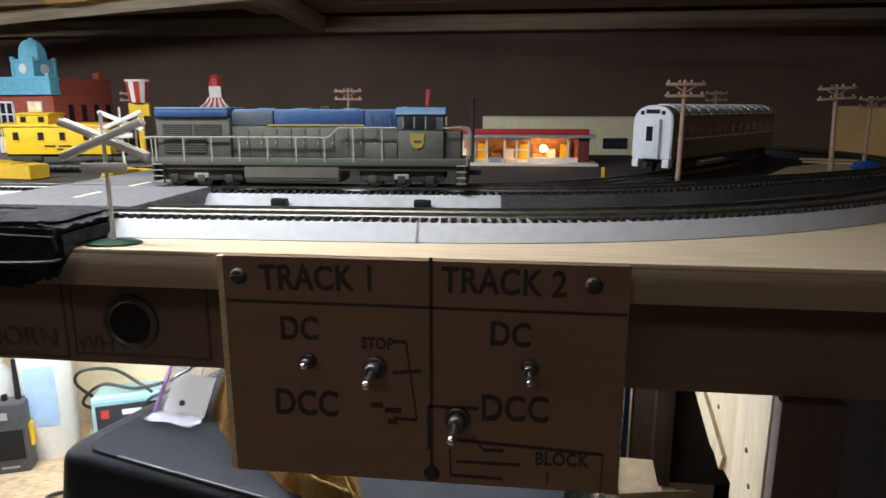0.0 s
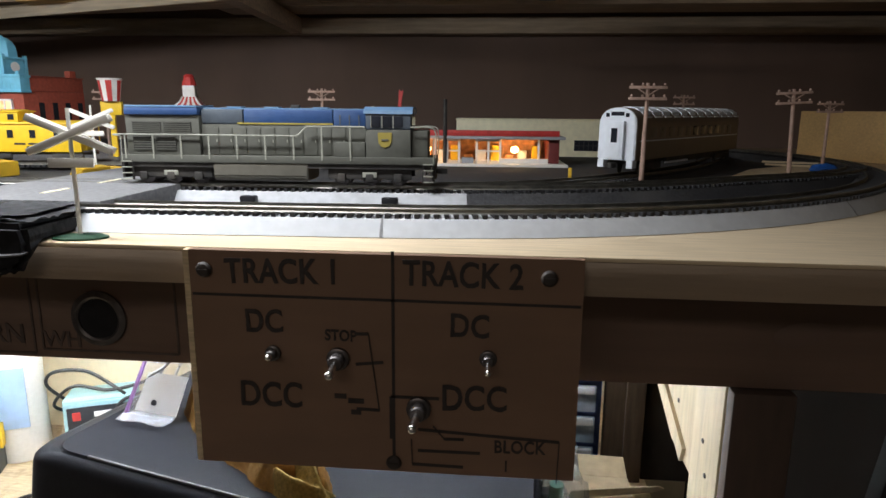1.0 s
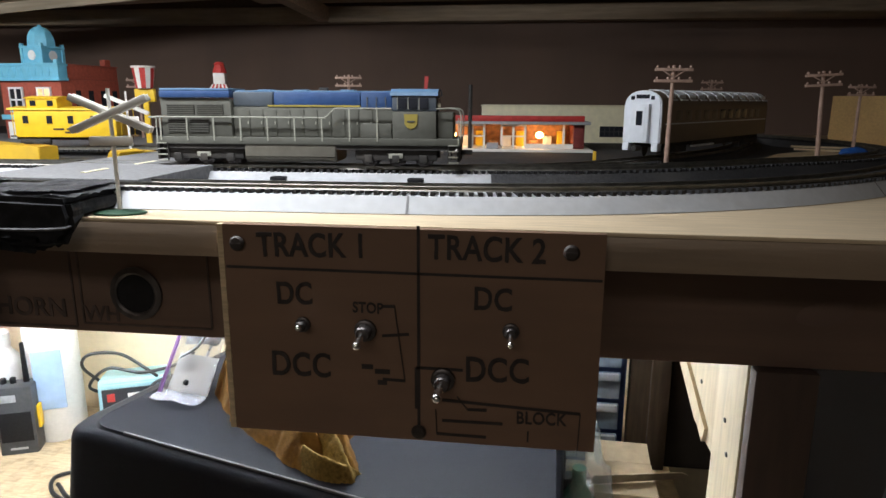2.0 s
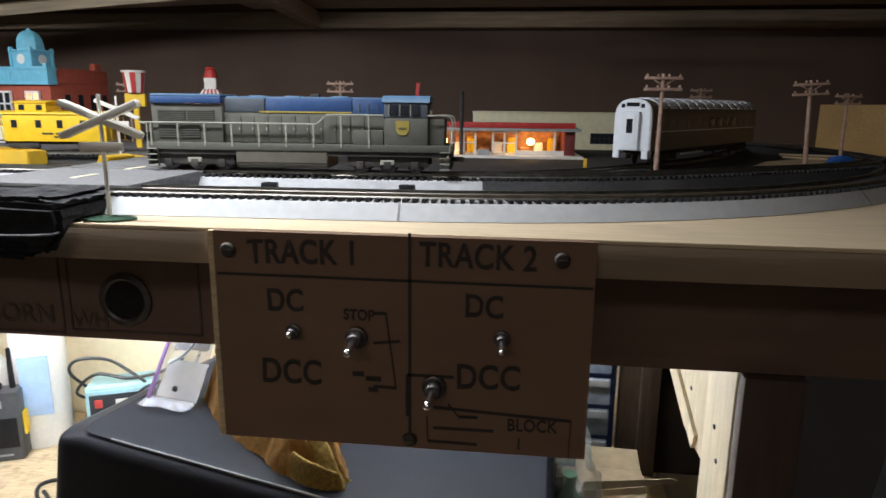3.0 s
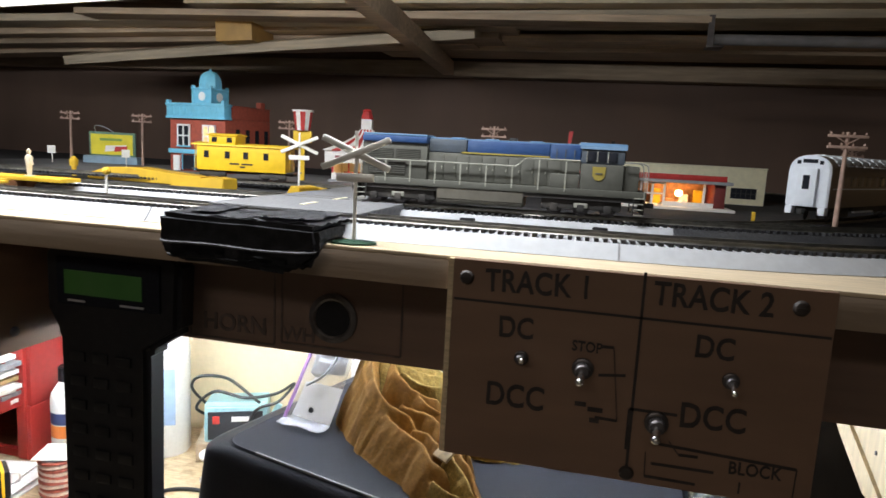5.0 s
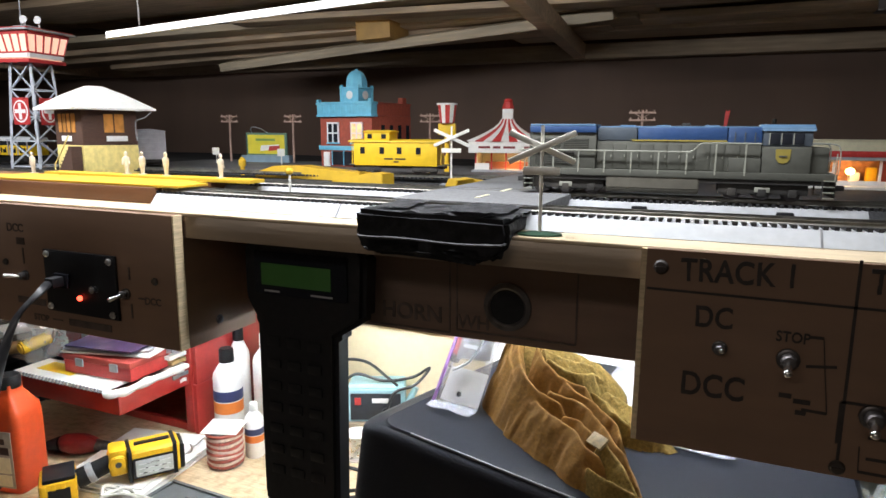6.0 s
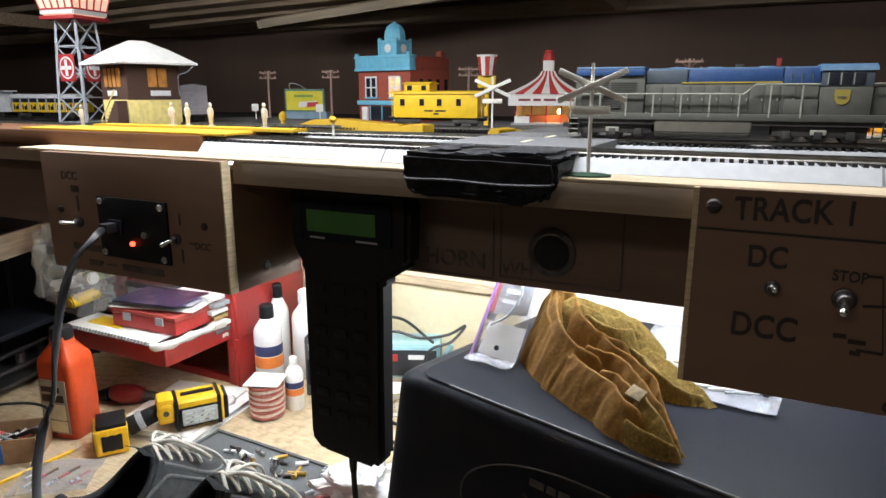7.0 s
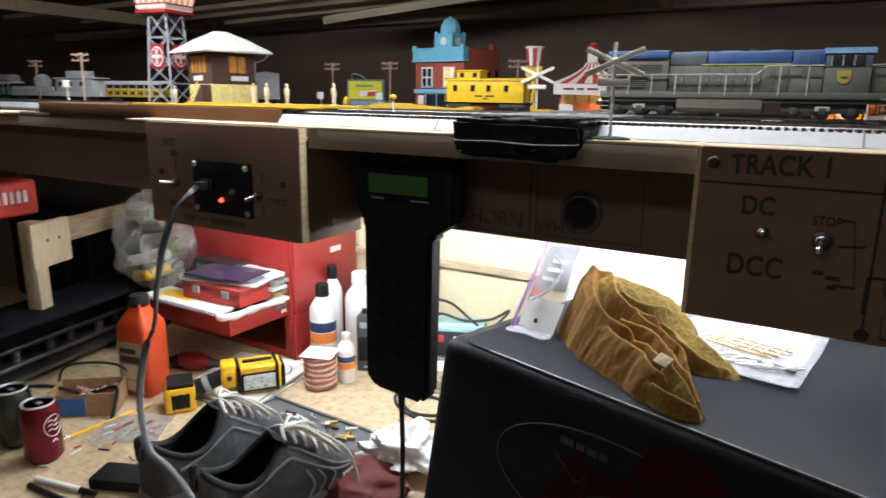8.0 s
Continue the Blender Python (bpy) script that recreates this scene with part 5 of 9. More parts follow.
part("poster_bar", box(0.020, 0.058, -0.0013, -0.0007, 0.042, 0.046), material("poster_green", (0.2, 0.35, 0.08), 0.6), bb)
part("lamp_hoop", tube([(0.012, 0.002, 0.054), (0.014, -0.006, 0.062), (0.024, -0.014, 0.066), (0.036, -0.010, 0.063), (0.042, 0.002, 0.056)], 0.0008, 6), GREY, bb)

# ---- telephone poles ----
POLE = material("pole_brown", (0.42, 0.28, 0.22), 0.7, vary=0.25, scale=150)


def make_pole(m):
    t = thing("telephone_pole", "brown plastic telephone pole with two crossarms", "telephone pole", m, "telephone poles")
    part("pole", rod((0, 0, 0), (0, 0, 0.082), 0.0021, 0.0014, 10), POLE, t)
    for z, w in ((0.0775, 0.0150), (0.0690, 0.0150)):
        a = part("crossarm", box(-w, w, -0.0023, -0.0007, z, z + 0.0022, 0.0003), POLE, t)
        for i in range(4):
            x = -w + 0.002 + i * (2 * w - 0.004) / 3
            part("insulator", lathe([(0.0008, 0), (0.0011, 0.0008), (0.0007, 0.0020), (0, 0.0022)], 8, m=Matrix.Translation((x, -0.0015, z + 0.0022))), POLE, a)
    part("brace", bar((-0.008, -0.0016, 0.0775), (0, -0.0016, 0.0725), 0.0008, 0.0008), POLE, t)
    part("brace", bar((0.008, -0.0016, 0.0775), (0, -0.0016, 0.0725), 0.0008, 0.0008), POLE, t)
    part("foot", lathe([(0.0045, 0), (0.0040, 0.0012), (0.0022, 0.0020)], 12), POLE, t)
    return t


pole = make_pole(pose(0.131, 0.565, GROUND, 0, 0, 6) @ Matrix.Diagonal((1.05, 1.05, 1.07, 1)))
for x, y, a in ((0.281, 0.636, 4), (0.362, 0.748, 10), (0.262, 0.95, 12), (-0.925, 0.865, 15), (-0.790, 0.868, 15), (-0.530, 0.865, 20), (-0.200, 0.765, 5), (-1.136, 0.490, 20), (-1.48, 0.600, 20)):
    copy_thing(pole, pose(x, y, GROUND, 0, -3 if x == 0.281 else 0, a) @ Matrix.Diagonal((1.04, 1.04, 0.98, 1) if x == 0.281 else (0.95, 0.95, 0.88, 1) if x == 0.362 else (1, 1, 1, 1)))

# ---- crossbucks ----
BUCK = material("crossbuck_white", (0.74, 0.72, 0.66), 0.55, vary=0.06, scale=150)


def make_crossbuck(m, green):
    t = thing("crossbuck", "white model crossbuck sign on a round base" if not green else "white model crossbuck sign on a green base", "crossing sign", m, "crossbucks")
    part("base", lathe([(0.012, 0), (0.012, 0.0008), (0.009, 0.0016), (0.002, 0.0022)], 20, m=Matrix.Diagonal((1.15, 0.7, 1, 1))), material("base_green", (0.015, 0.06, 0.03), 0.6) if green else GREY, t)
    part("post", rod((0, 0, 0.002), (0, 0, 0.066), 0.0012, 0.0010, 8), BUCK, t)
    for y, turn in ((-0.002, 0), (0.0035, 0)):
        for a in (24, -24):
            part("arm", box(-0.0215, 0.0215, -0.0008, 0.0008, -0.0018, 0.0018, 0.0006, m=Matrix.Translation((0, y + (0.0009 if a > 0 else -0.0009), 0.0530)) @ pose(0, 0, 0, 0, a, 0)), BUCK, t)
    part("track_sign", box(-0.0110, 0.0110, -0.0030, -0.0016, 0.0365, 0.0415, 0.0008), BUCK, t)
    return t


make_crossbuck(pose(-0.2045, 0.3125, TOP + 0.0003, 0, 0, 14), True)
make_crossbuck(pose(-0.388, 0.612, GROUND, 0, 0, 18), False)
for x, y, z0, h in ((-0.765, 0.80, 1.5525, 0.018), (-0.90, 0.80, 1.5525, 0.018), (-1.118, 0.452, GROUND, 0.036)):
    s = thing("square_sign", "small white square model sign on a post", "sign", pose(x, y, z0, 0, 0, 20), "square signs")
    part("post", rod((0, 0, 0), (0, 0, h), 0.0012 if h > 0.02 else 0.0009, sides=8), BUCK, s)
    part("board", box(-0.006, 0.006, -0.0024, -0.0012, h - 0.004, h + 0.008, 0.0005), BUCK, s)
lpost = thing("ball_top_post", "thin white model post with yellow ball top", "post", pose(-0.455, 0.402, GROUND))
part("post", rod((0, 0, 0), (0, 0, 0.022), 0.0012, 0.0010, 8), BUCK, lpost)
part("ball", blob(0.0036, 0.0036, 0.0032, 0, 1, 0, 2, Matrix.Translation((0, 0, 0.0245))), PLATFORM, lpost, "yellow ball top")
hyd = thing("yellow_hydrant_post", "small yellow model post with round cap near the tracks", "post", pose(-0.705, 0.635, GROUND))
part("post", lathe([(0.003, 0), (0.003, 0.012), (0.005, 0.0125), (0.005, 0.020), (0.002, 0.024), (0, 0.0245)], 12), PLATFORM, hyd)

# ---- signal tower house ----
BROWN_WOOD = material("tower_brown_siding", (0.085, 0.042, 0.028), 0.7, vary=0.2, scale=120, grain=(1, 1, 6), bump=0.0003)
YELLOW_STONE = material("tower_yellow_stone", (0.82, 0.66, 0.24), 0.7, vary=0.14, scale=150, bump=0.0005)
ROOF_WHITE = material("tower_roof_white", (0.78, 0.76, 0.73), 0.65, vary=0.06, scale=120, bump=0.0003)
AMBER = material("amber_window", (0.50, 0.22, 0.05), 0.4, vary=0.3, scale=90, emit=0.03, emit_colour=(1.0, 0.42, 0.1))


def make_signal_house(m):
    """Origin at the front right corner; the front looks to -y, the side to +x."""
    t = thing("signal_house", "two storey model signal house with white hipped roof", "model building", m)
    W, D = 0.082, 0.078
    part("lower_wall", box(-W, 0, 0, D, 0, 0.0395, 0.0006), YELLOW_STONE, t, "yellow stone lower storey")
    up = part("upper_wall", box(-W, 0, 0, D, 0.0397, 0.0845, 0.0006), BROWN_WOOD, t, "dark brown upper storey")
    for i in range(9):
        part("siding_board", box(0.0, 0.0008, 0.001, D - 0.001, 0.0405 + i * 0.0048, 0.0445 + i * 0.0048), BROWN_WOOD, up)
    for y0, y1 in ((0.030, 0.058),):
        w = part("window", box(-0.001, 0.0014, y0, y1, 0.056, 0.080), AMBER, up, "amber lit window")
        part("window_frame", box(0.0006, 0.0022, y0 + 0.013, y0 + 0.0145, 0.055, 0.081), BROWN_WOOD, w)
        part("name_board", box(0.0010, 0.0022, y0 + 0.002, y1 + 0.004, 0.0445, 0.0515, 0.0004), WHITE, up, "blank white name board")
    for x0, x1 in ((-0.068, -0.018),):
        w = part("window", box(x0, x1, -0.0012, 0.001, 0.056, 0.080), AMBER, up, "amber lit window")
        for x in (x0 + 0.012, x0 + 0.025, x0 + 0.038):
            part("window_frame", box(x, x + 0.0015, -0.0020, 0.0, 0.055, 0.081), BROWN_WOOD, w)
        part("name_board", box(x0 + 0.008, x1 - 0.012, -0.0020, -0.0010, 0.0445, 0.0515, 0.0004), WHITE, up, "blank white name board")
    ov, e = 0.020, 0.0850
    k = bmesh.new()
    lo = [k.verts.new(q) for q in ((-W - ov, -ov, e), (ov, -ov, e), (ov, D + ov, e), (-W - ov, D + ov, e))]
    mid = [k.verts.new((q.co.x, q.co.y, e + 0.0025)) for q in lo]
    half = [k.verts.new(((q.co.x + W / 2) * 0.52 - W / 2, (q.co.y - D / 2) * 0.52 + D / 2, e + 0.0205)) for q in lo]
    hi = [k.verts.new(((q.co.x + W / 2) * 0.10 - W / 2, (q.co.y - D / 2) * 0.16 + D / 2, e + 0.0320)) for q in lo]
    k.faces.new(lo[::-1])
    k.faces.new(hi)
    for a, b in ((lo, mid), (mid, half), (half, hi)):
        for i in range(4):
            k.faces.new((a[i], a[(i + 1) % 4], b[(i + 1) % 4], b[i]))
    part("roof", k, ROOF_WHITE, t, "white hipped roof", smooth=None)
    part("downpipe", tube([(0.021, D + 0.012, 0.084), (0.012, D + 0.006, 0.076), (0.001, D - 0.002, 0.070), (0.0012, D - 0.002, 0.045)], 0.0009, 6), GREY, t)
    st = part("stair_side", prism([(0, 0), (0.050, 0), (0.050, 0.0385), (0.044, 0.0385)], 0.014, pose(-0.052, -0.0155, 0, 0, 0, 0)), BROWN_WOOD, t, "brown outside stair")
    for i in range(8):
        part("stair_tread", box(-0.053 + i * 0.0062, -0.0465 + i * 0.0062, -0.0160, -0.001, 0.0045 + i * 0.0046, 0.0056 + i * 0.0046), BROWN_WOOD, st)
    part("stair_rail", bar((-0.056, -0.0155, 0.014), (-0.006, -0.0155, 0.052), 0.0014, 0.0014), YELLOW_STONE, st, "pale stair rail")
    part("stair_rail", bar((-0.056, -0.0155, 0.0), (-0.056, -0.0155, 0.014), 0.0014, 0.0014), YELLOW_STONE, st)
    return t


make_signal_house(pose(-0.860, 0.518, GROUND, 0, 0, -14) @ Matrix.Diagonal((0.93, 0.93, 1, 1)))

# ---- airport style control tower ----
LATTICE = material("lattice_grey", (0.42, 0.45, 0.50), 0.5, vary=0.1, scale=150)
TOWER_RED = material("tower_red", (0.46, 0.035, 0.035), 0.5, vary=0.1, scale=120)
CAB_LIT = material("lit_cab_glass", (0.8, 0.5, 0.4), 0.3, emit=0.75, emit_colour=(1.0, 0.62, 0.45))


def make_control_tower(m):
    t = thing("control_tower", "grey lattice model control tower with lit red cab", "model tower", m)
    def leg(sx, sy, h):
        r = 0.033 - 0.010 * h / 0.158
        return Vector((sx * r, sy * r, h))
    corners = ((-1, -1), (1, -1), (1, 1), (-1, 1))
    for sx, sy in corners:
        part("leg", bar(leg(sx, sy, 0), leg(sx, sy, 0.158), 0.0042, 0.0042), LATTICE, t)
    levels = (0.004, 0.042, 0.078, 0.118, 0.157)
    for i in range(4):
        a, b = corners[i], corners[(i + 1) % 4]
        for h in levels:
            part("girt", bar(leg(*a, h), leg(*b, h), 0.0022, 0.0022), LATTICE, t)
        for h0, h1 in zip(levels, levels[1:]):
            part("brace", bar(leg(*a, h0), leg(*b, h1), 0.0020, 0.0020), LATTICE, t)
            part("brace", bar(leg(*b, h0), leg(*a, h1), 0.0020, 0.0020), LATTICE, t)
    for rot in (0, 90):
        q = pose(0, 0, 0, 0, 0, rot)
        d = part("emblem_board", box(-0.0185, 0.0185, -0.0315, -0.0298, 0.066, 0.106, 0.0006, m=q), TOWER_RED, t, "red emblem board")
        part("emblem_ring", lathe([(0.0166, 0), (0.0166, 0.0006), (0, 0.0006)], 28, m=q @ front(0, -0.0316, 0.086)), WHITE, d, "white emblem ring")
        part("emblem_disc", lathe([(0.0140, 0.0006), (0.0140, 0.0011), (0, 0.0011)], 28, m=q @ front(0, -0.0316, 0.086)), TOWER_RED, d, "red emblem disc")
        for a in (0, 90):
            part("emblem_cross", box(-0.0120, 0.0120, -0.0336, -0.0325, -0.0028, 0.0028, m=q @ Matrix.Translation((0, 0, 0.086)) @ pose(0, 0, 0, 0, a, 0)), WHITE, d)
    k = bmesh.new()
    def ring(r, z):
        return [k.verts.new((sx * r, sy * r, z)) for sx, sy in corners]
    r0, r1, r2 = ring(0.035, 0.1585), ring(0.038, 0.168), ring(0.046, 0.199)
    k.faces.new(r0)
    k.faces.new(r2)
    for a, b in ((r0, r1), (r1, r2)):
        for i in range(4):
            k.faces.new((a[i], a[(i + 1) % 4], b[(i + 1) % 4], b[i]))
    cab = part("cab", k, CAB_LIT, t, "lit glass cab", smooth=None)
    part("cab_floor", box(-0.041, 0.041, -0.041, 0.041, 0.1560, 0.1612, 0.0005), TOWER_RED, t, "red cab floor")
    for i in range(4):
        q = pose(0, 0, 0, 0, 0, 90 * i)
        part("cab_band", box(-0.038, 0.038, -0.0402, -0.0375, 0.1630, 0.1690, m=q), WHITE, cab, "white sill band")
        part("cab_band", box(-0.039, 0.039, -0.0405, -0.0378, 0.1692, 0.1715, m=q), TOWER_RED, cab)
        part("cab_band", box(-0.046, 0.046, -0.0480, -0.0450, 0.1950, 0.1995, m=q), TOWER_RED, cab)
        for j in range(6):
            s = -1 + 2 * j / 5
            part("mullion", bar(q @ Vector((s * 0.0385, -0.0392, 0.170)), q @ Vector((s * 0.0460, -0.0470, 0.199)), 0.0026, 0.0018), TOWER_RED, cab, "red mullion")
    part("roof", box(-0.056, 0.056, -0.056, 0.056, 0.1996, 0.2025, 0.0006), GREY, t, "thin grey roof slab")
    part("roof_edge", box(-0.053, 0.053, -0.053, 0.053, 0.2026, 0.2040, 0.0004), TOWER_RED, t)
    part("roof_house", box(-0.016, 0.016, -0.016, 0.016, 0.2041, 0.2110, 0.0006), GREY, t)
    part("mast", rod((-0.012, 0, 0.211), (-0.012, 0, 0.262), 0.0016, 0.0008, 8), LATTICE, t)
    for x, y in ((0.016, -0.018), (0.034, -0.005)):
        f = part("floodlight", rod((x, y, 0.204), (x, y, 0.214), 0.0012, sides=8), WHITE, t)
        part("floodlight_head", lathe([(0.002, -0.004), (0.0055, 0.002), (0.0060, 0.0035), (0, 0.0035)], 14, m=Matrix.Translation((x, y - 0.002, 0.217)) @ pose(0, 0, 0, 75, 0, 30)), WHITE, f, "white floodlight head")
    return t


make_control_tower(pose(-1.078, 0.612, GROUND, 0, 0, 8) @ Matrix.Diagonal((0.81, 0.81, 1, 1)))

# ---- freight cars on the rear track ----
FREIGHT_GREY = material("freight_grey", (0.36, 0.34, 0.36), 0.6, vary=0.12, scale=140, stains=0.2, stain_scale=30)
FREIGHT_GREEN = material("freight_green", (0.02, 0.26, 0.12), 0.55, vary=0.1, scale=140)
FREIGHT_SILVER = material("freight_silver", (0.62, 0.64, 0.67), 0.5, vary=0.1, scale=140)


def running_gear(t, L):
    part("underframe", box(0.004, L - 0.004, -0.010, 0.010, 0.0085, 0.0115), LOCO_DIRT, t)
    for cx in (0.026, L - 0.026):
        tr = part("truck", box(cx - 0.015, cx + 0.015, -0.0135, 0.0135, 0.004, 0.0090, 0.0008), LOCO_DIRT, t, "black truck")
        for dx in (-0.010, 0.010):
            part("wheel", lathe([(0, 0), (0.0050, 0), (0.0053, 0.0006), (0, 0.0012)], 14, m=Matrix.Translation((cx + dx, -0.0142, 0.0053)) @ pose(0, 0, 0, -90)), DARK_STEEL, tr)


def make_boxcar(m):
    t = thing("boxcar", "yellow sided model boxcar with grey end on the rear track", "freight car", m)
    L = 0.150
    part("side", box(0, L - 0.002, -0.0175, 0.0175, 0.0115, 0.0480, 0.0005), CABOOSE, t, "yellow car sides")
    e = part("end", box(L - 0.0018, L, -0.0175, 0.0175, 0.0115, 0.0480, 0.0004), FREIGHT_GREY, t, "grey car end")
    for i in range(6):
        part("rib", box(L, L + 0.0010, -0.0160, 0.0160, 0.0150 + i * 0.0056, 0.0168 + i * 0.0056, 0.0003), FREIGHT_GREY, e)
    part("roof", prism([(-0.0185, 0), (-0.0180, 0.0010), (0, 0.0038), (0.0180, 0.0010), (0.0185, 0)], L, pose(L, 0, 0.0480, 0, 0, 90)), FREIGHT_GREY, t)
    running_gear(t, L)
    return t


make_boxcar(pose(-0.979, 0.720, 1.5530, 0, 0, -38) @ Matrix.Diagonal((1, 1.1, 1.08, 1)))


def make_gondola(m, paint, label, load=0.0):
    t = thing("ribbed_freight_car", label, "freight car", m)
    L = 0.165
    part("body", box(0, L, -0.0165, 0.0165, 0.0115, 0.0275, 0.0006), paint, t)
    for i in range(8):
        part("rib", box(0.004 + i * 0.0220, 0.0060 + i * 0.0220, -0.0178, -0.0163, 0.0120, 0.0365), FREIGHT_GREY, t, "grey upright rib")
    for i in range(7):
        x = 0.0085 + i * 0.0220
        for n, (w, h) in enumerate(((0.0030, 0.0085), (0.0045, 0.0060), (0.0025, 0.0090))):
            part("letter_bar", box(x + 0.0050 * n, x + 0.0050 * n + w, -0.0170, -0.0164, 0.0155, 0.0155 + h), GLASS_DARK, t, "dark lettering bar")
    part("rack", box(0.001, L - 0.001, -0.0155, 0.0155, 0.0276, 0.0365, 0.0004), GLASS_DARK, t, "dark open rack")
    part("rack_rail", box(0, L, -0.0172, -0.0156, 0.0345, 0.0370, 0.0004), FREIGHT_SILVER, t, "silver top rail")
    part("roof", prism([(-0.0175, 0), (-0.0150, 0.0035), (0, 0.0050), (0.0150, 0.0035), (0.0175, 0)], L, pose(L, 0, 0.0371, 0, 0, 90)), FREIGHT_SILVER, t, "silver roof")
    if load:
        part("load", prism([(-0.015, 0), (-0.0145, load * 0.6), (-0.009, load), (0.009, load), (0.0145, load * 0.6), (0.015, 0)], L - 0.02, pose(L - 0.01, 0, 0.0422, 0, 0, 90), 0.001), FREIGHT_GREY, t, "grey rounded load")
    running_gear(t, L)
    return t


make_gondola(pose(-1.308, 0.650, 1.5530, 0, 0, 3), CABOOSE, "ribbed yellow model freight car with silver roof on the rear track")
make_gondola(pose(-1.840, 0.655, 1.5530, 0, 0, 1), FREIGHT_GREEN, "ribbed green model freight car with a grey load", 0.014)

crane = thing("work_caboose", "silver model work caboose with low deck on the rear track", "freight car", pose(-1.660, 0.652, 1.5530, 0, 0, 0) @ Matrix.Diagonal((1.43, 1, 1.06, 1)))
part("deck", box(0, 0.235, -0.0165, 0.0165, 0.0100, 0.0200, 0.0008), FREIGHT_SILVER, crane)
part("deck_side", box(0.004, 0.120, -0.0175, -0.0155, 0.0200, 0.0285, 0.0004), FREIGHT_SILVER, crane)
cabn = part("cabin", box(0.125, 0.215, -0.0155, 0.0155, 0.0200, 0.0430, 0.0006), FREIGHT_SILVER, crane, "silver cabin")
part("cabin_roof", box(0.120, 0.222, -0.0185, 0.0185, 0.0432, 0.0455, 0.0008), FREIGHT_SILVER, crane)
part("cupola", box(0.150, 0.190, -0.0135, 0.0135, 0.0456, 0.0580, 0.0008), FREIGHT_SILVER, crane)
for x in (0.132, 0.158, 0.185):
    part("window", box(x, x + 0.009, -0.0160, -0.0154, 0.0290, 0.0380), GLASS_DARK, cabn)
part("tank", rod((0.062, 0, 0.036), (0.080, 0, 0.040), 0.0150, 0.0150, 20, bevel=0.004), FREIGHT_SILVER, crane, "silver round tank")
running_gear(crane, 0.235)
hop = thing("covered_hopper", "grey rounded model hopper car on the rear track", "freight car", pose(-2.02, 0.70, 1.5530, 0, 0, 4))
part("body", prism([(-0.016, 0.012), (-0.0175, 0.034), (-0.013, 0.046), (0, 0.050), (0.013, 0.046), (0.0175, 0.034), (0.016, 0.012)], 0.19, pose(0.19, 0, 0, 0, 0, 90), 0.002), FREIGHT_GREY, hop)
running_gear(hop, 0.19)
toy = thing("red_white_toy", "small red and white plastic toy near the table edge", "toy", pose(-1.165, 0.338, TOP + 0.0003))
part("body", lathe([(0.007, 0), (0.008, 0.004), (0.006, 0.009), (0, 0.010)], 14), STRIPE_WHITE, toy)
part("cap", lathe([(0.0045, 0.006), (0.004, 0.011), (0, 0.013)], 12, m=pose(0.008, -0.002, -0.004)), STRIPE_RED, toy)

# ---- end board and scraps on the right ----
END_PLY = material("ochre_board", (0.62, 0.40, 0.165), 0.65, vary=0.12, scale=30, grain=(1, 12, 12), bump=0.0006, stains=0.3, stain_scale=9)
end_board = thing("end_board", "plain tan plywood end board round the track curve", "board")
part("panel", box(0.075, 0.215, 0, 0.010, 0, 0.0695, 0.001, m=pose(0.42, 1.105, TOP + 0.0003, 0, 0, -58.5)), END_PLY, end_board)
part("panel", box(0, 0.45, 0, 0.010, 0, 0.0695, 0.001, m=pose(0.536, 0.914, TOP + 0.0003, 0, 0, -60)), END_PLY, end_board)
clip = thing("blue_clip", "blue plastic clip on scraps of paper by the curve", "clip", pose(0.322, 0.672, GROUND + 0.0013, 0, 0, 12))
part("clip", box(-0.011, 0.011, -0.005, 0.005, 0.0012, 0.0060, 0.001), material("blue_plastic", (0.02, 0.12, 0.55), 0.4), clip)
part("paper", box(-0.024, 0.020, -0.012, 0.006, 0, 0.0008, m=pose(0, 0, 0.0002, 0, 0, 14)), WHITE, clip, "white paper scrap")


# ---- scraps left on the bare patch inside the curve ----
SCRAP_BLUE = material("blue_wrapper", (0.02, 0.11, 0.42), 0.4, vary=0.2, scale=90, bump=0.0006)
PZ = GROUND + 0.0034
tagged(part("blue_scrap", blob(0.0135, 0.007, 0.0058, 0.35, 2.2, 4, 3, pose(0.341, 0.699, PZ + 0.0048, 0, 0, 4)), SCRAP_BLUE), "crumpled blue wrapper scrap on the bare patch", "scrap")
tagged(part("paper_scrap", blob(0.012, 0.007, 0.0018, 0.4, 2.4, 7, 3, pose(0.357, 0.716, PZ + 0.0014, 0, 0, 20)), FIG), "pale torn paper scrap beside the blue wrapper", "scrap")
for sx, sy, r in ((0.277, 0.634, 3), (0.322, 0.682, 5)):
    tagged(part("paper_scrap", blob(0.0055, 0.0035, 0.0018, 0.4, 2.4, r, 3, pose(sx, sy, PZ + 0.0014, 0, 0, 9 * r)), FIG), "small white crumb of paper near the pole", "scrap", "paper crumbs")
for dy, ang in ((0.0, -27), (0.010, -21)):
    tagged(part("wood_strip", box(0, 0.062, -0.0022, 0.0022, 0, 0.0022, 0.0003, m=pose(0.322, 0.800 + dy, GROUND + 0.0040 + 0.0024 * (dy > 0), 0, 0, ang)), PLY_EDGE), "thin pale wood strip lying by the pole", "strip", "wood strips")

# ---- black case ----
case = thing("tool_case", "large black plastic tool case standing on the workbench", "tool case", pose(-0.505, 0.660, BENCH, 0, 0, -16.2))
ch = 1.215 - BENCH


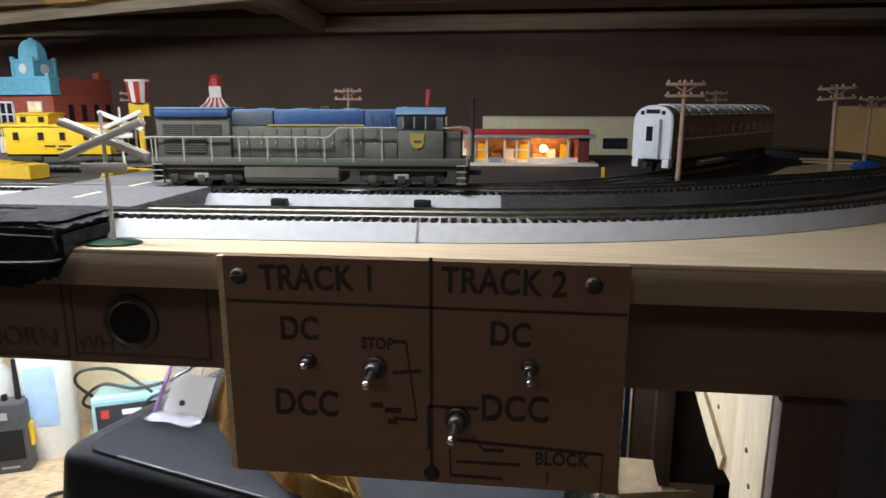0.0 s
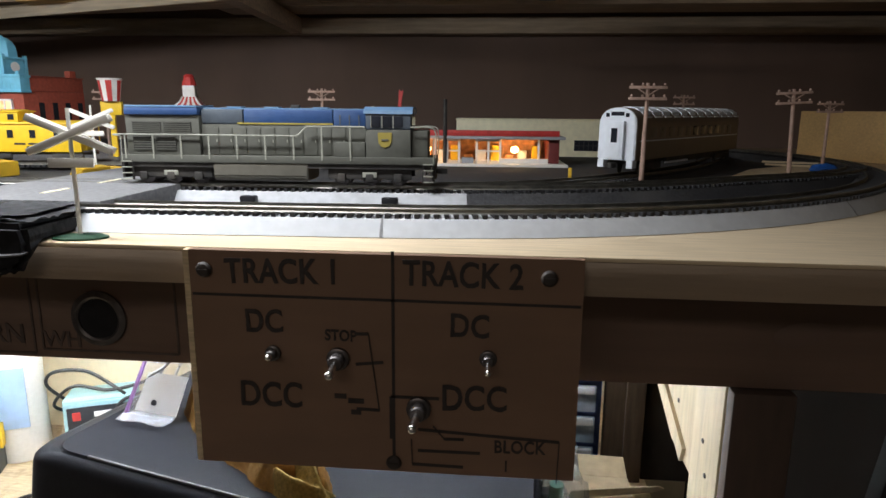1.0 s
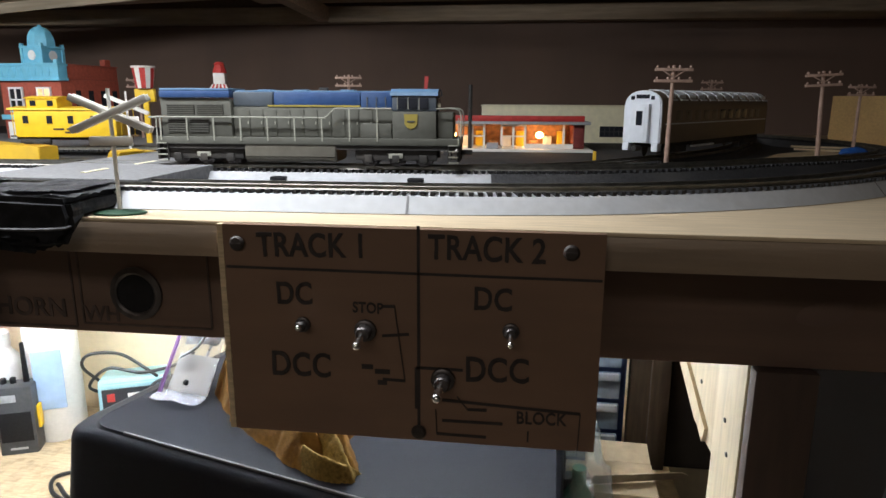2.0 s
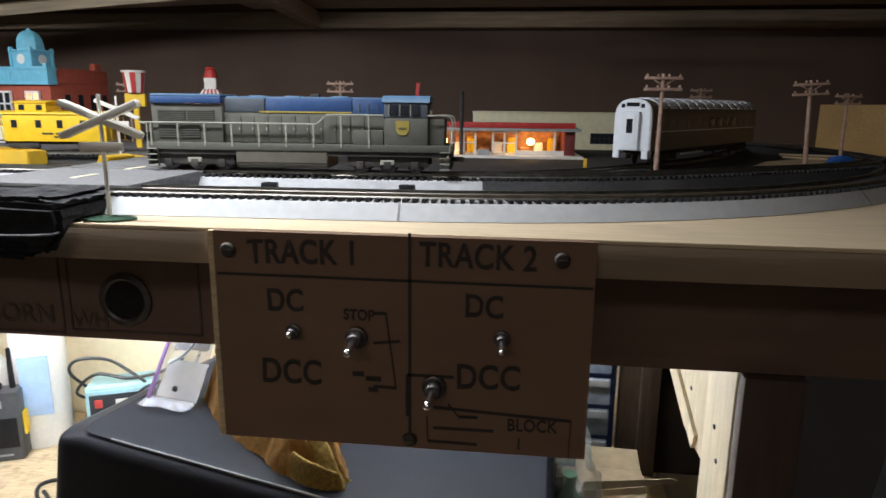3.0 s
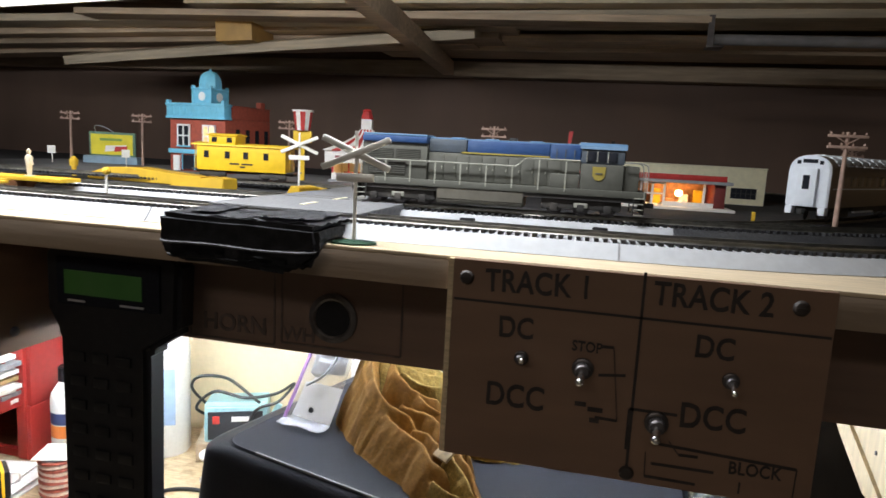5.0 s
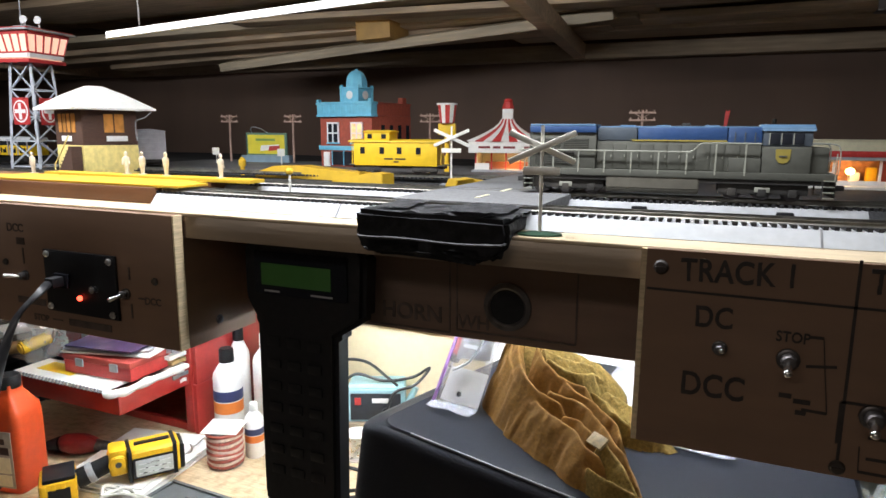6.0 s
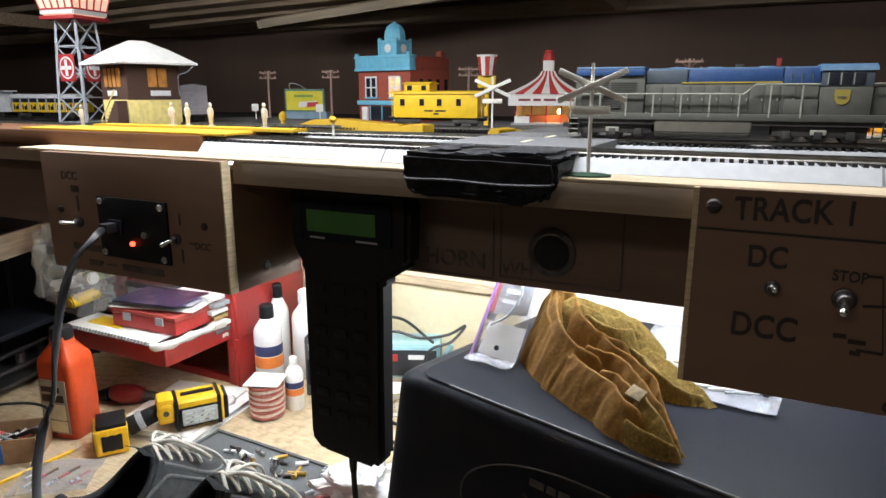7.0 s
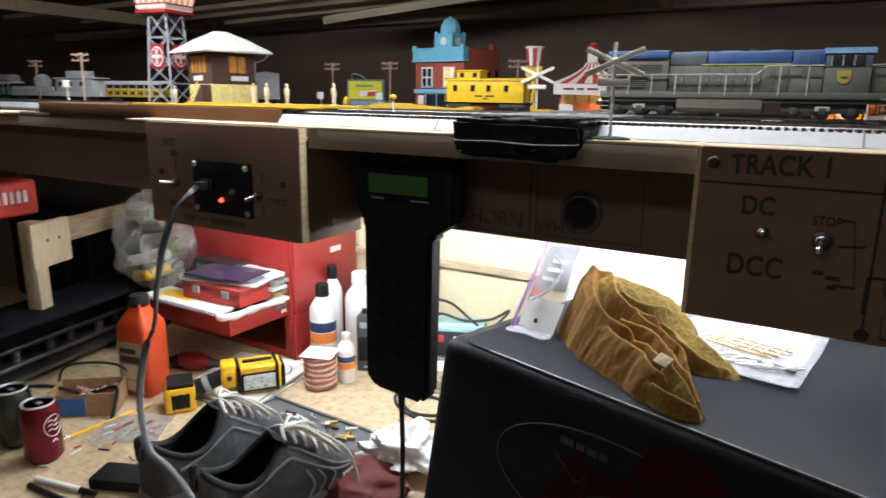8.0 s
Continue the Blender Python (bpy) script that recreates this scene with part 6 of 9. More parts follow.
def rounded(corners, radii, n=7):
    """A closed outline with each corner replaced by an arc-like curve."""
    out = []
    for i, (c, r) in enumerate(zip(corners, radii)):
        c = Vector(c)
        a, b = Vector(corners[i - 1]) - c, Vector(corners[(i + 1) % len(corners)]) - c
        p, q = c + a.normalized() * r, c + b.normalized() * r
        out += [p.lerp(c, u).lerp(c.lerp(q, u), u) for u in (j / n for j in range(n + 1))]
    return out


case_top = rounded([(-0.010, 0.0), (0.578, 0.0), (0.448, 0.535), (0.395, 0.455), (-0.010, 0.385)], (0.035, 0.010, 0.02, 0.02, 0.02))
case_side = rounded([(-0.052, -0.016), (0.588, -0.016), (0.460, 0.555), (0.392, 0.472), (-0.046, 0.40)], (0.050, 0.015, 0.03, 0.02, 0.03))
case_foot = rounded([(-0.072, -0.056), (0.602, -0.056), (0.472, 0.575), (0.390, 0.485), (-0.056, 0.415)], (0.060, 0.020, 0.03, 0.02, 0.03))
k = bmesh.new()
rings = [[k.verts.new((*p, 0.0)) for p in case_foot], [k.verts.new((*p, ch - 0.022)) for p in case_side]]
for a in (20, 42, 64, 82):
    f, h = 1 - math.cos(radians(a)), math.sin(radians(a))
    rings.append([k.verts.new((*p.lerp(q, f), ch - 0.022 + 0.019 * h)) for p, q in zip(case_side, case_top)])
rings.append([k.verts.new((*p, ch)) for p in case_top])
for lo, hi in zip(rings, rings[1:]):
    for i in range(len(lo)):
        k.faces.new((lo[i], lo[(i + 1) % len(lo)], hi[(i + 1) % len(lo)], hi[i]))
k.faces.new(rings[0])
k.faces.new(rings[-1])
part("body", k, BLACK_GLOSS, case, smooth=28)

# extra glossy strip laid along the case rim to make its highlight line
EDGE_SHINE = material("case_edge_shine", (0.02, 0.021, 0.024), 0.42, vary=0.3, scale=300, gloss=1.0)
part("edge_glint", tube([(0.050, 0.0008, ch - 0.0012), (0.32, 0.0006, ch - 0.0012), (0.560, 0.0006, ch - 0.0012)], 0.0020, 10), EDGE_SHINE, case, "glossy strip added for the top edge highlight")


# ---- overhead lumber store ----
structure("ledger", box(-2.6, 2.0, 1.272, WALL_Y - 0.0125, 1.752, 1.782, 0.003), OLD_BOARD, "brown ledger board along the wall")


def board(a, b, w, h, mat=OLD_BOARD, label="long stored board lying in the overhead lumber stack", turn=0.0):
    """A stored board from a to b, w deep (y) and h high, rolled by turn degrees."""
    a, b = Vector(a), Vector(b)
    L = (b - a).length
    k = box(0, L, -w / 2, w / 2, -h / 2, h / 2, 0.0015)
    ob = part("stored_board", k, mat)
    d = (b - a).normalized()
    q = d.to_track_quat("X", "Z").to_matrix().to_4x4()
    ob.matrix_world = Matrix.Translation(a) @ q @ pose(0, 0, 0, turn)
    return tagged(ob, label, "board", "stored boards")


random.seed(11)
PALE_BOARD = material("pale_stored_board", (0.70, 0.59, 0.43), 0.7, vary=0.2, scale=14, grain=(1, 12, 12), bump=0.001, stains=0.4, stain_scale=5, per_object=0.25)
GREY_PIPE = material("grey_conduit", (0.22, 0.21, 0.21), 0.5, vary=0.15, scale=60)
board((-2.3, 1.00, 1.792), (0.35, 1.00, 1.812), 0.09, 0.013, PALE_BOARD)
board((-1.060, 1.03, 1.740), (-0.28, 1.03, 1.796), 0.070, 0.016, PALE_BOARD, turn=14)
board((-1.9, 1.10, 1.762), (-0.25, 1.09, 1.796), 0.080, 0.012)
board((-2.0, 1.06, 1.772), (-0.22, 1.05, 1.806), 0.08, 0.012)
board((-1.5, 1.14, 1.758), (-0.30, 1.13, 1.793), 0.06, 0.012)
board((-0.75, 0.95, 1.823), (0.32, 0.95, 1.822), 0.06, 0.012, PALE_BOARD)
board((-0.95, 0.93, 1.803), (0.062, 0.95, 1.796), 0.05, 0.010)
board((-0.45, 1.12, 1.796), (0.55, 1.12, 1.800), 0.07, 0.012)
board((-0.50, 1.20, 1.792), (1.3, 1.20, 1.795), 0.10, 0.016)
for i in range(16):
    x0, x1 = random.uniform(-2.3, -0.9), random.uniform(-0.1, 1.4)
    y, z = random.uniform(0.74, 1.2), 1.828 + 0.012 * (i % 8)
    board((x0, y, z), (x1, y + random.uniform(-0.05, 0.05), z + random.uniform(-0.008, 0.014)), random.uniform(0.04, 0.11), random.uniform(0.010, 0.020), random.choice((OLD_BOARD, OLD_BOARD, PALE_BOARD)), turn=random.uniform(-8, 8))
pipe = tagged(part("conduit_pipe", rod((0.070, 0.95, 1.774), (0.40, 0.955, 1.772), 0.0075, sides=14), GREY_PIPE), "grey conduit pipe in the overhead stack", "pipe")
for x in (-0.356, 0.98, -1.72):
    br = thing("bracket_arm", "brown wooden bracket arm carrying the stored boards", "bracket", group="bracket arms")
    part("arm", bar((x - 0.030, 1.271, 1.767), (x + 0.034, 0.55, 1.762), 0.021, 0.027), OLD_BOARD, br)
hook = thing("wire_hanger", "dull metal hanger strap round the stored boards", "hanger", pose(0.062, 0.925, 1.762))
part("strap", box(-0.004, 0.004, 0, 0.002, 0, 0.040), DARK_STEEL, hook)
part("foot", box(-0.004, 0.018, 0, 0.030, -0.002, 0.0, 0.0004), DARK_STEEL, hook)
tape = tagged(part("tape_wrap", box(-0.033, 0.033, -0.050, 0.050, -0.022, 0.018, 0.002, m=pose(-0.690, 1.015, 1.788, 0, -3, 4)), material("masking_tape", (0.55, 0.33, 0.10), 0.55, vary=0.12, scale=50, bump=0.0006)), "tan tape wrapped round stored boards", "tape")

# ---- shop light ----
fixture = thing("shop_light", "white fluorescent shop light hung over the railway", "ceiling light", pose(-0.63, 0.316, 1.824, 14, 0, 0))
FIX_WHITE = material("fixture_white", (0.78, 0.79, 0.80), 0.4, vary=0.04, scale=60)
part("housing", prism([(-0.075, -0.020), (-0.050, 0.022), (0.050, 0.022), (0.075, -0.020), (0.071, -0.020), (0.048, 0.017), (-0.048, 0.017), (-0.071, -0.020)], 1.20, pose(0.60, 0, 0, 0, 0, 90)), FIX_WHITE, fixture)
for s in (-0.60, 0.595):
    part("end_cap", prism([(-0.075, -0.021), (-0.050, 0.023), (0.050, 0.023), (0.075, -0.021)], 0.005, pose(s + 0.005, 0, 0, 0, 0, 90)), FIX_WHITE, fixture)
for x in (-0.40, 0.40):
    part("hanger_chain", rod((x, 0, 0.0225), (x, 0.14, 0.545), 0.003, sides=8), STEEL, fixture, "thin hanging chain")
trim_rail = thing("white_trim_rail", "thin white painted rail hung below the shop light", "rail")
part("rail", prism([(-0.664, 1.694), (-0.22, 1.714), (-0.22, 1.7205), (-0.664, 1.7005)], 0.0025, pose(0, 0.400, 0), 0.0004), FIX_WHITE, trim_rail)
for x in (-0.62, -0.28):
    part("hanger_wire", rod((x, 0.4013, 1.6975 + 0.045 * (x + 0.664)), (x, 0.4013, 1.803), 0.0008, sides=6), STEEL, trim_rail, "thin hanger wire")

# ---- on the black case ----
LOGO = material("faded_logo_red", (0.030, 0.0035, 0.006), 0.6, vary=0.3, scale=60, gloss=0.05)
LOGO_GREY = material("faded_logo_grey", (0.024, 0.024, 0.029), 0.5, vary=0.4, scale=60)
lm = Matrix.Translation((0.278, -0.0300, 0.215)) @ pose(0, 0, 0, 82.7, 0, 0)
emb = part("emblem", tube([lm @ Vector((0.180 * math.cos(a * math.pi / 16), 0.076 * math.sin(a * math.pi / 16), 0.0004)) for a in range(33)], 0.0012, 6, steps=2), LOGO_GREY, case, "faded oval emblem ring")
part("emblem_patch", lathe([(0.050, 0), (0.050, 0.0008), (0, 0.0009)], 28, m=lm @ Matrix.Translation((0.085, 0.056, 0.0012)) @ Matrix.Diagonal((1.1, 0.9, 1, 1))), LOGO, emb, "faded red emblem disc")
part("emblem_patch", prism([(-0.110, -0.050), (-0.050, 0.042), (-0.020, 0.024), (0.024, 0.044), (0.050, -0.050)], 0.0006, lm @ pose(0, 0, 0.0010, -90, 0, 0)), LOGO, emb, "faded red emblem field")
for bx, bw in ((-0.078, 0.020), (-0.054, 0.012), (-0.038, 0.014), (-0.020, 0.012)):
    part("emblem_bar", box(bx, bx + bw, 0.048, 0.057, 0.0006, 0.0016, 0.0002, m=lm), LOGO_GREY, emb)
for a, b in (((-0.085, 0.034), (-0.046, 0.006)), ((-0.046, 0.006), (-0.034, 0.018)), ((-0.034, 0.018), (-0.038, -0.012)), ((-0.038, -0.012), (0.0, 0.010)), ((0.0, 0.010), (0.040, -0.022)), ((-0.10, -0.02), (-0.075, -0.05))):
    part("emblem_bar", bar(lm @ Vector((*a, 0.0014)), lm @ Vector((*b, 0.0014)), 0.003, 0.0010), LOGO_GREY, emb)

SUEDE_PALE = material("rough_pale_suede", (0.135, 0.088, 0.026), 0.95, gloss=0.05, vary=0.35, scale=260, bump=0.0012, stains=0.5, stain_colour=(0.085, 0.058, 0.016), stain_scale=40)
SUEDE = material("tan_suede", (0.130, 0.064, 0.015), 0.9, gloss=0.08, vary=0.2, scale=200, bump=0.0008, stains=0.6, stain_colour=(0.085, 0.040, 0.012), stain_scale=24)
CASE_TOP = 1.2152
TAG_CLOTH = material("worn_label_cloth", (0.24, 0.18, 0.10), 0.8, vary=0.4, scale=150, bump=0.0004)


glove = thing("leather_work_gloves", "crumpled tan suede work gloves draped on the black case", "gloves")


def draped(name, folds, mat, label, rough, seed, step=0.0013):
    """Limp leather lying on the case: its height is the tallest of its folds, each a crest (x, y, height) that falls off by its own slope to either side."""
    ways = []
    for crest, fall_left, fall_right in folds:
        way = np.array([tuple(p) for p in smooth_path(crest, 5)])
        ways.append((way[:-1], way[1:], fall_left, fall_right))
    pts = np.vstack([w[0] for w in ways])
    x0, y0 = pts[:, :2].min(axis=0) - 0.05
    x1, y1 = pts[:, :2].max(axis=0) + 0.05
    nx, ny = int((x1 - x0) / step), int((y1 - y0) / step)
    grid = []
    for j in range(ny):
        for i in range(nx):
            p = Vector((x0 + i * step, y0 + j * step, seed))
            grid.append((p.x + 0.0050 * noise.noise(p * 32) + 0.0016 * noise.noise(p * 95), p.y + 0.0050 * noise.noise(p * 32 + Vector((9, 5, 0))) + 0.0016 * noise.noise(p * 95 + Vector((4, 8, 0)))))
    g = np.array(grid)
    z = np.full(len(g), -1.0)
    for a, b, fall_left, fall_right in ways:
        best, high = np.full(len(g), 9.0), np.full(len(g), -1.0)
        for p, q in zip(a, b):
            d = (q - p)[:2]
            u = np.clip(((g - p[:2]) @ d) / (d @ d), 0, 1)
            off = g - p[:2] - u[:, None] * d
            r = np.hypot(off[:, 0], off[:, 1])
            left = d[0] * off[:, 1] - d[1] * off[:, 0] > 0
            round_r = np.sqrt(r * r + 0.0016 ** 2) - 0.0016
            h = p[2] + u * (q[2] - p[2]) - np.where(left, fall_left, fall_right) * round_r * (1 + 14 * r)
            closer = r < best
            best, high = np.where(closer, r, best), np.where(closer, h, high)
        z = np.maximum(z, high)
    k = bmesh.new()
    z = z.reshape(ny, nx)
    z = (z + 0.5 * (np.roll(z, 1, 0) + np.roll(z, -1, 0) + np.roll(z, 1, 1) + np.roll(z, -1, 1))) / 3
    verts = {}

    def at(i, j):
        if (i, j) not in verts:
            p = Vector((x0 + i * step, y0 + j * step, 0))
            h = z[j, i] + 0.0018 * noise.noise(p * 70 + Vector((0, 0, seed))) + rough * noise.noise(p * 260)
            verts[i, j] = k.verts.new((p.x, p.y, CASE_TOP + max(0.0003, h)))
        return verts[i, j]
    for j in range(1, ny - 2):
        for i in range(1, nx - 2):
            if max(z[j, i], z[j + 1, i], z[j, i + 1], z[j + 1, i + 1]) > 0.0012:
                k.faces.new((at(i, j), at(i + 1, j), at(i + 1, j + 1), at(i, j + 1)))
    return part(name, k, mat, glove, label, smooth=180)


draped("glove_body", (
    (((-0.376, 0.806, 0.070), (-0.364, 0.772, 0.056), (-0.320, 0.734, 0.048), (-0.268, 0.688, 0.036), (-0.238, 0.648, 0.028), (-0.224, 0.610, 0.022), (-0.202, 0.594, 0.018), (-0.180, 0.584, 0.012)), 0.55, 3.4),
    (((-0.374, 0.806, 0.096), (-0.364, 0.800, 0.110), (-0.352, 0.808, 0.102), (-0.338, 0.814, 0.100)), 3.5, 2.2),
    (((-0.368, 0.804, 0.104), (-0.362, 0.770, 0.082), (-0.336, 0.722, 0.060), (-0.306, 0.694, 0.047)), 1.9, 2.8),
    (((-0.360, 0.800, 0.104), (-0.341, 0.754, 0.085), (-0.314, 0.714, 0.068), (-0.276, 0.702, 0.054)), 2.8, 1.3),
    (((-0.338, 0.814, 0.100), (-0.317, 0.774, 0.088), (-0.286, 0.748, 0.072), (-0.250, 0.748, 0.062)), 2.0, 2.2),
    (((-0.278, 0.744, 0.066), (-0.236, 0.722, 0.055), (-0.206, 0.692, 0.044), (-0.192, 0.672, 0.036)), 2.8, 1.7),
    (((-0.288, 0.718, 0.060), (-0.240, 0.702, 0.055), (-0.213, 0.670, 0.046), (-0.184, 0.632, 0.035), (-0.164, 0.598, 0.020)), 2.4, 1.9),
    (((-0.304, 0.700, 0.052), (-0.268, 0.668, 0.048), (-0.246, 0.652, 0.046), (-0.226, 0.626, 0.040), (-0.206, 0.620, 0.034)), 2.2, 1.2),
    (((-0.262, 0.684, 0.045), (-0.240, 0.676, 0.044), (-0.226, 0.660, 0.040)), 1.6, 1.6),
    (((-0.384, 0.796, 0.048), (-0.366, 0.772, 0.034), (-0.328, 0.736, 0.022), (-0.302, 0.716, 0.012)), 1.0, 2.8),
    (((-0.302, 0.716, 0.034), (-0.272, 0.680, 0.022), (-0.248, 0.650, 0.012)), 1.2, 2.8),
), SUEDE, "creased suede glove lying over the edge", 0.0003, 3.0)
draped("finger_section", (
    (((-0.268, 0.818, 0.056), (-0.196, 0.768, 0.036), (-0.146, 0.744, 0.015)), 3.2, 0.7),
    (((-0.258, 0.780, 0.052), (-0.206, 0.738, 0.033), (-0.170, 0.728, 0.018), (-0.150, 0.734, 0.012)), 0.7, 3.0),
), SUEDE_PALE, "flattened suede finger section", 0.0006, 7.0)
draped("cuff_flap", (
    (((-0.334, 0.806, 0.096), (-0.278, 0.808, 0.086), (-0.246, 0.812, 0.074)), 4.5, 0.7),
    (((-0.304, 0.768, 0.084), (-0.268, 0.762, 0.074), (-0.246, 0.782, 0.070)), 0.7, 3.0),
    (((-0.316, 0.786, 0.092), (-0.284, 0.784, 0.083), (-0.250, 0.798, 0.075)), 1.3, 1.3),
), SUEDE_PALE, "rough pale cuff flap", 0.0008, 5.0)
draped("lapped_panel", (
    (((-0.206, 0.646, 0.043), (-0.190, 0.622, 0.036), (-0.174, 0.600, 0.025), (-0.164, 0.590, 0.016)), 2.4, 1.4),
    (((-0.216, 0.604, 0.026), (-0.194, 0.590, 0.024), (-0.176, 0.586, 0.019), (-0.164, 0.590, 0.014)), 0.9, 3.0),
), SUEDE_PALE, "rough edged lapped panel", 0.0008, 9.0)
part("sewn_label", box(-0.011, 0.011, -0.008, 0.008, -0.003, 0.0006, 0.0005, m=pose(-0.214, 0.638, CASE_TOP + 0.0435, 34, 4, -34)), TAG_CLOTH, glove, "worn pale sewn label")

POLY = material("clear_polybag", (0.50, 0.50, 0.56), 0.10, vary=0.10, scale=60, bump=0.004, bump_scale=70, alpha=0.28)
PRINT = material("faint_print", (0.19, 0.19, 0.205), 0.6, vary=0.4, scale=90, stains=0.5, stain_colour=(0.09, 0.09, 0.10), stain_scale=30)
BALSA = material("balsa_parts", (0.42, 0.30, 0.13), 0.7, vary=0.25, scale=90)
CARD = material("white_card", (0.78, 0.77, 0.75), 0.6, vary=0.04, scale=80)
PURPLE = material("purple_zip", (0.30, 0.15, 0.42), 0.4, vary=0.1, scale=80)


def wavy_sheet(w, h, amp, seed, n=16, thick=0.0008):
    k = bmesh.new()
    top = [[k.verts.new((w * i / n, h * j / n, amp * noise.noise(Vector((i / n * 3, j / n * 3, seed))) + amp)) for i in range(n + 1)] for j in range(n + 1)]
    bot = [[k.verts.new(v.co - Vector((0, 0, thick))) for v in r] for r in top]
    for j in range(n):
        for i in range(n):
            k.faces.new((top[j][i], top[j][i + 1], top[j + 1][i + 1], top[j + 1][i]))
            k.faces.new((bot[j][i], bot[j + 1][i], bot[j + 1][i + 1], bot[j][i + 1]))
    for i in range(n):
        k.faces.new((top[0][i], bot[0][i], bot[0][i + 1], top[0][i + 1]))
        k.faces.new((top[n][i + 1], bot[n][i + 1], bot[n][i], top[n][i]))
        k.faces.new((top[i + 1][0], bot[i + 1][0], bot[i][0], top[i][0]))
        k.faces.new((top[i][n], bot[i][n], bot[i + 1][n], top[i + 1][n]))
    return k


zip_bag = thing("zip_bag", "clear zip bag with purple seal leaning on the case", "plastic bag", pose(-0.467, 0.750, CASE_TOP + 0.001, 54, 0, -12) @ Matrix.Diagonal((0.80, 1, 1, 1)))
part("bag", wavy_sheet(0.092, 0.165, 0.006, 1.1), POLY, zip_bag)
part("card", wavy_sheet(0.080, 0.052, 0.003, 3.0, 6), CARD, zip_bag, "white card inside", m=pose(0.006, 0.006, -0.004))
part("print", wavy_sheet(0.070, 0.080, 0.003, 4.4, 6), PRINT, zip_bag, "grey printed slip", m=pose(0.010, 0.070, -0.003, 0, 0, 6))
for i in range(3):
    part("print_bar", box(0.022 + 0.004 * i, 0.060, 0.088 + 0.016 * i, 0.094 + 0.016 * i, 0.0062, 0.0068), WHITE, zip_bag)
part("bottom_panel", wavy_sheet(0.092, 0.026, 0.003, 8.8, 6), POLY, zip_bag, m=pose(0, 0.002, 0.0, -54, 0, 0) @ pose(0, -0.026, 0.001))
part("seal", box(-0.003, 0.003, 0.0, 0.165, 0.006, 0.009, 0.001), PURPLE, zip_bag, "purple seal strip")
part("small_piece", tube([(0.020, 0.05, 0.010), (0.05, 0.07, 0.012), (0.060, 0.11, 0.011), (0.035, 0.13, 0.012)], 0.0022, 6), GREY, zip_bag, "bent grey part")
part("bolt", lathe([(0.004, 0), (0.004, 0.004), (0, 0.005)], 6, m=pose(0.05, 0.018, 0.010)), BLACK, zip_bag)
flat_bag = thing("parts_bag", "flat clear parts bag with papers lying on the case", "plastic bag", pose(-0.275, 0.755, CASE_TOP + 0.0005, 0, 0, -8))
part("bag", wavy_sheet(0.212, 0.275, 0.007, 2.2, 24), POLY, flat_bag)
part("paper", wavy_sheet(0.190, 0.255, 0.003, 5.0, 8), PRINT, flat_bag, "grey printed paper", m=pose(0.010, 0.010, -0.001))
part("paper", wavy_sheet(0.09, 0.13, 0.002, 6.0, 8), CARD, flat_bag, "white paper slip", m=pose(0.085, 0.105, 0.0045, 0, 0, -5))
for i in range(4):
    part("small_piece", bar((0.070 + 0.006 * i, 0.085 + 0.014 * i, 0.0125), (0.165 + 0.006 * i, 0.070 + 0.014 * i, 0.0125), 0.0022, 0.0022), BALSA, flat_bag, "thin balsa strip")
for i in range(6):
    part("small_piece", bar((0.080 + 0.017 * i, 0.080, 0.0140), (0.092 + 0.017 * i, 0.128, 0.0140), 0.002, 0.002), BALSA, flat_bag, "thin balsa strip")
for i in range(3):
    part("small_piece", tube([(0.11 + 0.02 * i, 0.022, 0.0115), (0.135 + 0.02 * i, 0.030, 0.014), (0.150 + 0.02 * i, 0.046, 0.012), (0.120 + 0.02 * i, 0.052, 0.014), (0.10 + 0.02 * i, 0.036, 0.012)], 0.0022, 6), (WHITE, WHITE, GREY)[i], flat_bag, "bent white plastic piece")
part("small_piece", lathe([(0.006, 0), (0.006, 0.003), (0, 0.003)], 6, m=pose(0.195, 0.040, 0.012)), DARK_STEEL, flat_bag, "small dark nut")
for i in range(3):
    part("small_piece", rod((0.180 + 0.008 * i, 0.034 + 0.010 * i, 0.0125), (0.200 + 0.004 * i, 0.046 + 0.006 * i, 0.0130), 0.0016, sides=6), DARK_STEEL, flat_bag, "small metal part")
white_board = thing("white_foam_board", "blank white foam board leaning behind the black case", "board", pose(-0.56, 1.215, BENCH, -4, 0, 0))
part("sheet", box(0, 0.45, 0, 0.006, 0.001, 0.485, 0.0008), CARD, white_board)
strip = tagged(part("black_strip", box(0, 0.07, 0, 0.010, 0, 0.004, 0.0008, m=pose(-0.452, 1.045, CASE_TOP, 0, 0, -8)), BLACK), "short black plastic strip on the case", "strip")

# ---- red tool chest ----
CHEST = material("red_chest_paint", (0.34, 0.028, 0.024), 0.35, vary=0.08, scale=90, stains=0.2, stain_colour=(0.25, 0.015, 0.015), stain_scale=14, coat=0.3)
chest = thing("red_tool_chest", "red metal tool chest with a drawer pulled open", "tool chest", pose(-1.225, 1.045, BENCH))
part("body", box(-0.56, 0, 0.004, 0.262, 0.125, 0.36, 0.003), CHEST, chest)
part("side_panel", box(-0.012, 0, 0.0, 0.262, 0.0, 0.125, 0.002), CHEST, chest)
part("side_panel", box(-0.56, -0.548, 0.0, 0.262, 0.0, 0.125, 0.002), CHEST, chest)
part("back_panel", box(-0.548, -0.012, 0.24, 0.262, 0.0, 0.125, 0.002), CHEST, chest)
part("bottom_rail", box(-0.548, -0.012, 0.006, 0.020, 0.0, 0.018, 0.002), CHEST, chest)
part("trim", box(-0.034, -0.010, -0.004, 0.004, 0.004, 0.355, 0.002), CHEST, chest)
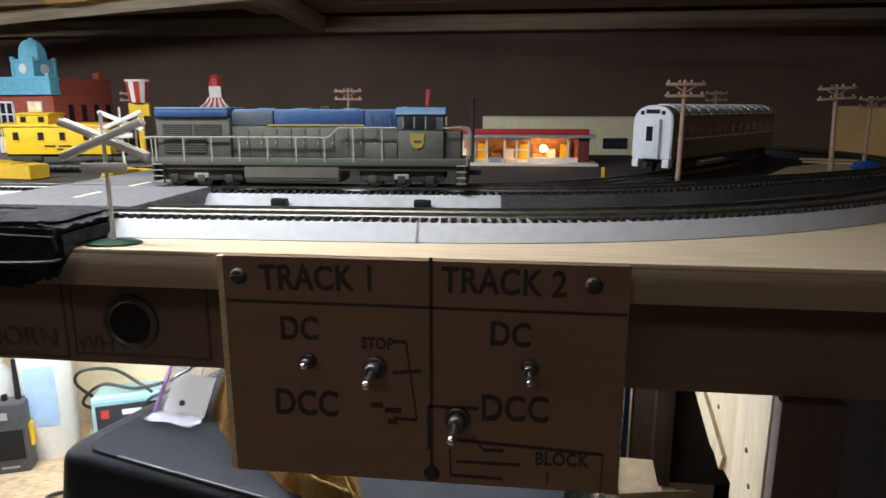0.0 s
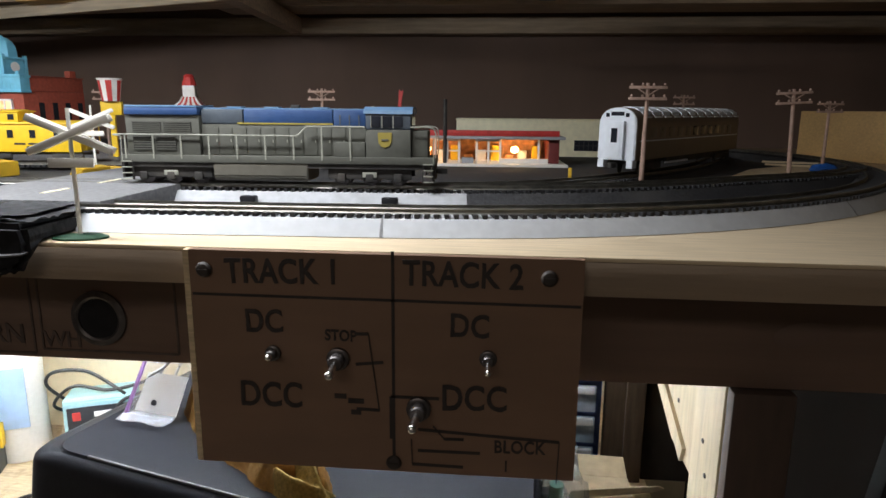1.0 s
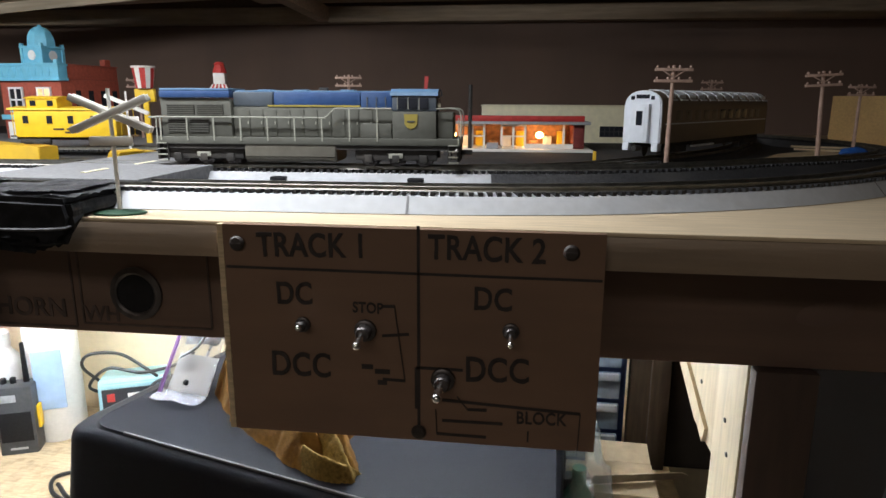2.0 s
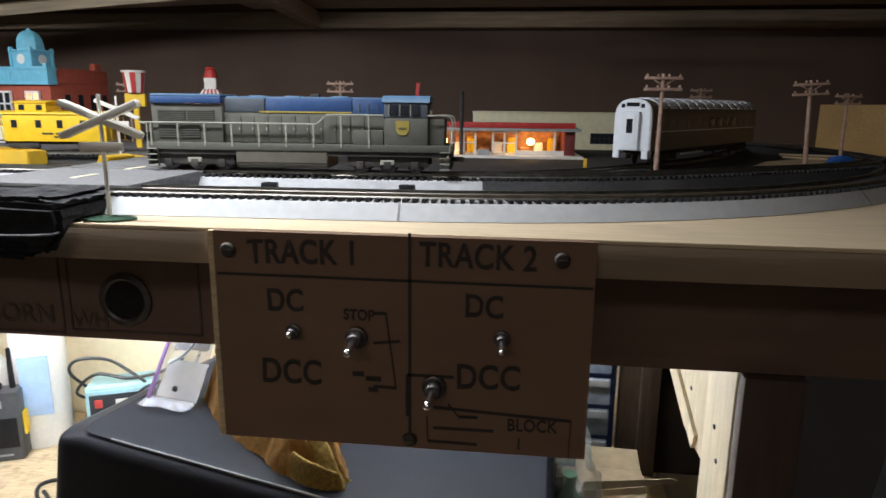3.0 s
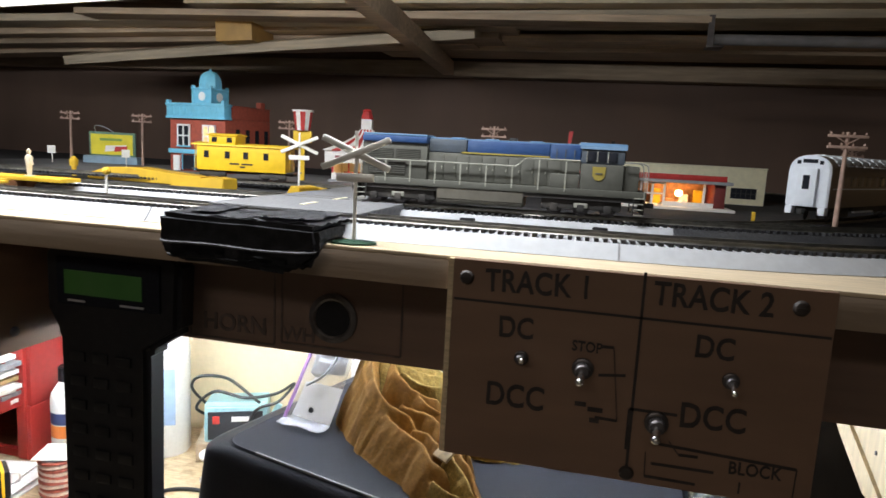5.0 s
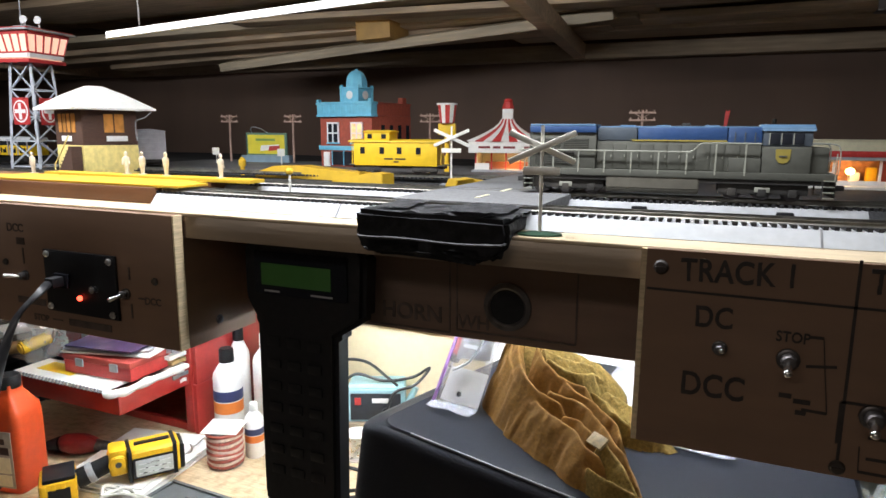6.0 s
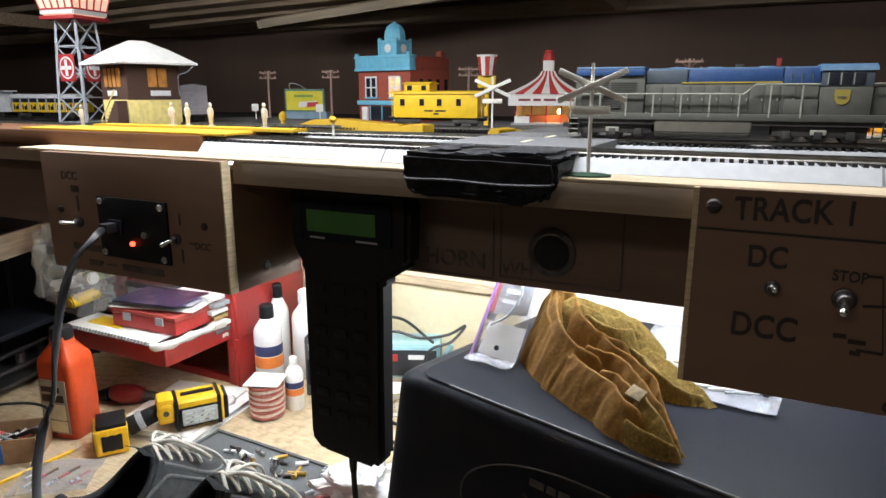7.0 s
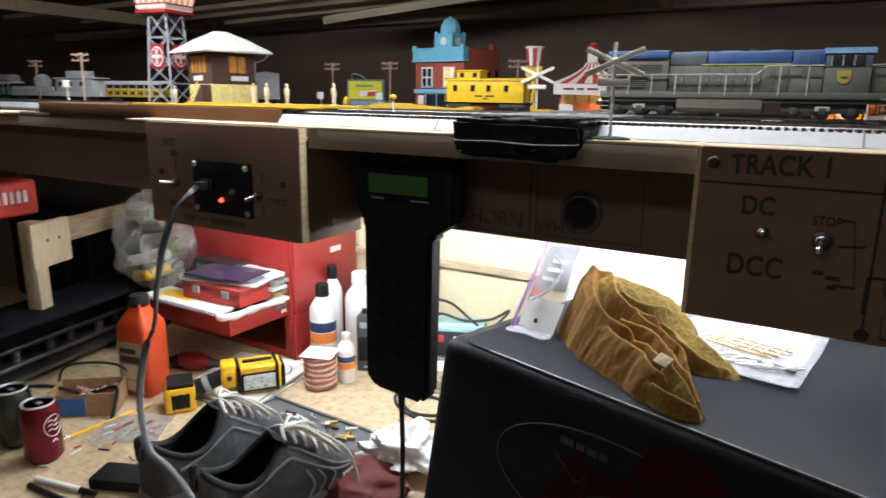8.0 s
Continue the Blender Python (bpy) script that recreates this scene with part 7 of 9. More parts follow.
part("label_plate", box(0.0005, 0.0015, 0.146, 0.190, 1.149 - BENCH, 1.165 - BENCH), WHITE, chest, "white paper label")
dr = part("drawer", box(-0.335, -0.022, -0.195, 0.0, 0.128, 0.134, 0.001), CHEST, chest, "pulled out red drawer")
part("drawer_front", box(-0.340, -0.018, -0.200, -0.194, 0.128, 0.170, 0.0015), CHEST, dr)
for x in (-0.338, -0.024):
    part("drawer_side", box(x, x + 0.005, -0.195, 0.0, 0.128, 0.168, 0.001), CHEST, dr)
towel = thing("white_towel", "white folded towel over the open drawer edge", "towel", pose(-1.225, 1.045, BENCH))
tw = tube([(-0.050, -0.203, 0.174), (-0.030, -0.200, 0.175), (-0.020, -0.17, 0.176), (-0.020, -0.10, 0.177), (-0.021, -0.02, 0.175)], 0.0085, 14, flat=1.1)
for v in tw.verts:
    v.co += Vector((noise.noise(v.co * 40), noise.noise(v.co * 45 + Vector((3, 0, 0))), noise.noise(v.co * 42 + Vector((0, 7, 0))))) * 0.004
part("fold", tw, material("white_towel_cloth", (0.80, 0.79, 0.77), 0.9, vary=0.06, scale=250, bump=0.001), towel)
pad = thing("spiral_notepad", "white spiral notepad lying along the drawer edge", "notepad", pose(-1.225, 1.045, BENCH + 0.1765))
part("sheet_block", box(-0.338, -0.052, -0.210, -0.120, 0.0002, 0.0075, 0.001), CARD, pad)
part("cover_strip", box(-0.300, -0.190, -0.180, -0.135, 0.0077, 0.0090, 0.0004), YELLOW, pad, "yellow paper strip")
for i in range(26):
    part("coil_ring", rod((-0.332 + i * 0.0108, -0.2125, 0.0008), (-0.332 + i * 0.0108, -0.2110, 0.0090), 0.0022, sides=6), GREY, pad)
part("drawer_rim", box(-0.340, -0.060, -0.203, -0.193, 0.1702, 0.1760, 0.0012), DARK_STEEL, dr, "dark steel drawer rim")
part("rim_strip", box(-0.335, -0.065, -0.1928, -0.1890, 0.1690, 0.1735, 0.0006), YELLOW, dr, "yellow ruler strip along the rim")
redcase = thing("red_parts_case", "flat red plastic case lying in the open drawer", "case", pose(-1.350, 0.952, BENCH + 0.1855, 0, 0, 3))
part("base", box(-0.10, 0.095, -0.070, 0.075, 0, 0.030, 0.003), RED, redcase)
part("lid", box(-0.102, 0.097, -0.072, 0.077, 0.0303, 0.044, 0.003), material("clear_red_lid", (0.36, 0.06, 0.05), 0.25, vary=0.1, scale=50), redcase, "dull red lid")
for x in (-0.06, 0.04):
    part("latch", box(x, x + 0.022, -0.0755, -0.0715, 0.020, 0.038, 0.001), GREY, redcase)
mag = thing("magazine_stack", "dark covered magazines and papers on the red case", "magazines", pose(-1.355, 0.955, BENCH + 0.2300, 0, 0, 14))
for i, (mt, a, d) in enumerate(((CARD, 0, 0), (material("pale_cover", (0.40, 0.38, 0.42), 0.35, vary=0.4, scale=30), 5, 0.008), (material("dark_cover", (0.035, 0.030, 0.075), 0.30, vary=0.6, scale=24, stains=0.6, stain_colour=(0.30, 0.24, 0.26), stain_scale=16), -6, 0.012))):
    part("magazine", wavy_sheet(0.22 - 0.02 * i, 0.135 - 0.01 * i, 0.0015, i + 1.0, 6, 0.003), mt, mag, m=pose(-0.11 + d, -0.060, 0.004 + i * 0.0075, 0, 0, a))
tin = thing("drawer_clutter_box", "grey metal parts box standing in the open drawer", "box", pose(-1.235, 1.045, BENCH + 0.1345))
part("body", box(-0.300, -0.150, -0.055, -0.004, 0, 0.105, 0.003), GREY, tin)
part("lid", box(-0.303, -0.147, -0.058, -0.001, 0.1052, 0.120, 0.002), DARK_STEEL, tin)
pile = thing("paper_pile", "untidy pile of white papers behind the red case", "papers", pose(-1.235, 1.045, BENCH + 0.1345))
for i in range(7):
    part("sheet", wavy_sheet(0.135, 0.050, 0.003, 20.0 + i, 6, 0.009), (CARD, PRINT, CARD, BALSA, CARD, GREY, CARD)[i], pile, m=pose(-0.145 + 0.004 * (i % 3), -0.056, 0.010 + 0.0165 * i, 0, 0, (-4, 3, 0, 5, -3, 2, -6)[i] * 0.5))
bagp = thing("grocery_bag", "thin clear plastic bag with rolls and yellow packs", "plastic bag", pose(-1.705, 0.975, BENCH + 0.1605))
kb = blob(0.125, 0.090, 0.125, 0.45, 2.4, 5, 4, Matrix.Translation((0.022, 0, 0.115)))
for v in kb.verts:
    v.co += v.co.normalized() * 0.010 * abs(noise.noise(v.co * 26))
    v.co.z = max(v.co.z, 0.0005)
part("film", kb, material("thin_film", (0.72, 0.70, 0.66), 0.12, vary=0.1, scale=40, bump=0.006, bump_scale=50, alpha=0.34, gloss=0.8), bagp, smooth=25)
for i, (x, y, z, a, mt) in enumerate(((0.00, -0.03, 0.075, 40, CARD), (0.07, -0.02, 0.095, -10, CARD), (0.045, -0.05, 0.040, 30, BALSA), (0.085, -0.045, 0.052, 80, YELLOW), (0.02, 0.0, 0.13, 15, GREY), (0.09, 0.0, 0.105, 60, material("olive_pack", (0.20, 0.24, 0.05), 0.5, vary=0.2, scale=60)))):
    q = Matrix.Translation((x, y, z)) @ pose(0, 0, 0, 0, 0, a)
    part("pack", rod(q @ Vector((-0.036, 0, -0.006)), q @ Vector((0.036, 0, 0.006)), 0.0155, sides=16, bevel=0.004), mt, bagp, "small wrapped pack")
bins = thing("black_storage_bin", "black plastic storage bin standing at the bench end", "storage bin", pose(-2.05, 1.10, BENCH))
part("body", box(-0.42, 0.30, -0.13, 0.20, 0, 0.30, 0.010), BLACK_GLOSS, bins)
part("lid", box(-0.43, 0.31, -0.14, 0.205, 0.3002, 0.325, 0.006), BLACK, bins, "black lid")
for i in range(5):
    part("rib", box(-0.38 + 0.14 * i, -0.36 + 0.14 * i, -0.1335, -0.1295, 0.02, 0.29, 0.001), BLACK, bins)
bigbin = thing("dark_tool_crate", "dark crate of tools stacked on the storage bin", "crate", pose(-2.05, 1.12, BENCH + 0.3255))
part("body", box(-0.40, 0.26, -0.10, 0.17, 0, 0.12, 0.006), DARK_STEEL, bigbin)
for i in range(6):
    part("tool", rod((-0.32 + 0.10 * i, -0.04, 0.121), (-0.22 + 0.10 * i, -0.02 + 0.02 * (i % 2), 0.150), 0.012, 0.008, 10), (DARK_STEEL, BLACK, GREY)[i % 3], bigbin, "dark loose tool")
wbox = thing("small_white_carton", "small white printed carton by the lumber frame", "carton", pose(-1.845, 0.985, 1.2055 + 0.0, 0, 0, 25))
part("body", box(0, 0.10, 0, 0.05, 0, 0.045, 0.001), CARD, wbox)
part("print_bar", box(0.015, 0.085, -0.0008, -0.0001, 0.012, 0.032), PRINT, wbox)

# ---- bottles, jars and small things on the bench ----
ORANGE = material("orange_plastic", (0.62, 0.070, 0.014), 0.4, vary=0.08, scale=80)
LABEL_DARK = material("label_navy", (0.03, 0.04, 0.12), 0.5, vary=0.1, scale=60)
LABEL_ORANGE = material("label_orange", (0.70, 0.20, 0.04), 0.5, vary=0.08, scale=60)

LABEL_BROWN = material("label_brown", (0.06, 0.03, 0.02), 0.5, vary=0.2, scale=90)
ob_ = thing("orange_bottle", "orange plastic bottle with black cap on the bench", "bottle", pose(-1.400, 0.722, BENCH, 0, 0, 12))
k = bmesh.new()
rings = []
for rx, ry, z in ((0.040, 0.034, 0.0), (0.044, 0.038, 0.006), (0.044, 0.038, 0.160), (0.041, 0.036, 0.176), (0.024, 0.023, 0.200), (0.0185, 0.0185, 0.208), (0.018, 0.018, 0.222)):
    ring = []
    for i in range(32):
        a = 2 * math.pi * i / 32
        c, s = math.cos(a), math.sin(a)
        e = 0.30
        ring.append(k.verts.new((rx * abs(c) ** e * (1 if c >= 0 else -1), ry * abs(s) ** e * (1 if s >= 0 else -1), z)))
    rings.append(ring)
for r0, r1 in zip(rings, rings[1:]):
    for i in range(32):
        k.faces.new((r0[i], r0[(i + 1) % 32], r1[(i + 1) % 32], r1[i]))
k.faces.new(rings[0])
k.faces.new(rings[-1])
part("body", k, ORANGE, ob_, smooth=50)
part("cap", lathe([(0.0215, 0.214), (0.0225, 0.217), (0.0225, 0.236), (0.020, 0.240), (0, 0.240)], 24), BLACK, ob_, "black screw cap")
part("label", box(-0.036, 0.030, -0.0398, -0.0384, 0.014, 0.135, 0.0003), material("label_beige", (0.40, 0.34, 0.27), 0.5, vary=0.2, scale=120), ob_, "beige printed label")
for i, (x, w, z, h) in enumerate(((-0.031, 0.046, 0.108, 0.012), (-0.031, 0.054, 0.086, 0.016), (-0.032, 0.056, 0.046, 0.034), (-0.032, 0.056, 0.018, 0.024))):
    part("label_bar", box(x, x + w, -0.0404, -0.0397, z, z + h), (LABEL_BROWN, LABEL_BROWN, CREAM, CREAM)[i], ob_, "label print bar")


def make_bottle(m, r, h, body, cap, label, group="", band=None, band2=None, capr=0.5, caph=0.14):
    t = thing("bottle", label, "bottle", m, group)
    part("body", lathe([(r * 0.94, 0), (r, r * 0.1), (r, h * 0.68), (r * 0.94, h * 0.74), (r * 0.62, h * 0.82), (r * capr * 0.92, h * 0.86), (r * capr * 0.92, h * 0.88), (0, h * 0.88)], 28), body, t)
    part("cap", lathe([(r * capr, h * 0.865), (r * capr * 1.04, h * 0.88), (r * capr, h * (0.865 + caph)), (r * capr * 0.8, h * (0.88 + caph)), (0, h * (0.88 + caph))], 20), cap, t)
    if band:
        part("label", lathe([(r * 1.006, h * 0.44), (r * 1.012, h * 0.445), (r * 1.012, h * 0.555), (r * 1.006, h * 0.56)], 28), band, t, "coloured label band")
    if band2:
        part("label", lathe([(r * 1.006, h * 0.30), (r * 1.012, h * 0.305), (r * 1.012, h * 0.425), (r * 1.006, h * 0.43)], 28), band2, t, "coloured label band")
    return t


make_bottle(pose(-1.158, 1.078, BENCH), 0.034, 0.215, WHITE, BLACK, "white plastic bottle with black cap and blue label", "bench bottles", LABEL_DARK, LABEL_ORANGE)
make_bottle(pose(-1.205, 1.175, BENCH), 0.026, 0.235, WHITE, BLACK, "slim white bottle with black cap beside the red chest", "bench bottles")
make_bottle(pose(-1.125, 1.195, BENCH), 0.042, 0.225, WHITE, WHITE, "wide white plastic bottle with white cap", "bench bottles", capr=0.55)
make_bottle(pose(-1.085, 1.265, BENCH), 0.030, 0.265, BLACK, BLACK, "dark spray bottle with black cap near the wall", "bench bottles")
make_bottle(pose(-1.035, 1.020, BENCH), 0.021, 0.125, WHITE, WHITE, "small white glue bottle with orange label band", "bench bottles", LABEL_DARK, LABEL_ORANGE, 0.45)
jug = make_bottle(pose(-0.997, 1.195, BENCH), 0.052, 0.36, WHITE, WHITE, "tall white plastic jug with pale blue label", "bench bottles")
part("label_panel", box(-0.028, 0.028, -0.0545, -0.0510, 0.08, 0.21, 0.0006, m=pose(0, 0, 0, 0, 0, 26)), material("label_pale_blue", (0.35, 0.50, 0.75), 0.5, vary=0.1, scale=40), jug, "pale blue label panel")

wire = thing("wire_spool", "clear spool of red and white twisted wire on the bench", "wire spool", pose(-1.068, 0.962, BENCH, 0, 0, 20))
COPPER = material("red_wire", (0.40, 0.10, 0.07), 0.45, vary=0.35, scale=160)
WIRE_PALE = material("pale_wire", (0.66, 0.50, 0.42), 0.45, vary=0.2, scale=160)
part("core", lathe([(0.038, 0.002), (0.038, 0.004), (0.030, 0.004), (0.030, 0.084), (0.038, 0.084), (0.038, 0.086), (0, 0.086)], 28), POLY, wire)
for i in range(11):
    z = 0.009 + i * 0.0068
    part("winding", tube([((0.036 + 0.0012 * math.sin(i * 2 + a)) * math.cos(a * math.pi / 6), (0.036 + 0.001 * math.cos(i + a)) * math.sin(a * math.pi / 6), z + 0.0018 * math.sin(a * 1.1 + i)) for a in range(13)], 0.0037, 8, steps=2), (COPPER, WIRE_PALE)[i % 2], wire)
part("top_card", box(-0.040, 0.040, -0.036, 0.036, 0.0862, 0.0880, 0.0006), CARD, wire, "white square card top")

radio = thing("radio_charger", "dark grey two-way radio standing in its charger", "radio", pose(-1.025, 1.115, BENCH, 0, 0, 22))
part("body", box(-0.036, 0.036, -0.024, 0.024, 0, 0.150, 0.005), material("charcoal_plastic", (0.055, 0.057, 0.062), 0.5, vary=0.15, scale=120), radio)
part("display", box(-0.026, 0.006, -0.0252, -0.0238, 0.118, 0.134, 0.0006), GREY, radio)
part("grille", box(-0.030, 0.030, -0.0250, -0.0238, 0.030, 0.095, 0.0006), BLACK, radio)
part("name_bar", box(-0.016, 0.016, -0.0253, -0.0240, 0.012, 0.016), GREY, radio)
part("antenna", lathe([(0.006, 0.149), (0.0055, 0.17), (0.004, 0.235), (0, 0.237)], 12, m=pose(0.020, 0.006, 0)), BLACK, radio, "black stub antenna")
for x in (-0.022, -0.004):
    part("control_knob", lathe([(0.006, 0.149), (0.006, 0.160), (0.004, 0.162), (0, 0.162)], 12, m=pose(x, 0.004, 0)), BLACK, radio)
part("side_clip", box(0.036, 0.041, -0.010, 0.010, 0.05, 0.10, 0.001), YELLOW, radio, "yellow side clip")

TEAL = material("pale_teal_metal", (0.33, 0.55, 0.60), 0.45, vary=0.08, scale=60)
block = tagged(part("wooden_block", box(-0.085, 0.085, -0.06, 0.065, 0, 0.044, 0.002, m=pose(-0.842, 1.245, BENCH, 0, 0, 24)), OLD_BOARD), "rough wooden block under the soldering station", "block")
sol = thing("soldering_station", "pale teal soldering station with dark front and cables", "soldering station", pose(-0.842, 1.245, BENCH + 0.0443, 0, 0, 24) @ Matrix.Diagonal((0.85, 0.85, 0.9, 1)))
part("body", prism([(-0.060, 0), (0.060, 0), (0.060, 0.085), (-0.045, 0.098), (-0.055, 0.090)], 0.16, pose(0.08, 0, 0, 0, 0, 90), 0.003), TEAL, sol)
part("front_panel", box(-0.070, 0.070, -0.0655, -0.0600, 0.008, 0.080, 0.001), material("station_front", (0.020, 0.023, 0.030), 0.5, vary=0.2, scale=80), sol, "dark front panel")
part("power_switch", box(-0.058, -0.040, -0.0680, -0.0650, 0.050, 0.070, 0.001), RED, sol, "red rocker switch")
part("sticker", box(-0.010, 0.036, -0.0662, -0.0652, 0.055, 0.068, 0.0003), WHITE, sol, "white sticker")
part("dial", lathe([(0.012, 0), (0.011, 0.010), (0, 0.010)], 20, m=front(0.030, -0.0655, 0.032)), BLACK, sol)
part("cable", tube([(-0.075, 0.02, 0.06), (-0.12, 0.0, 0.12), (-0.10, -0.01, 0.155), (-0.03, -0.01, 0.150), (0.03, -0.02, 0.110), (0.06, -0.05, 0.098)], 0.004, 8), CABLE, sol, "black looping cable")
part("cable", tube([(-0.075, 0.03, 0.03), (-0.11, 0.0, 0.07), (-0.06, -0.01, 0.115), (0.02, -0.03, 0.104), (0.10, -0.02, 0.110), (0.15, -0.03, 0.140), (0.11, -0.06, 0.104), (0.05, -0.08, 0.085), (0.02, -0.11, 0.0), (-0.02, -0.13, -0.044)], 0.004, 8), CABLE, sol, "black looping cable")
iron = thing("soldering_iron_rest", "teal iron rest with handle beside the station", "iron rest", pose(-0.785, 1.215, BENCH, 0, 0, 10))
part("base", box(-0.04, 0.04, -0.03, 0.03, 0, 0.02, 0.003), TEAL, iron)
part("holder", rod((0, 0.005, 0.02), (0.03, 0.02, 0.085), 0.013, 0.017, 16), TEAL, iron)
part("handle", rod((0.028, 0.018, 0.08), (0.050, 0.030, 0.125), 0.009, 0.007, 12), TEAL, iron)
ssp = thing("solder_spool", "silver solder spool with white ends on the bench", "solder spool", pose(-0.815, 1.105, BENCH))
part("core", lathe([(0.030, 0), (0.030, 0.004), (0.020, 0.006), (0.022, 0.030), (0.020, 0.052), (0.030, 0.054), (0.030, 0.058), (0.006, 0.058)], 26), STEEL, ssp)
part("cap", lathe([(0.0305, 0.0582), (0.0305, 0.0600), (0, 0.0600)], 26), WHITE, ssp, "white end disc")
loop = tagged(part("bench_cord", tube([(-0.86, 1.00, BENCH + 0.004), (-0.80, 0.96, BENCH + 0.004), (-0.74, 0.985, BENCH + 0.004), (-0.75, 1.04, BENCH + 0.004), (-0.83, 1.05, BENCH + 0.004), (-0.88, 1.02, BENCH + 0.005), (-0.84, 0.965, BENCH + 0.006), (-0.76, 0.945, BENCH + 0.004), (-0.70, 0.98, BENCH + 0.004)], 0.004, 8), CABLE), "black cord looped on the bench", "cable")
screwd = thing("red_screwdriver", "red and black screwdriver leaning behind the case", "screwdriver", pose(-0.60, 1.16, BENCH + 0.26))
part("grip", rod((0, 0, 0), (0.03, 0.02, 0.075), 0.014, 0.016, 10, bevel=0.003), RED, screwd)
part("collar", rod((-0.006, -0.004, -0.016), (0, 0, 0), 0.012, 0.014, 10), BLACK, screwd, "black ribbed collar")
part("shaft", rod((-0.104, -0.070, -0.259), (-0.006, -0.004, -0.016), 0.003), STEEL, screwd)

# cordless lamp
CORD_YEL = material("tool_yellow", (0.80, 0.46, 0.015), 0.45, vary=0.06, scale=100)
lamp = thing("cordless_work_lamp", "yellow and black cordless work lamp lying on papers", "work lamp", pose(-1.262, 0.712, BENCH, 0, 0, 54))
bt = part("battery", box(-0.034, 0.030, -0.038, 0.038, 0.002, 0.058, 0.006), CORD_YEL, lamp, "yellow battery pack")
part("battery_panel", box(-0.020, 0.018, -0.0395, -0.0375, 0.012, 0.046, 0.002), BLACK, bt)
part("battery_clip", box(-0.0355, -0.033, -0.022, 0.022, 0.012, 0.050, 0.002), BLACK, bt)
part("neck", rod((0.030, 0, 0.038), (0.095, 0, 0.060), 0.020, 0.017, 18), BLACK, lamp, "black rubber neck")
part("joint", box(0.088, 0.122, -0.026, 0.026, 0.036, 0.092, 0.008), CORD_YEL, lamp)
hd = part("head", box(0.124, 0.222, -0.034, 0.034, 0.020, 0.086, 0.012, segments=3), CORD_YEL, lamp, "yellow lamp head")
part("lens", box(0.134, 0.206, -0.0365, -0.0330, 0.030, 0.066, 0.003), material("clear_lens", (0.62, 0.64, 0.62), 0.15, vary=0.2, scale=70), hd, "clear ribbed lens")
part("lens_bezel", box(0.129, 0.212, -0.0355, -0.0325, 0.026, 0.070, 0.004), BLACK, hd, "black lens bezel")
for i in range(3):
    part("lens_rib", box(0.140, 0.200, -0.0372, -0.0362, 0.036 + 0.010 * i, 0.038 + 0.010 * i), STEEL, hd, "bright lens rib")
part("head_band", box(0.120, 0.130, -0.0355, 0.0355, 0.018, 0.088, 0.008), BLACK, hd, "black rubber band")
part("head_band", box(0.206, 0.214, -0.0355, 0.0355, 0.018, 0.088, 0.008), BLACK, hd, "black rubber band")
part("top_rail", box(0.136, 0.204, -0.006, 0.006, 0.0855, 0.0900, 0.002), BLACK, hd)
for sy in (-1, 1):
    part("joint_cheek", rod((0.104, sy * 0.025, 0.064), (0.104, sy * 0.031, 0.064), 0.019, 0.016, 18, bevel=0.002), CORD_YEL, lamp)
    part("joint_screw", rod((0.104, sy * 0.0305, 0.064), (0.104, sy * 0.0330, 0.064), 0.006, sides=12), DARK_STEEL, lamp)
for i in range(3):
    part("battery_rib", box(-0.030 + 0.016 * i, -0.022 + 0.016 * i, -0.0392, -0.0372, 0.004, 0.056, 0.001), CORD_YEL, bt)
part("battery_rail", box(-0.028, 0.028, -0.034, 0.034, 0.0575, 0.066, 0.003), BLACK, bt, "black battery top")
part("neck_ring", rod((0.050, 0, 0.045), (0.062, 0, 0.049), 0.0215, 0.021, 18, bevel=0.002), GREY, lamp, "grey grip ring")
part("end_cap", box(0.214, 0.230, -0.030, 0.030, 0.024, 0.080, 0.006), BLACK, hd)
part("hook", tube([(0.228, -0.010, 0.070), (0.244, -0.012, 0.066), (0.246, -0.006, 0.046), (0.230, 0, 0.040)], 0.002, 6), STEEL, hd)
papers = thing("paper_stack", "stack of white papers and booklets on the bench", "papers", pose(-1.300, 0.752, BENCH, 0, 0, 8))
for i in range(4):
    part("sheet", wavy_sheet(0.205 - 0.004 * i, 0.24, 0.0012, i + 0.5, 8, 0.0026), CARD, papers, m=pose(-0.02 + 0.004 * (i % 3), 0.0, 0.0008 + 0.0040 * i + 0.002, 0, 0, (-3, 2, -1, 4, 0, -2)[i]))
plier = thing("red_hand_tool", "dark red plastic hand tool lying by the orange bottle", "hand tool", pose(-1.405, 0.862, BENCH, 0, 0, 18))
kb = blob(0.052, 0.026, 0.024, 0.12, 2.0, 6, 4, Matrix.Translation((0, 0, 0.024)))
for v in kb.verts:
    v.co.z = max(0.0006, v.co.z)
part("body", kb, material("dark_red_plastic", (0.22, 0.015, 0.018), 0.35, vary=0.12, scale=90), plier)
part("nose", rod((0.040, 0, 0.022), (0.074, 0.004, 0.020), 0.015, 0.010, 16, bevel=0.003), DARK_STEEL, plier, "dark steel nose")
part("tail", rod((-0.075, -0.004, 0.016), (-0.040, 0, 0.022), 0.011, 0.018, 14, bevel=0.003), BLACK, plier, "black tail grip")
tagged(part("silver_clip", tube([(0, 0, 0.006), (0.04, 0.01, 0.02), (0.07, 0.005, 0.012), (0.045, -0.008, 0.008), (0.005, -0.006, 0.014)], 0.003, 8), STEEL, m=pose(-1.30, 0.905, BENCH)), "bright bent steel clip behind the bottle", "clip")

# cans, tray, pencil
ALU = material("brushed_aluminium", (0.62, 0.62, 0.62), 0.45, metal=0.35, vary=0.1, scale=90)


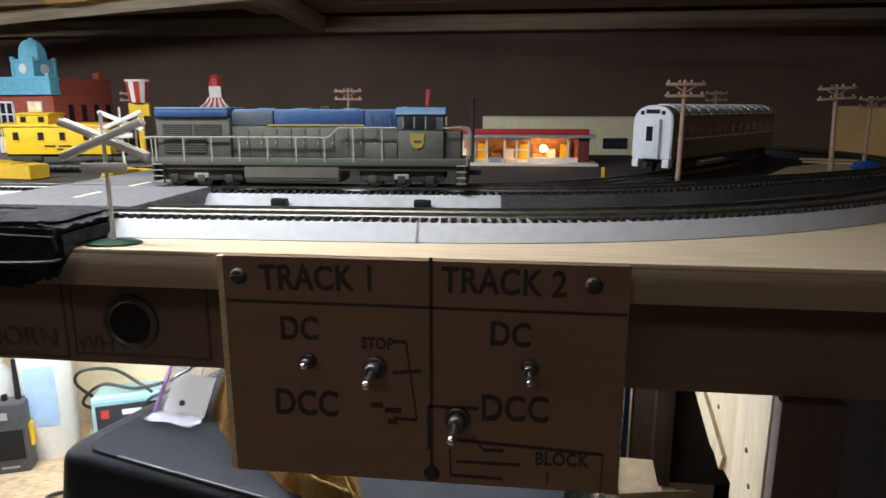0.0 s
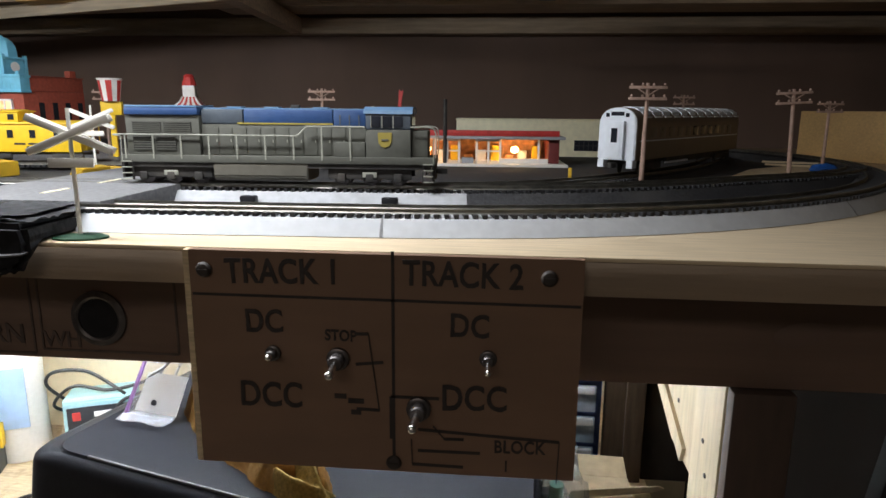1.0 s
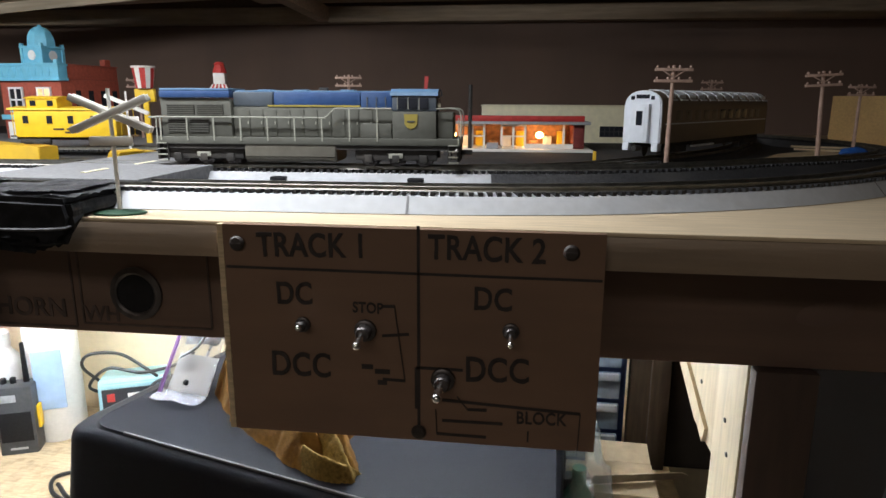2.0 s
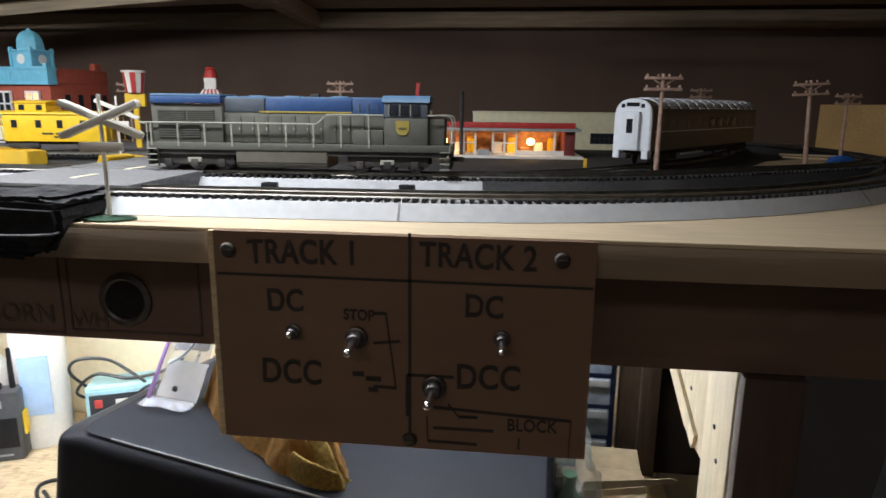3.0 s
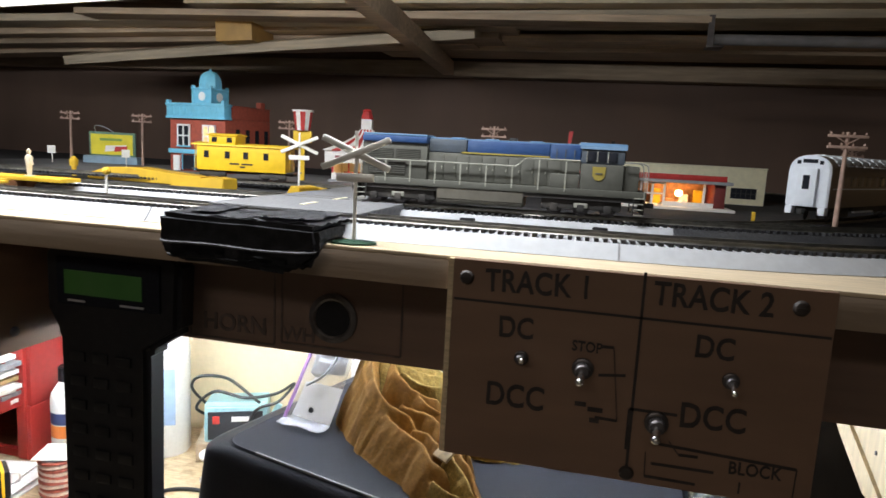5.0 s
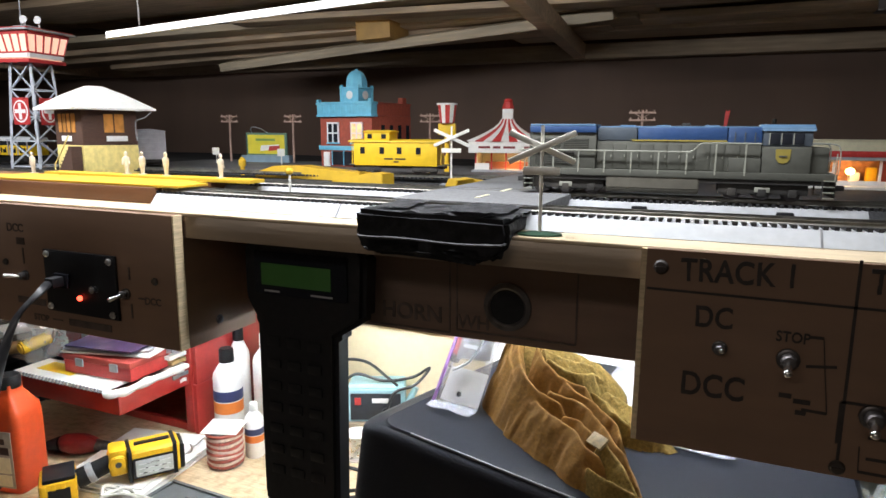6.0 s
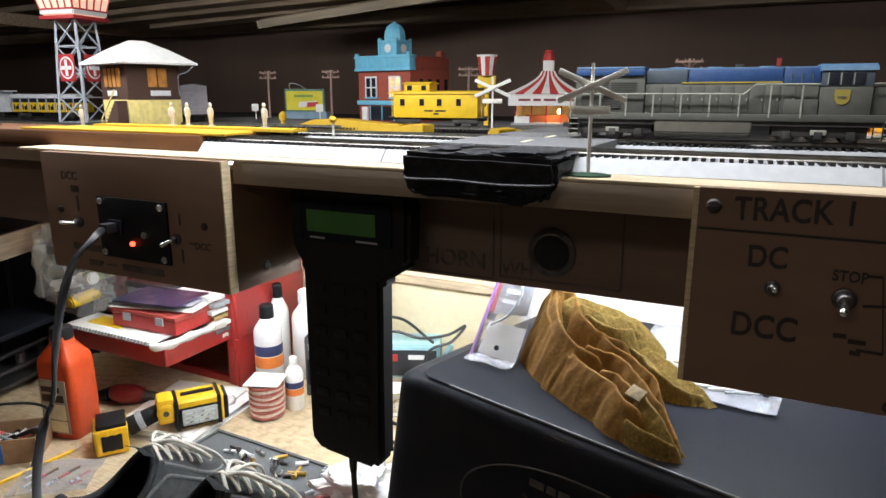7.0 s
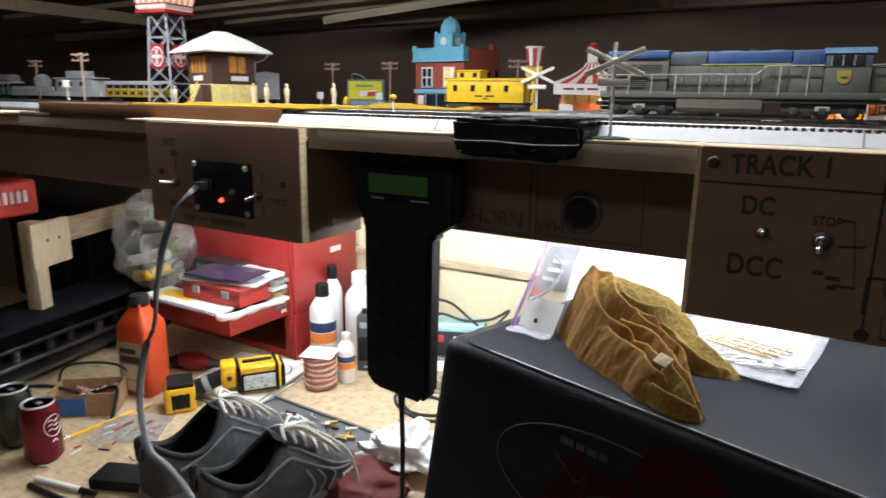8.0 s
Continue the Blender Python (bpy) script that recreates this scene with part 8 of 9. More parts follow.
def make_can(m, paint, label):
    t = thing("soda_can", label, "can", m, "soda cans")
    part("body", lathe([(0.024, 0.0), (0.0265, 0.002), (0.0335, 0.012), (0.0335, 0.106), (0.0285, 0.117)], 32), paint, t)
    part("lid", lathe([(0.0285, 0.117), (0.0290, 0.1205), (0.0275, 0.1210), (0.0262, 0.1170), (0, 0.1165)], 32), ALU, t, "aluminium lid")
    part("tab", box(-0.007, 0.010, -0.005, 0.005, 0.1178, 0.1190, 0.0006), STEEL, t)
    return t


MAROON = material("maroon_can", (0.17, 0.012, 0.022), 0.25, metal=0.5, vary=0.15, scale=60)
can = make_can(pose(-1.299, 0.430, BENCH, 0, 0, 0), MAROON, "maroon soda can with white oval mark on the bench")


def on_can(pts, r=0.0337):
    """Points given as degrees round the can and height, on its skin."""
    return [(r * math.cos(radians(a)), r * math.sin(radians(a)), z) for a, z in pts]


mk = part("mark", tube(on_can([(12 + 30 * math.cos(t * math.pi / 8), 0.078 + 0.021 * math.sin(t * math.pi / 8)) for t in range(17)]), 0.0013, 6, steps=3, flat=0.5), WHITE, can, "white oval mark")
for z in (0.070, 0.079, 0.088):
    part("mark_stroke", tube(on_can([(-6, z), (4, z + 0.003), (16, z - 0.002), (28, z + 0.002)]), 0.0014, 6, steps=4, flat=0.5), WHITE, mk)
part("mark_stroke", tube(on_can([(2, 0.046), (12, 0.050), (22, 0.044)]), 0.0013, 6, steps=4, flat=0.5), WHITE, mk)
make_can(pose(-1.405, 0.434, BENCH), material("dark_can", (0.04, 0.045, 0.04), 0.25, metal=0.5, vary=0.15, scale=60), "dark soda can behind the maroon one")
CARDBOARD = material("worn_cardboard", (0.34, 0.20, 0.11), 0.8, vary=0.2, scale=50, bump=0.0006)
tray = thing("parts_tray", "small open cardboard tray full of bits and clips", "tray", pose(-1.432, 0.598, BENCH, 0, 0, 40))
part("floor", box(-0.07, 0.07, -0.045, 0.045, 0, 0.003), CARDBOARD, tray)
for x0, x1, y0, y1 in ((-0.07, 0.07, -0.045, -0.042), (-0.07, 0.07, 0.042, 0.045), (-0.07, -0.067, -0.042, 0.042), (0.067, 0.07, -0.042, 0.042)):
    part("side", box(x0, x1, y0, y1, 0.003, 0.052), CARDBOARD, tray)
part("blue_panel", box(-0.068, 0.010, -0.0462, -0.0450, 0.004, 0.044), material("blue_print", (0.03, 0.14, 0.42), 0.5), tray, "blue printed panel")
for i in range(14):
    a = random.uniform(0, 180)
    part("bit", rod((0, 0, 0), (0.035, 0, 0.006), 0.004, 0.003, 8), (STEEL, RED, BLACK, GREY, WHITE)[i % 5], tray, "loose small bit", m=pose(random.uniform(-0.04, 0.03), random.uniform(-0.03, 0.03), 0.020 + 0.0015 * i, 0, -8, a))
part("wire", tube([(-0.08, 0.045, 0.02), (-0.06, 0.05, 0.08), (0.03, 0.05, 0.085), (0.075, 0.048, 0.06), (0.078, 0.046, 0.01)], 0.003, 8), CABLE, tray, "bent black wire")
pen = thing("yellow_pencil", "yellow wooden pencil lying on the bench", "pencil", pose(-1.336, 0.498, BENCH + 0.0045, 0, 0, 84))
part("shaft", rod((0, 0, 0), (0.165, 0, 0), 0.0040, sides=6), CORD_YEL, pen)
part("tip", rod((0.165, 0, 0), (0.182, 0, 0), 0.0038, 0.0006, 6), PINE, pen)
part("ferrule", rod((-0.014, 0, 0), (0, 0, 0), 0.0041, sides=10), STEEL, pen)
pbag = thing("small_parts_bag", "clear flat bag of small parts beside the can", "plastic bag", pose(-1.28, 0.50, BENCH + 0.0006, 0, 0, 35))
part("bag", wavy_sheet(0.14, 0.11, 0.008, 7.7), POLY, pbag)
for i in range(8):
    part("small_piece", rod((0.02 + 0.013 * i, 0.03 + 0.02 * (i % 3), 0.004), (0.034 + 0.013 * i, 0.045 + 0.02 * (i % 3), 0.006), 0.0026, sides=8), (STEEL, RED, SUEDE)[i % 3], pbag, "small part")

random.seed(23)
for i in range(16):
    bx, by = random.uniform(-1.33, -1.12), random.uniform(0.40, 0.60)
    k = rod((0, 0, 0.0022), (0.012 + 0.014 * random.random(), 0, 0.0024), 0.0018 + 0.001 * random.random(), 0.0016, 8)
    ob = part("loose_bit", k, (STEEL, WHITE, RED, BLACK, BALSA)[i % 5])
    ob.matrix_world = pose(bx, by, BENCH + 0.0008, 0, 0, random.uniform(0, 360))
    tagged(ob, ("short steel pin lying on the bench", "short white plastic bit lying on the bench", "short red plastic bit lying on the bench", "short black plastic bit lying on the bench", "thin wood splinter lying on the bench")[i % 5], "loose bit", "loose bits")

# ---- mat with brass parts, shoes, tissue ----
MAT_GREY = material("grey_rubber_mat", (0.10, 0.105, 0.11), 0.75, vary=0.15, scale=120, bump=0.0006)
mat_ = thing("rubber_mat", "dark grey rubber mat on the bench", "mat", pose(-0.885, 0.845, BENCH + 0.0004, 0, 0, -2))
part("sheet", box(-0.225, 0.215, -0.36, 0.0, 0, 0.005, 0.0015), MAT_GREY, mat_)
part("rim", box(-0.225, 0.215, -0.008, 0.0, 0.0052, 0.010, 0.002), MAT_GREY, mat_)
part("rim", box(-0.225, -0.217, -0.36, -0.0085, 0.0052, 0.010, 0.002), MAT_GREY, mat_)
BRASS = material("brass_parts", (0.55, 0.36, 0.10), 0.3, metal=0.9, vary=0.2, scale=120)
for i in range(22):
    x, y = random.uniform(-1.03, -0.74), random.uniform(0.76, 0.825)
    k = rod((0, 0, 0.0045), (0.016 + 0.010 * (i % 3), 0, 0.0045), 0.0040 - 0.0008 * (i % 2), sides=10)
    lathe([(0.0055, 0), (0.0055, 0.004), (0, 0.004)], 6, bm=k, m=pose(0, 0, 0.0045, 0, 90, 0))
    ob = part("loose_fitting", k, (BRASS, STEEL, WHITE, DARK_STEEL)[i % 4])
    ob.matrix_world = pose(x, y, BENCH + 0.0062, 0, 0, random.uniform(0, 360))
    tagged(ob, ("small brass fitting lying on the rubber mat", "small steel fitting lying on the rubber mat", "small white fitting lying on the rubber mat", "small dark fitting lying on the rubber mat")[i % 4], "fitting", "loose fittings")

SHOE = material("grey_shoe_mesh", (0.038, 0.040, 0.045), 0.85, vary=0.4, scale=420, bump=0.0007, stains=0.25, stain_colour=(0.20, 0.20, 0.20), stain_scale=25)
SHOE_DARK = material("dark_shoe_lining", (0.011, 0.0115, 0.014), 0.9, vary=0.2, scale=200)
SHOE_LINE = material("shoe_overlay_grey", (0.13, 0.135, 0.14), 0.7, vary=0.25, scale=200, bump=0.0004)
SOLE = material("shoe_sole", (0.17, 0.17, 0.18), 0.7, vary=0.1, scale=120, bump=0.0005)
LACE = material("pale_lace", (0.50, 0.47, 0.42), 0.85, vary=0.15, scale=300)


def make_shoe(m, flip):
    """A low trainer, heel at the origin, toe along +x."""
    t = thing("trainer_shoe", "worn grey trainer with pale laces on the bench", "shoe", m, "pair of trainers")
    L, OPEN = 0.285, 0.50
    sgn = 1 if flip else -1

    def half(u):
        w = 0.031 + 0.019 * math.sin(math.pi * min(1.0, u * 1.03) ** 0.9)
        return w * (1 - max(0.0, (u - 0.86) / 0.14) ** 2 * 0.72) * (1 - max(0.0, (0.08 - u) / 0.08) ** 2 * 0.5)

    def top(u):
        if u < OPEN:
            s = u / OPEN
            return 0.116 - 0.016 * math.sin(math.pi * s) + 0.020 * s ** 2
        s = (u - OPEN) / (1 - OPEN)
        return 0.050 + 0.086 * (1 - s) ** 1.25 + 0.006 * math.sin(math.pi * s)

    def skin(u, c, inset=0.0):
        """A point of the upper, u along it and c across from -1 to 1."""
        w, h = half(u) - inset, top(u) - inset * 0.4
        return (u * L + inset * (1 - 2 * u), c * w + sgn * 0.007 * math.sin(math.pi * u), 0.020 + (h - 0.020) * max(0.0, 1 - c * c) ** 0.33)

    def shell(inset, n=84, mm=48):
        k = bmesh.new()
        rows = [[k.verts.new(Vector(skin(i / n, -math.cos(math.pi * j / mm), inset)) + Vector((0, 0, 0.0015 * noise.noise(Vector((i * 0.3, j * 0.3, 1.0 + sgn))))))
                 for j in range(mm + 1)] for i in range(n + 1)]
        for i in range(n):
            for j in range(mm):
                u, c = (i + 0.5) / n, -math.cos(math.pi * (j + 0.5) / mm)
                if ((u - 0.265) / 0.235) ** 2 + (c / 0.80) ** 2 < 1:
                    continue
                k.faces.new((rows[i][j], rows[i][j + 1], rows[i + 1][j + 1], rows[i + 1][j]))
        k.faces.new(rows[-1])
        k.faces.new(rows[0][::-1])
        return k

    part("upper", shell(0.0), SHOE, t, "grey mesh upper", smooth=60)
    part("lining", shell(0.0040), SHOE_DARK, t, "dark lining", smooth=60)
    k = bmesh.new()
    pts = [(u / 30, s) for s in (1, -1) for u in (range(31) if s > 0 else range(30, -1, -1))]
    rr = [[k.verts.new((u * L * 1.02 - 0.003, s * (half(u) + 0.004 - 0.0015 * lv) + sgn * 0.007 * math.sin(math.pi * u), (0.0, 0.013, 0.026 + 0.008 * max(0, u - 0.9) * 10)[lv])) for u, s in pts] for lv in range(3)]
    for r0, r1 in zip(rr, rr[1:]):
        for i in range(len(pts)):
            k.faces.new((r0[i], r0[(i + 1) % len(pts)], r1[(i + 1) % len(pts)], r1[i]))
    k.faces.new(rr[0])
    k.faces.new(rr[-1])
    part("sole", k, SOLE, t, "grey rubber sole", smooth=50)
    part("insole", box(0.008, 0.19, -0.028, 0.028, 0.0275, 0.033, 0.003), SHOE_DARK, t, "dark inner sole")
    way = [skin(0.265 + 0.232 * math.cos(a * math.pi / 12), 0.80 * math.sin(a * math.pi / 12)) for a in range(25)]
    part("collar", tube(way, 0.0060, 10, steps=3), SHOE_DARK, t, "padded dark collar")
    part("heel_tab", tube([(-0.002, 0, 0.090), (-0.006, 0, 0.108), (-0.002, 0, 0.124), (0.005, 0, 0.116)], 0.0045, 8, flat=1.8), SHOE_DARK, t, "dark heel pull tab")
    tg = bmesh.new()
    rows = [[tg.verts.new((0.118 + 0.012 * i, -0.026 + 0.0052 * j, 0.150 - 0.0080 * i ** 1.05 - 0.9 * (-0.026 + 0.0052 * j) ** 2 * 10)) for j in range(11)] for i in range(8)]
    for r0, r1 in zip(rows, rows[1:]):
        for j in range(10):
            tg.faces.new((r0[j], r0[j + 1], r1[j + 1], r1[j]))
    bmesh.ops.solidify(tg, geom=list(tg.faces), thickness=0.005)
    part("tongue", tg, SHOE_DARK, t, "dark padded tongue")
    for i in range(5):
        x = 0.140 + i * 0.019
        z = top(x / L) + 0.003
        bend = sgn * 0.007 * math.sin(math.pi * x / L)
        for s in (1, -1):
            part("lace", tube([(x, s * -0.028 + bend, z - 0.010), (x + 0.005, s * -0.009 + bend, z + 0.003), (x + 0.013, s * 0.010 + bend, z + 0.002 - 0.0012 * s), (x + 0.019, s * 0.028 + bend, z - 0.016)], 0.0030, 8, flat=0.6), LACE, t, "pale flat lace")
    zz = top(0.50)
    for s, d in ((-1, 1.0), (1, 0.8)):
        part("lace_loop", tube([(0.150, 0, zz + 0.004), (0.172, s * 0.022, zz + 0.008), (0.200, s * 0.044 * d, zz - 0.014), (0.222, s * 0.050 * d, zz - 0.040), (0.206, s * 0.034, zz - 0.024), (0.176, s * 0.014, zz), (0.152, 0.002, zz + 0.006)], 0.0030, 8), LACE, t, "lace bow loop")
        part("lace_end", tube([(0.152, 0, zz + 0.004), (0.185, s * 0.012, zz - 0.002), (0.215, s * 0.034, zz - 0.020), (0.243, s * 0.052, zz - 0.052), (0.250, s * 0.066, 0.030), (0.226, s * 0.074, 0.004)], 0.0026, 8), LACE, t, "loose lace end")
    for c0, amp, u0, u1 in ((0.86, 0.07, 0.14, 0.97), (0.72, 0.13, 0.50, 0.95)):
        for s in (1, -1):
            way = []
            for i in range(15):
                u = u0 + (u1 - u0) * i / 14
                c = s * min(0.985, c0 + amp * math.sin(9 * u + 2 * c0 + s))
                q = Vector(skin(u, c))
                way.append(q + Vector((0, s * 0.0012, 0.0010)))
            part("overlay_line", tube(way, 0.0021, 6, steps=3, flat=1.4), SHOE_LINE, t, "grey moulded overlay line")
    for s in (1, -1):
        part("overlay", tube([(0.282, 0.0, 0.036), (0.268, s * 0.030, 0.036), (0.232, s * 0.046, 0.038)], 0.0035, 8, flat=2.6), SOLE, t, "pale toe overlay")
        for i in range(3):
            x = 0.165 + 0.022 * i
            part("side_stripe", tube([(x, s * (half(x / L) - 0.007), 0.078 - 0.007 * i), (x + 0.010, s * (half(x / L) + 0.0005), 0.052), (x - 0.006, s * (half(x / L) + 0.0030), 0.030)], 0.0018, 6), SOLE, t, "pale stitched stripe")
    return t


make_shoe(pose(-0.843, 0.424, BENCH + 0.0056, 0, 0, 72) @ Matrix.Diagonal((1.0, 1.06, 1.02, 1)), True)
make_shoe(pose(-0.990, 0.432, BENCH + 0.0056, 0, 0, 84) @ Matrix.Diagonal((1.0, 1.06, 1.02, 1)), False)
tagged(part("black_case_flat", box(0.0, 0.11, -0.045, 0.015, 0, 0.022, 0.006, m=pose(-1.150, 0.455, BENCH + 0.0003, 0, 0, 24)), BLACK), "flat black plastic case beside the shoes", "case")
for px_, py_, ang, mt in ((-1.236, 0.380, 12, WHITE), (-1.225, 0.362, 4, BLACK)):
    pn = thing("marker_pen", "white and black marker pen lying on the bench", "pen", pose(px_, py_, BENCH + 0.006, 0, 0, ang), "marker pens")
    part("barrel", rod((0, 0, 0), (0.105, 0, 0), 0.0055, sides=14), mt, pn)
    part("cap", rod((0.105, 0, 0), (0.138, 0, 0), 0.0060, 0.0050, 14), BLACK, pn, "black cap")
TISSUE = material("white_tissue", (0.82, 0.82, 0.83), 0.9, vary=0.04, scale=150, bump=0.001)
kt = blob(0.074, 0.054, 0.040, 0.5, 1.9, 9, 5, Matrix.Translation((0, 0, 0.034)))
for v in kt.verts:
    f = 1 - abs(noise.noise(v.co * 24 + Vector((2, 0, 5))))
    g = 1 - abs(noise.noise(v.co * 48 + Vector((7, 1, 0))))
    v.co += (v.co - Vector((0, 0, 0.015))).normalized() * (0.022 * f ** 5 + 0.006 * g ** 4 - 0.012)
    v.co.z = max(0.0006, v.co.z)
tagged(part("crumpled_tissue", kt, TISSUE, m=pose(-0.690, 0.770, BENCH + 0.006), smooth=40), "crumpled white tissue on the rubber mat", "tissue")
kr = blob(0.085, 0.06, 0.024, 0.4, 1.7, 12, 5, Matrix.Translation((0, 0, 0.016)))
for v in kr.verts:
    v.co.z = max(0.0006, v.co.z + 0.016 * (1 - abs(noise.noise(v.co * 22))) ** 5 - 0.004)
tagged(part("red_shop_rag", kr, material("dark_red_rag", (0.13, 0.03, 0.028), 0.95, vary=0.25, scale=260, bump=0.001), m=pose(-0.715, 0.665, BENCH + 0.006, 0, 0, 20), smooth=40), "crumpled dark red shop rag on the mat", "rag")

# ---- left end: black shelf unit, lumber frame, red tool ----
shelf = thing("black_shelf_unit", "low black metal shelf unit with dark open front", "shelf", pose(-1.792, 0.673, BENCH, 0, 0, 102))
part("top_board", box(-0.40, 0.36, -0.130, 0.040, 0.146, 0.160, 0.003), BLACK_GLOSS, shelf)
part("back_panel", box(-0.40, 0.36, 0.030, 0.040, 0, 0.145), BLACK, shelf)
for x in (-0.395, 0.345):
    part("side_panel", box(x, x + 0.010, -0.12, 0.029, 0, 0.145), BLACK, shelf)
part("lower_shelf", box(-0.384, 0.344, -0.115, 0.028, 0.020, 0.030), DARK_STEEL, shelf)
for y, z in ((-0.10, 0.055), (-0.06, 0.080)):
    part("rod", rod((-0.384, y, z), (0.344, y, z), 0.006), DARK_STEEL, shelf, "dull steel rod")
for i in range(8):
    part("socket", rod((-0.30 + 0.080 * i, -0.03 + 0.02 * (i % 2), 0.0305), (-0.30 + 0.080 * i, -0.03 + 0.02 * (i % 2), 0.060 + 0.008 * (i % 3)), 0.012, sides=14), DARK_STEEL if i % 3 else STEEL, shelf)
tagged(part("black_lead", tube([(-1.62, 0.52, BENCH + 0.03), (-1.52, 0.56, BENCH + 0.045), (-1.44, 0.60, BENCH + 0.03), (-1.36, 0.62, BENCH + 0.06), (-1.335, 0.60, BENCH + 0.03), (-1.33, 0.585, BENCH + 0.004)], 0.0045, 8), CABLE), "black cable trailing over the bench", "cable")
lf = thing("lumber_frame", "rough pine lumber frame at the bench end", "frame", pose(-1.770, 0.757, 0, 0, 0, 112))
part("rail", box(-0.02, 0.29, -0.016, 0.0, 1.190, 1.252, 0.002), OLD_BOARD, lf)
part("block", box(-0.135, -0.006, -0.040, -0.0225, 1.150, 1.262, 0.002), PINE, lf)
part("post", box(-0.110, -0.072, -0.022, 0.016, BENCH + 0.1605, 1.262, 0.002), PINE, lf)
part("post", box(0.26, 0.29, -0.036, -0.0165, BENCH + 0.1605, 1.252, 0.002), PINE, lf)
for x in (-0.085, -0.045):
    part("screw", lathe([(0.004, 0), (0.0035, 0.0015), (0, 0.002)], 10, m=front(x, -0.0402, 1.215)), DARK_STEEL, lf)
rt = thing("red_power_tool", "red ribbed plastic tool body on the lumber frame", "power tool", pose(-1.855, 0.655, 1.2625, 0, 0, 100))
part("body", box(-0.085, 0.085, -0.05, 0.05, 0, 0.092, 0.014, segments=3), RED, rt)
for i in range(7):
    part("vent", box(-0.065 + i * 0.018, -0.055 + i * 0.018, -0.0515, -0.0490, 0.035, 0.066, 0.001), STRIPE_WHITE, rt, "pale vent slot")
tagged(part("yellow_level", box(-0.06, 0.06, -0.012, 0.012, 0, 0.05, 0.004, m=pose(-2.10, 0.78, BENCH + 0.0003, 0, 0, 20)), CORD_YEL), "yellow plastic tool standing on the bench", "tool")

# ---- right end under the table ----
side = thing("side_bench", "rough wooden side bench under the table end", "bench")
part("top", box(0.062, 0.240, 0.66, 1.31, 0.985, 1.010, 0.002), PINE_X, side)
for x in (0.075, 0.20):
    part("leg", box(x, x + 0.03, 0.70, 0.76, 0.0, 0.984, 0.002), PINE, side)
    part("leg", box(x, x + 0.06, 1.23, 1.29, 0.0, 0.984, 0.002), PINE, side)
DRAWER_CLEAR = material("smoky_drawer", (0.20, 0.24, 0.30), 0.25, vary=0.15, scale=60)
BLUE_CAB = material("blue_cabinet", (0.015, 0.035, 0.14), 0.45, vary=0.1, scale=80)
dc = thing("drawer_cabinet", "blue plastic drawer cabinet with clear drawers", "drawer cabinet", pose(0.078, 1.00, 1.0102))
part("shell", box(0, 0.108, 0.006, 0.15, 0, 0.34, 0.002), BLUE_CAB, dc)
for r in range(6):
    z = 0.012 + r * 0.0545
    d = part("drawer", box(0.006, 0.098, -0.004, 0.0058, z, z + 0.044, 0.002), DRAWER_CLEAR, dc, "clear smoky drawer")
    part("drawer_lip", box(0.010, 0.094, -0.012, -0.0042, z + 0.034, z + 0.046, 0.002), material("drawer_label", (0.30, 0.30, 0.32), 0.4) if r == 0 else bpy.data.materials["drawer_label"], d, "pale drawer lip")
sb = thing("spare_board", "brown spare board standing behind the side bench", "board", pose(0.192, 1.005, 1.0102))
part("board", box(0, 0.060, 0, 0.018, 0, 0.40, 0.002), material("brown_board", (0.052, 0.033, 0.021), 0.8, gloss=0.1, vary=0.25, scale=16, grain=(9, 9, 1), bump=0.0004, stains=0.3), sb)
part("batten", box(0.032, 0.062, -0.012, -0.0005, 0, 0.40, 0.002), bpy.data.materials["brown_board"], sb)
carton = thing("open_carton", "pale open carton on the side bench", "carton", pose(0.112, 0.822, 1.0102, 0, 0, -3))
part("body", box(0, 0.098, 0, 0.086, 0, 0.062, 0.001), material("pale_card", (0.42, 0.32, 0.21), 0.8, vary=0.12, scale=60), carton)
part("flap", box(0, 0.096, 0, 0.050, 0, 0.0015, m=pose(0.001, 0.087, 0.0600, 8, 0, 0)), bpy.data.materials["pale_card"], carton)
knife = thing("hand_saw_blade", "dull grey pointed saw blade on the carton", "saw", pose(0.118, 0.836, 1.0730, 0, 0, 13))
part("blade", prism([(0, 0), (0.130, 0.004), (0.141, 0.012), (0.130, 0.020), (0, 0.026)], 0.0014, pose(0, 0, 0, 30, 0, 0)), material("dull_blade", (0.46, 0.38, 0.28), 0.55, metal=0.1, vary=0.15, scale=80), knife)
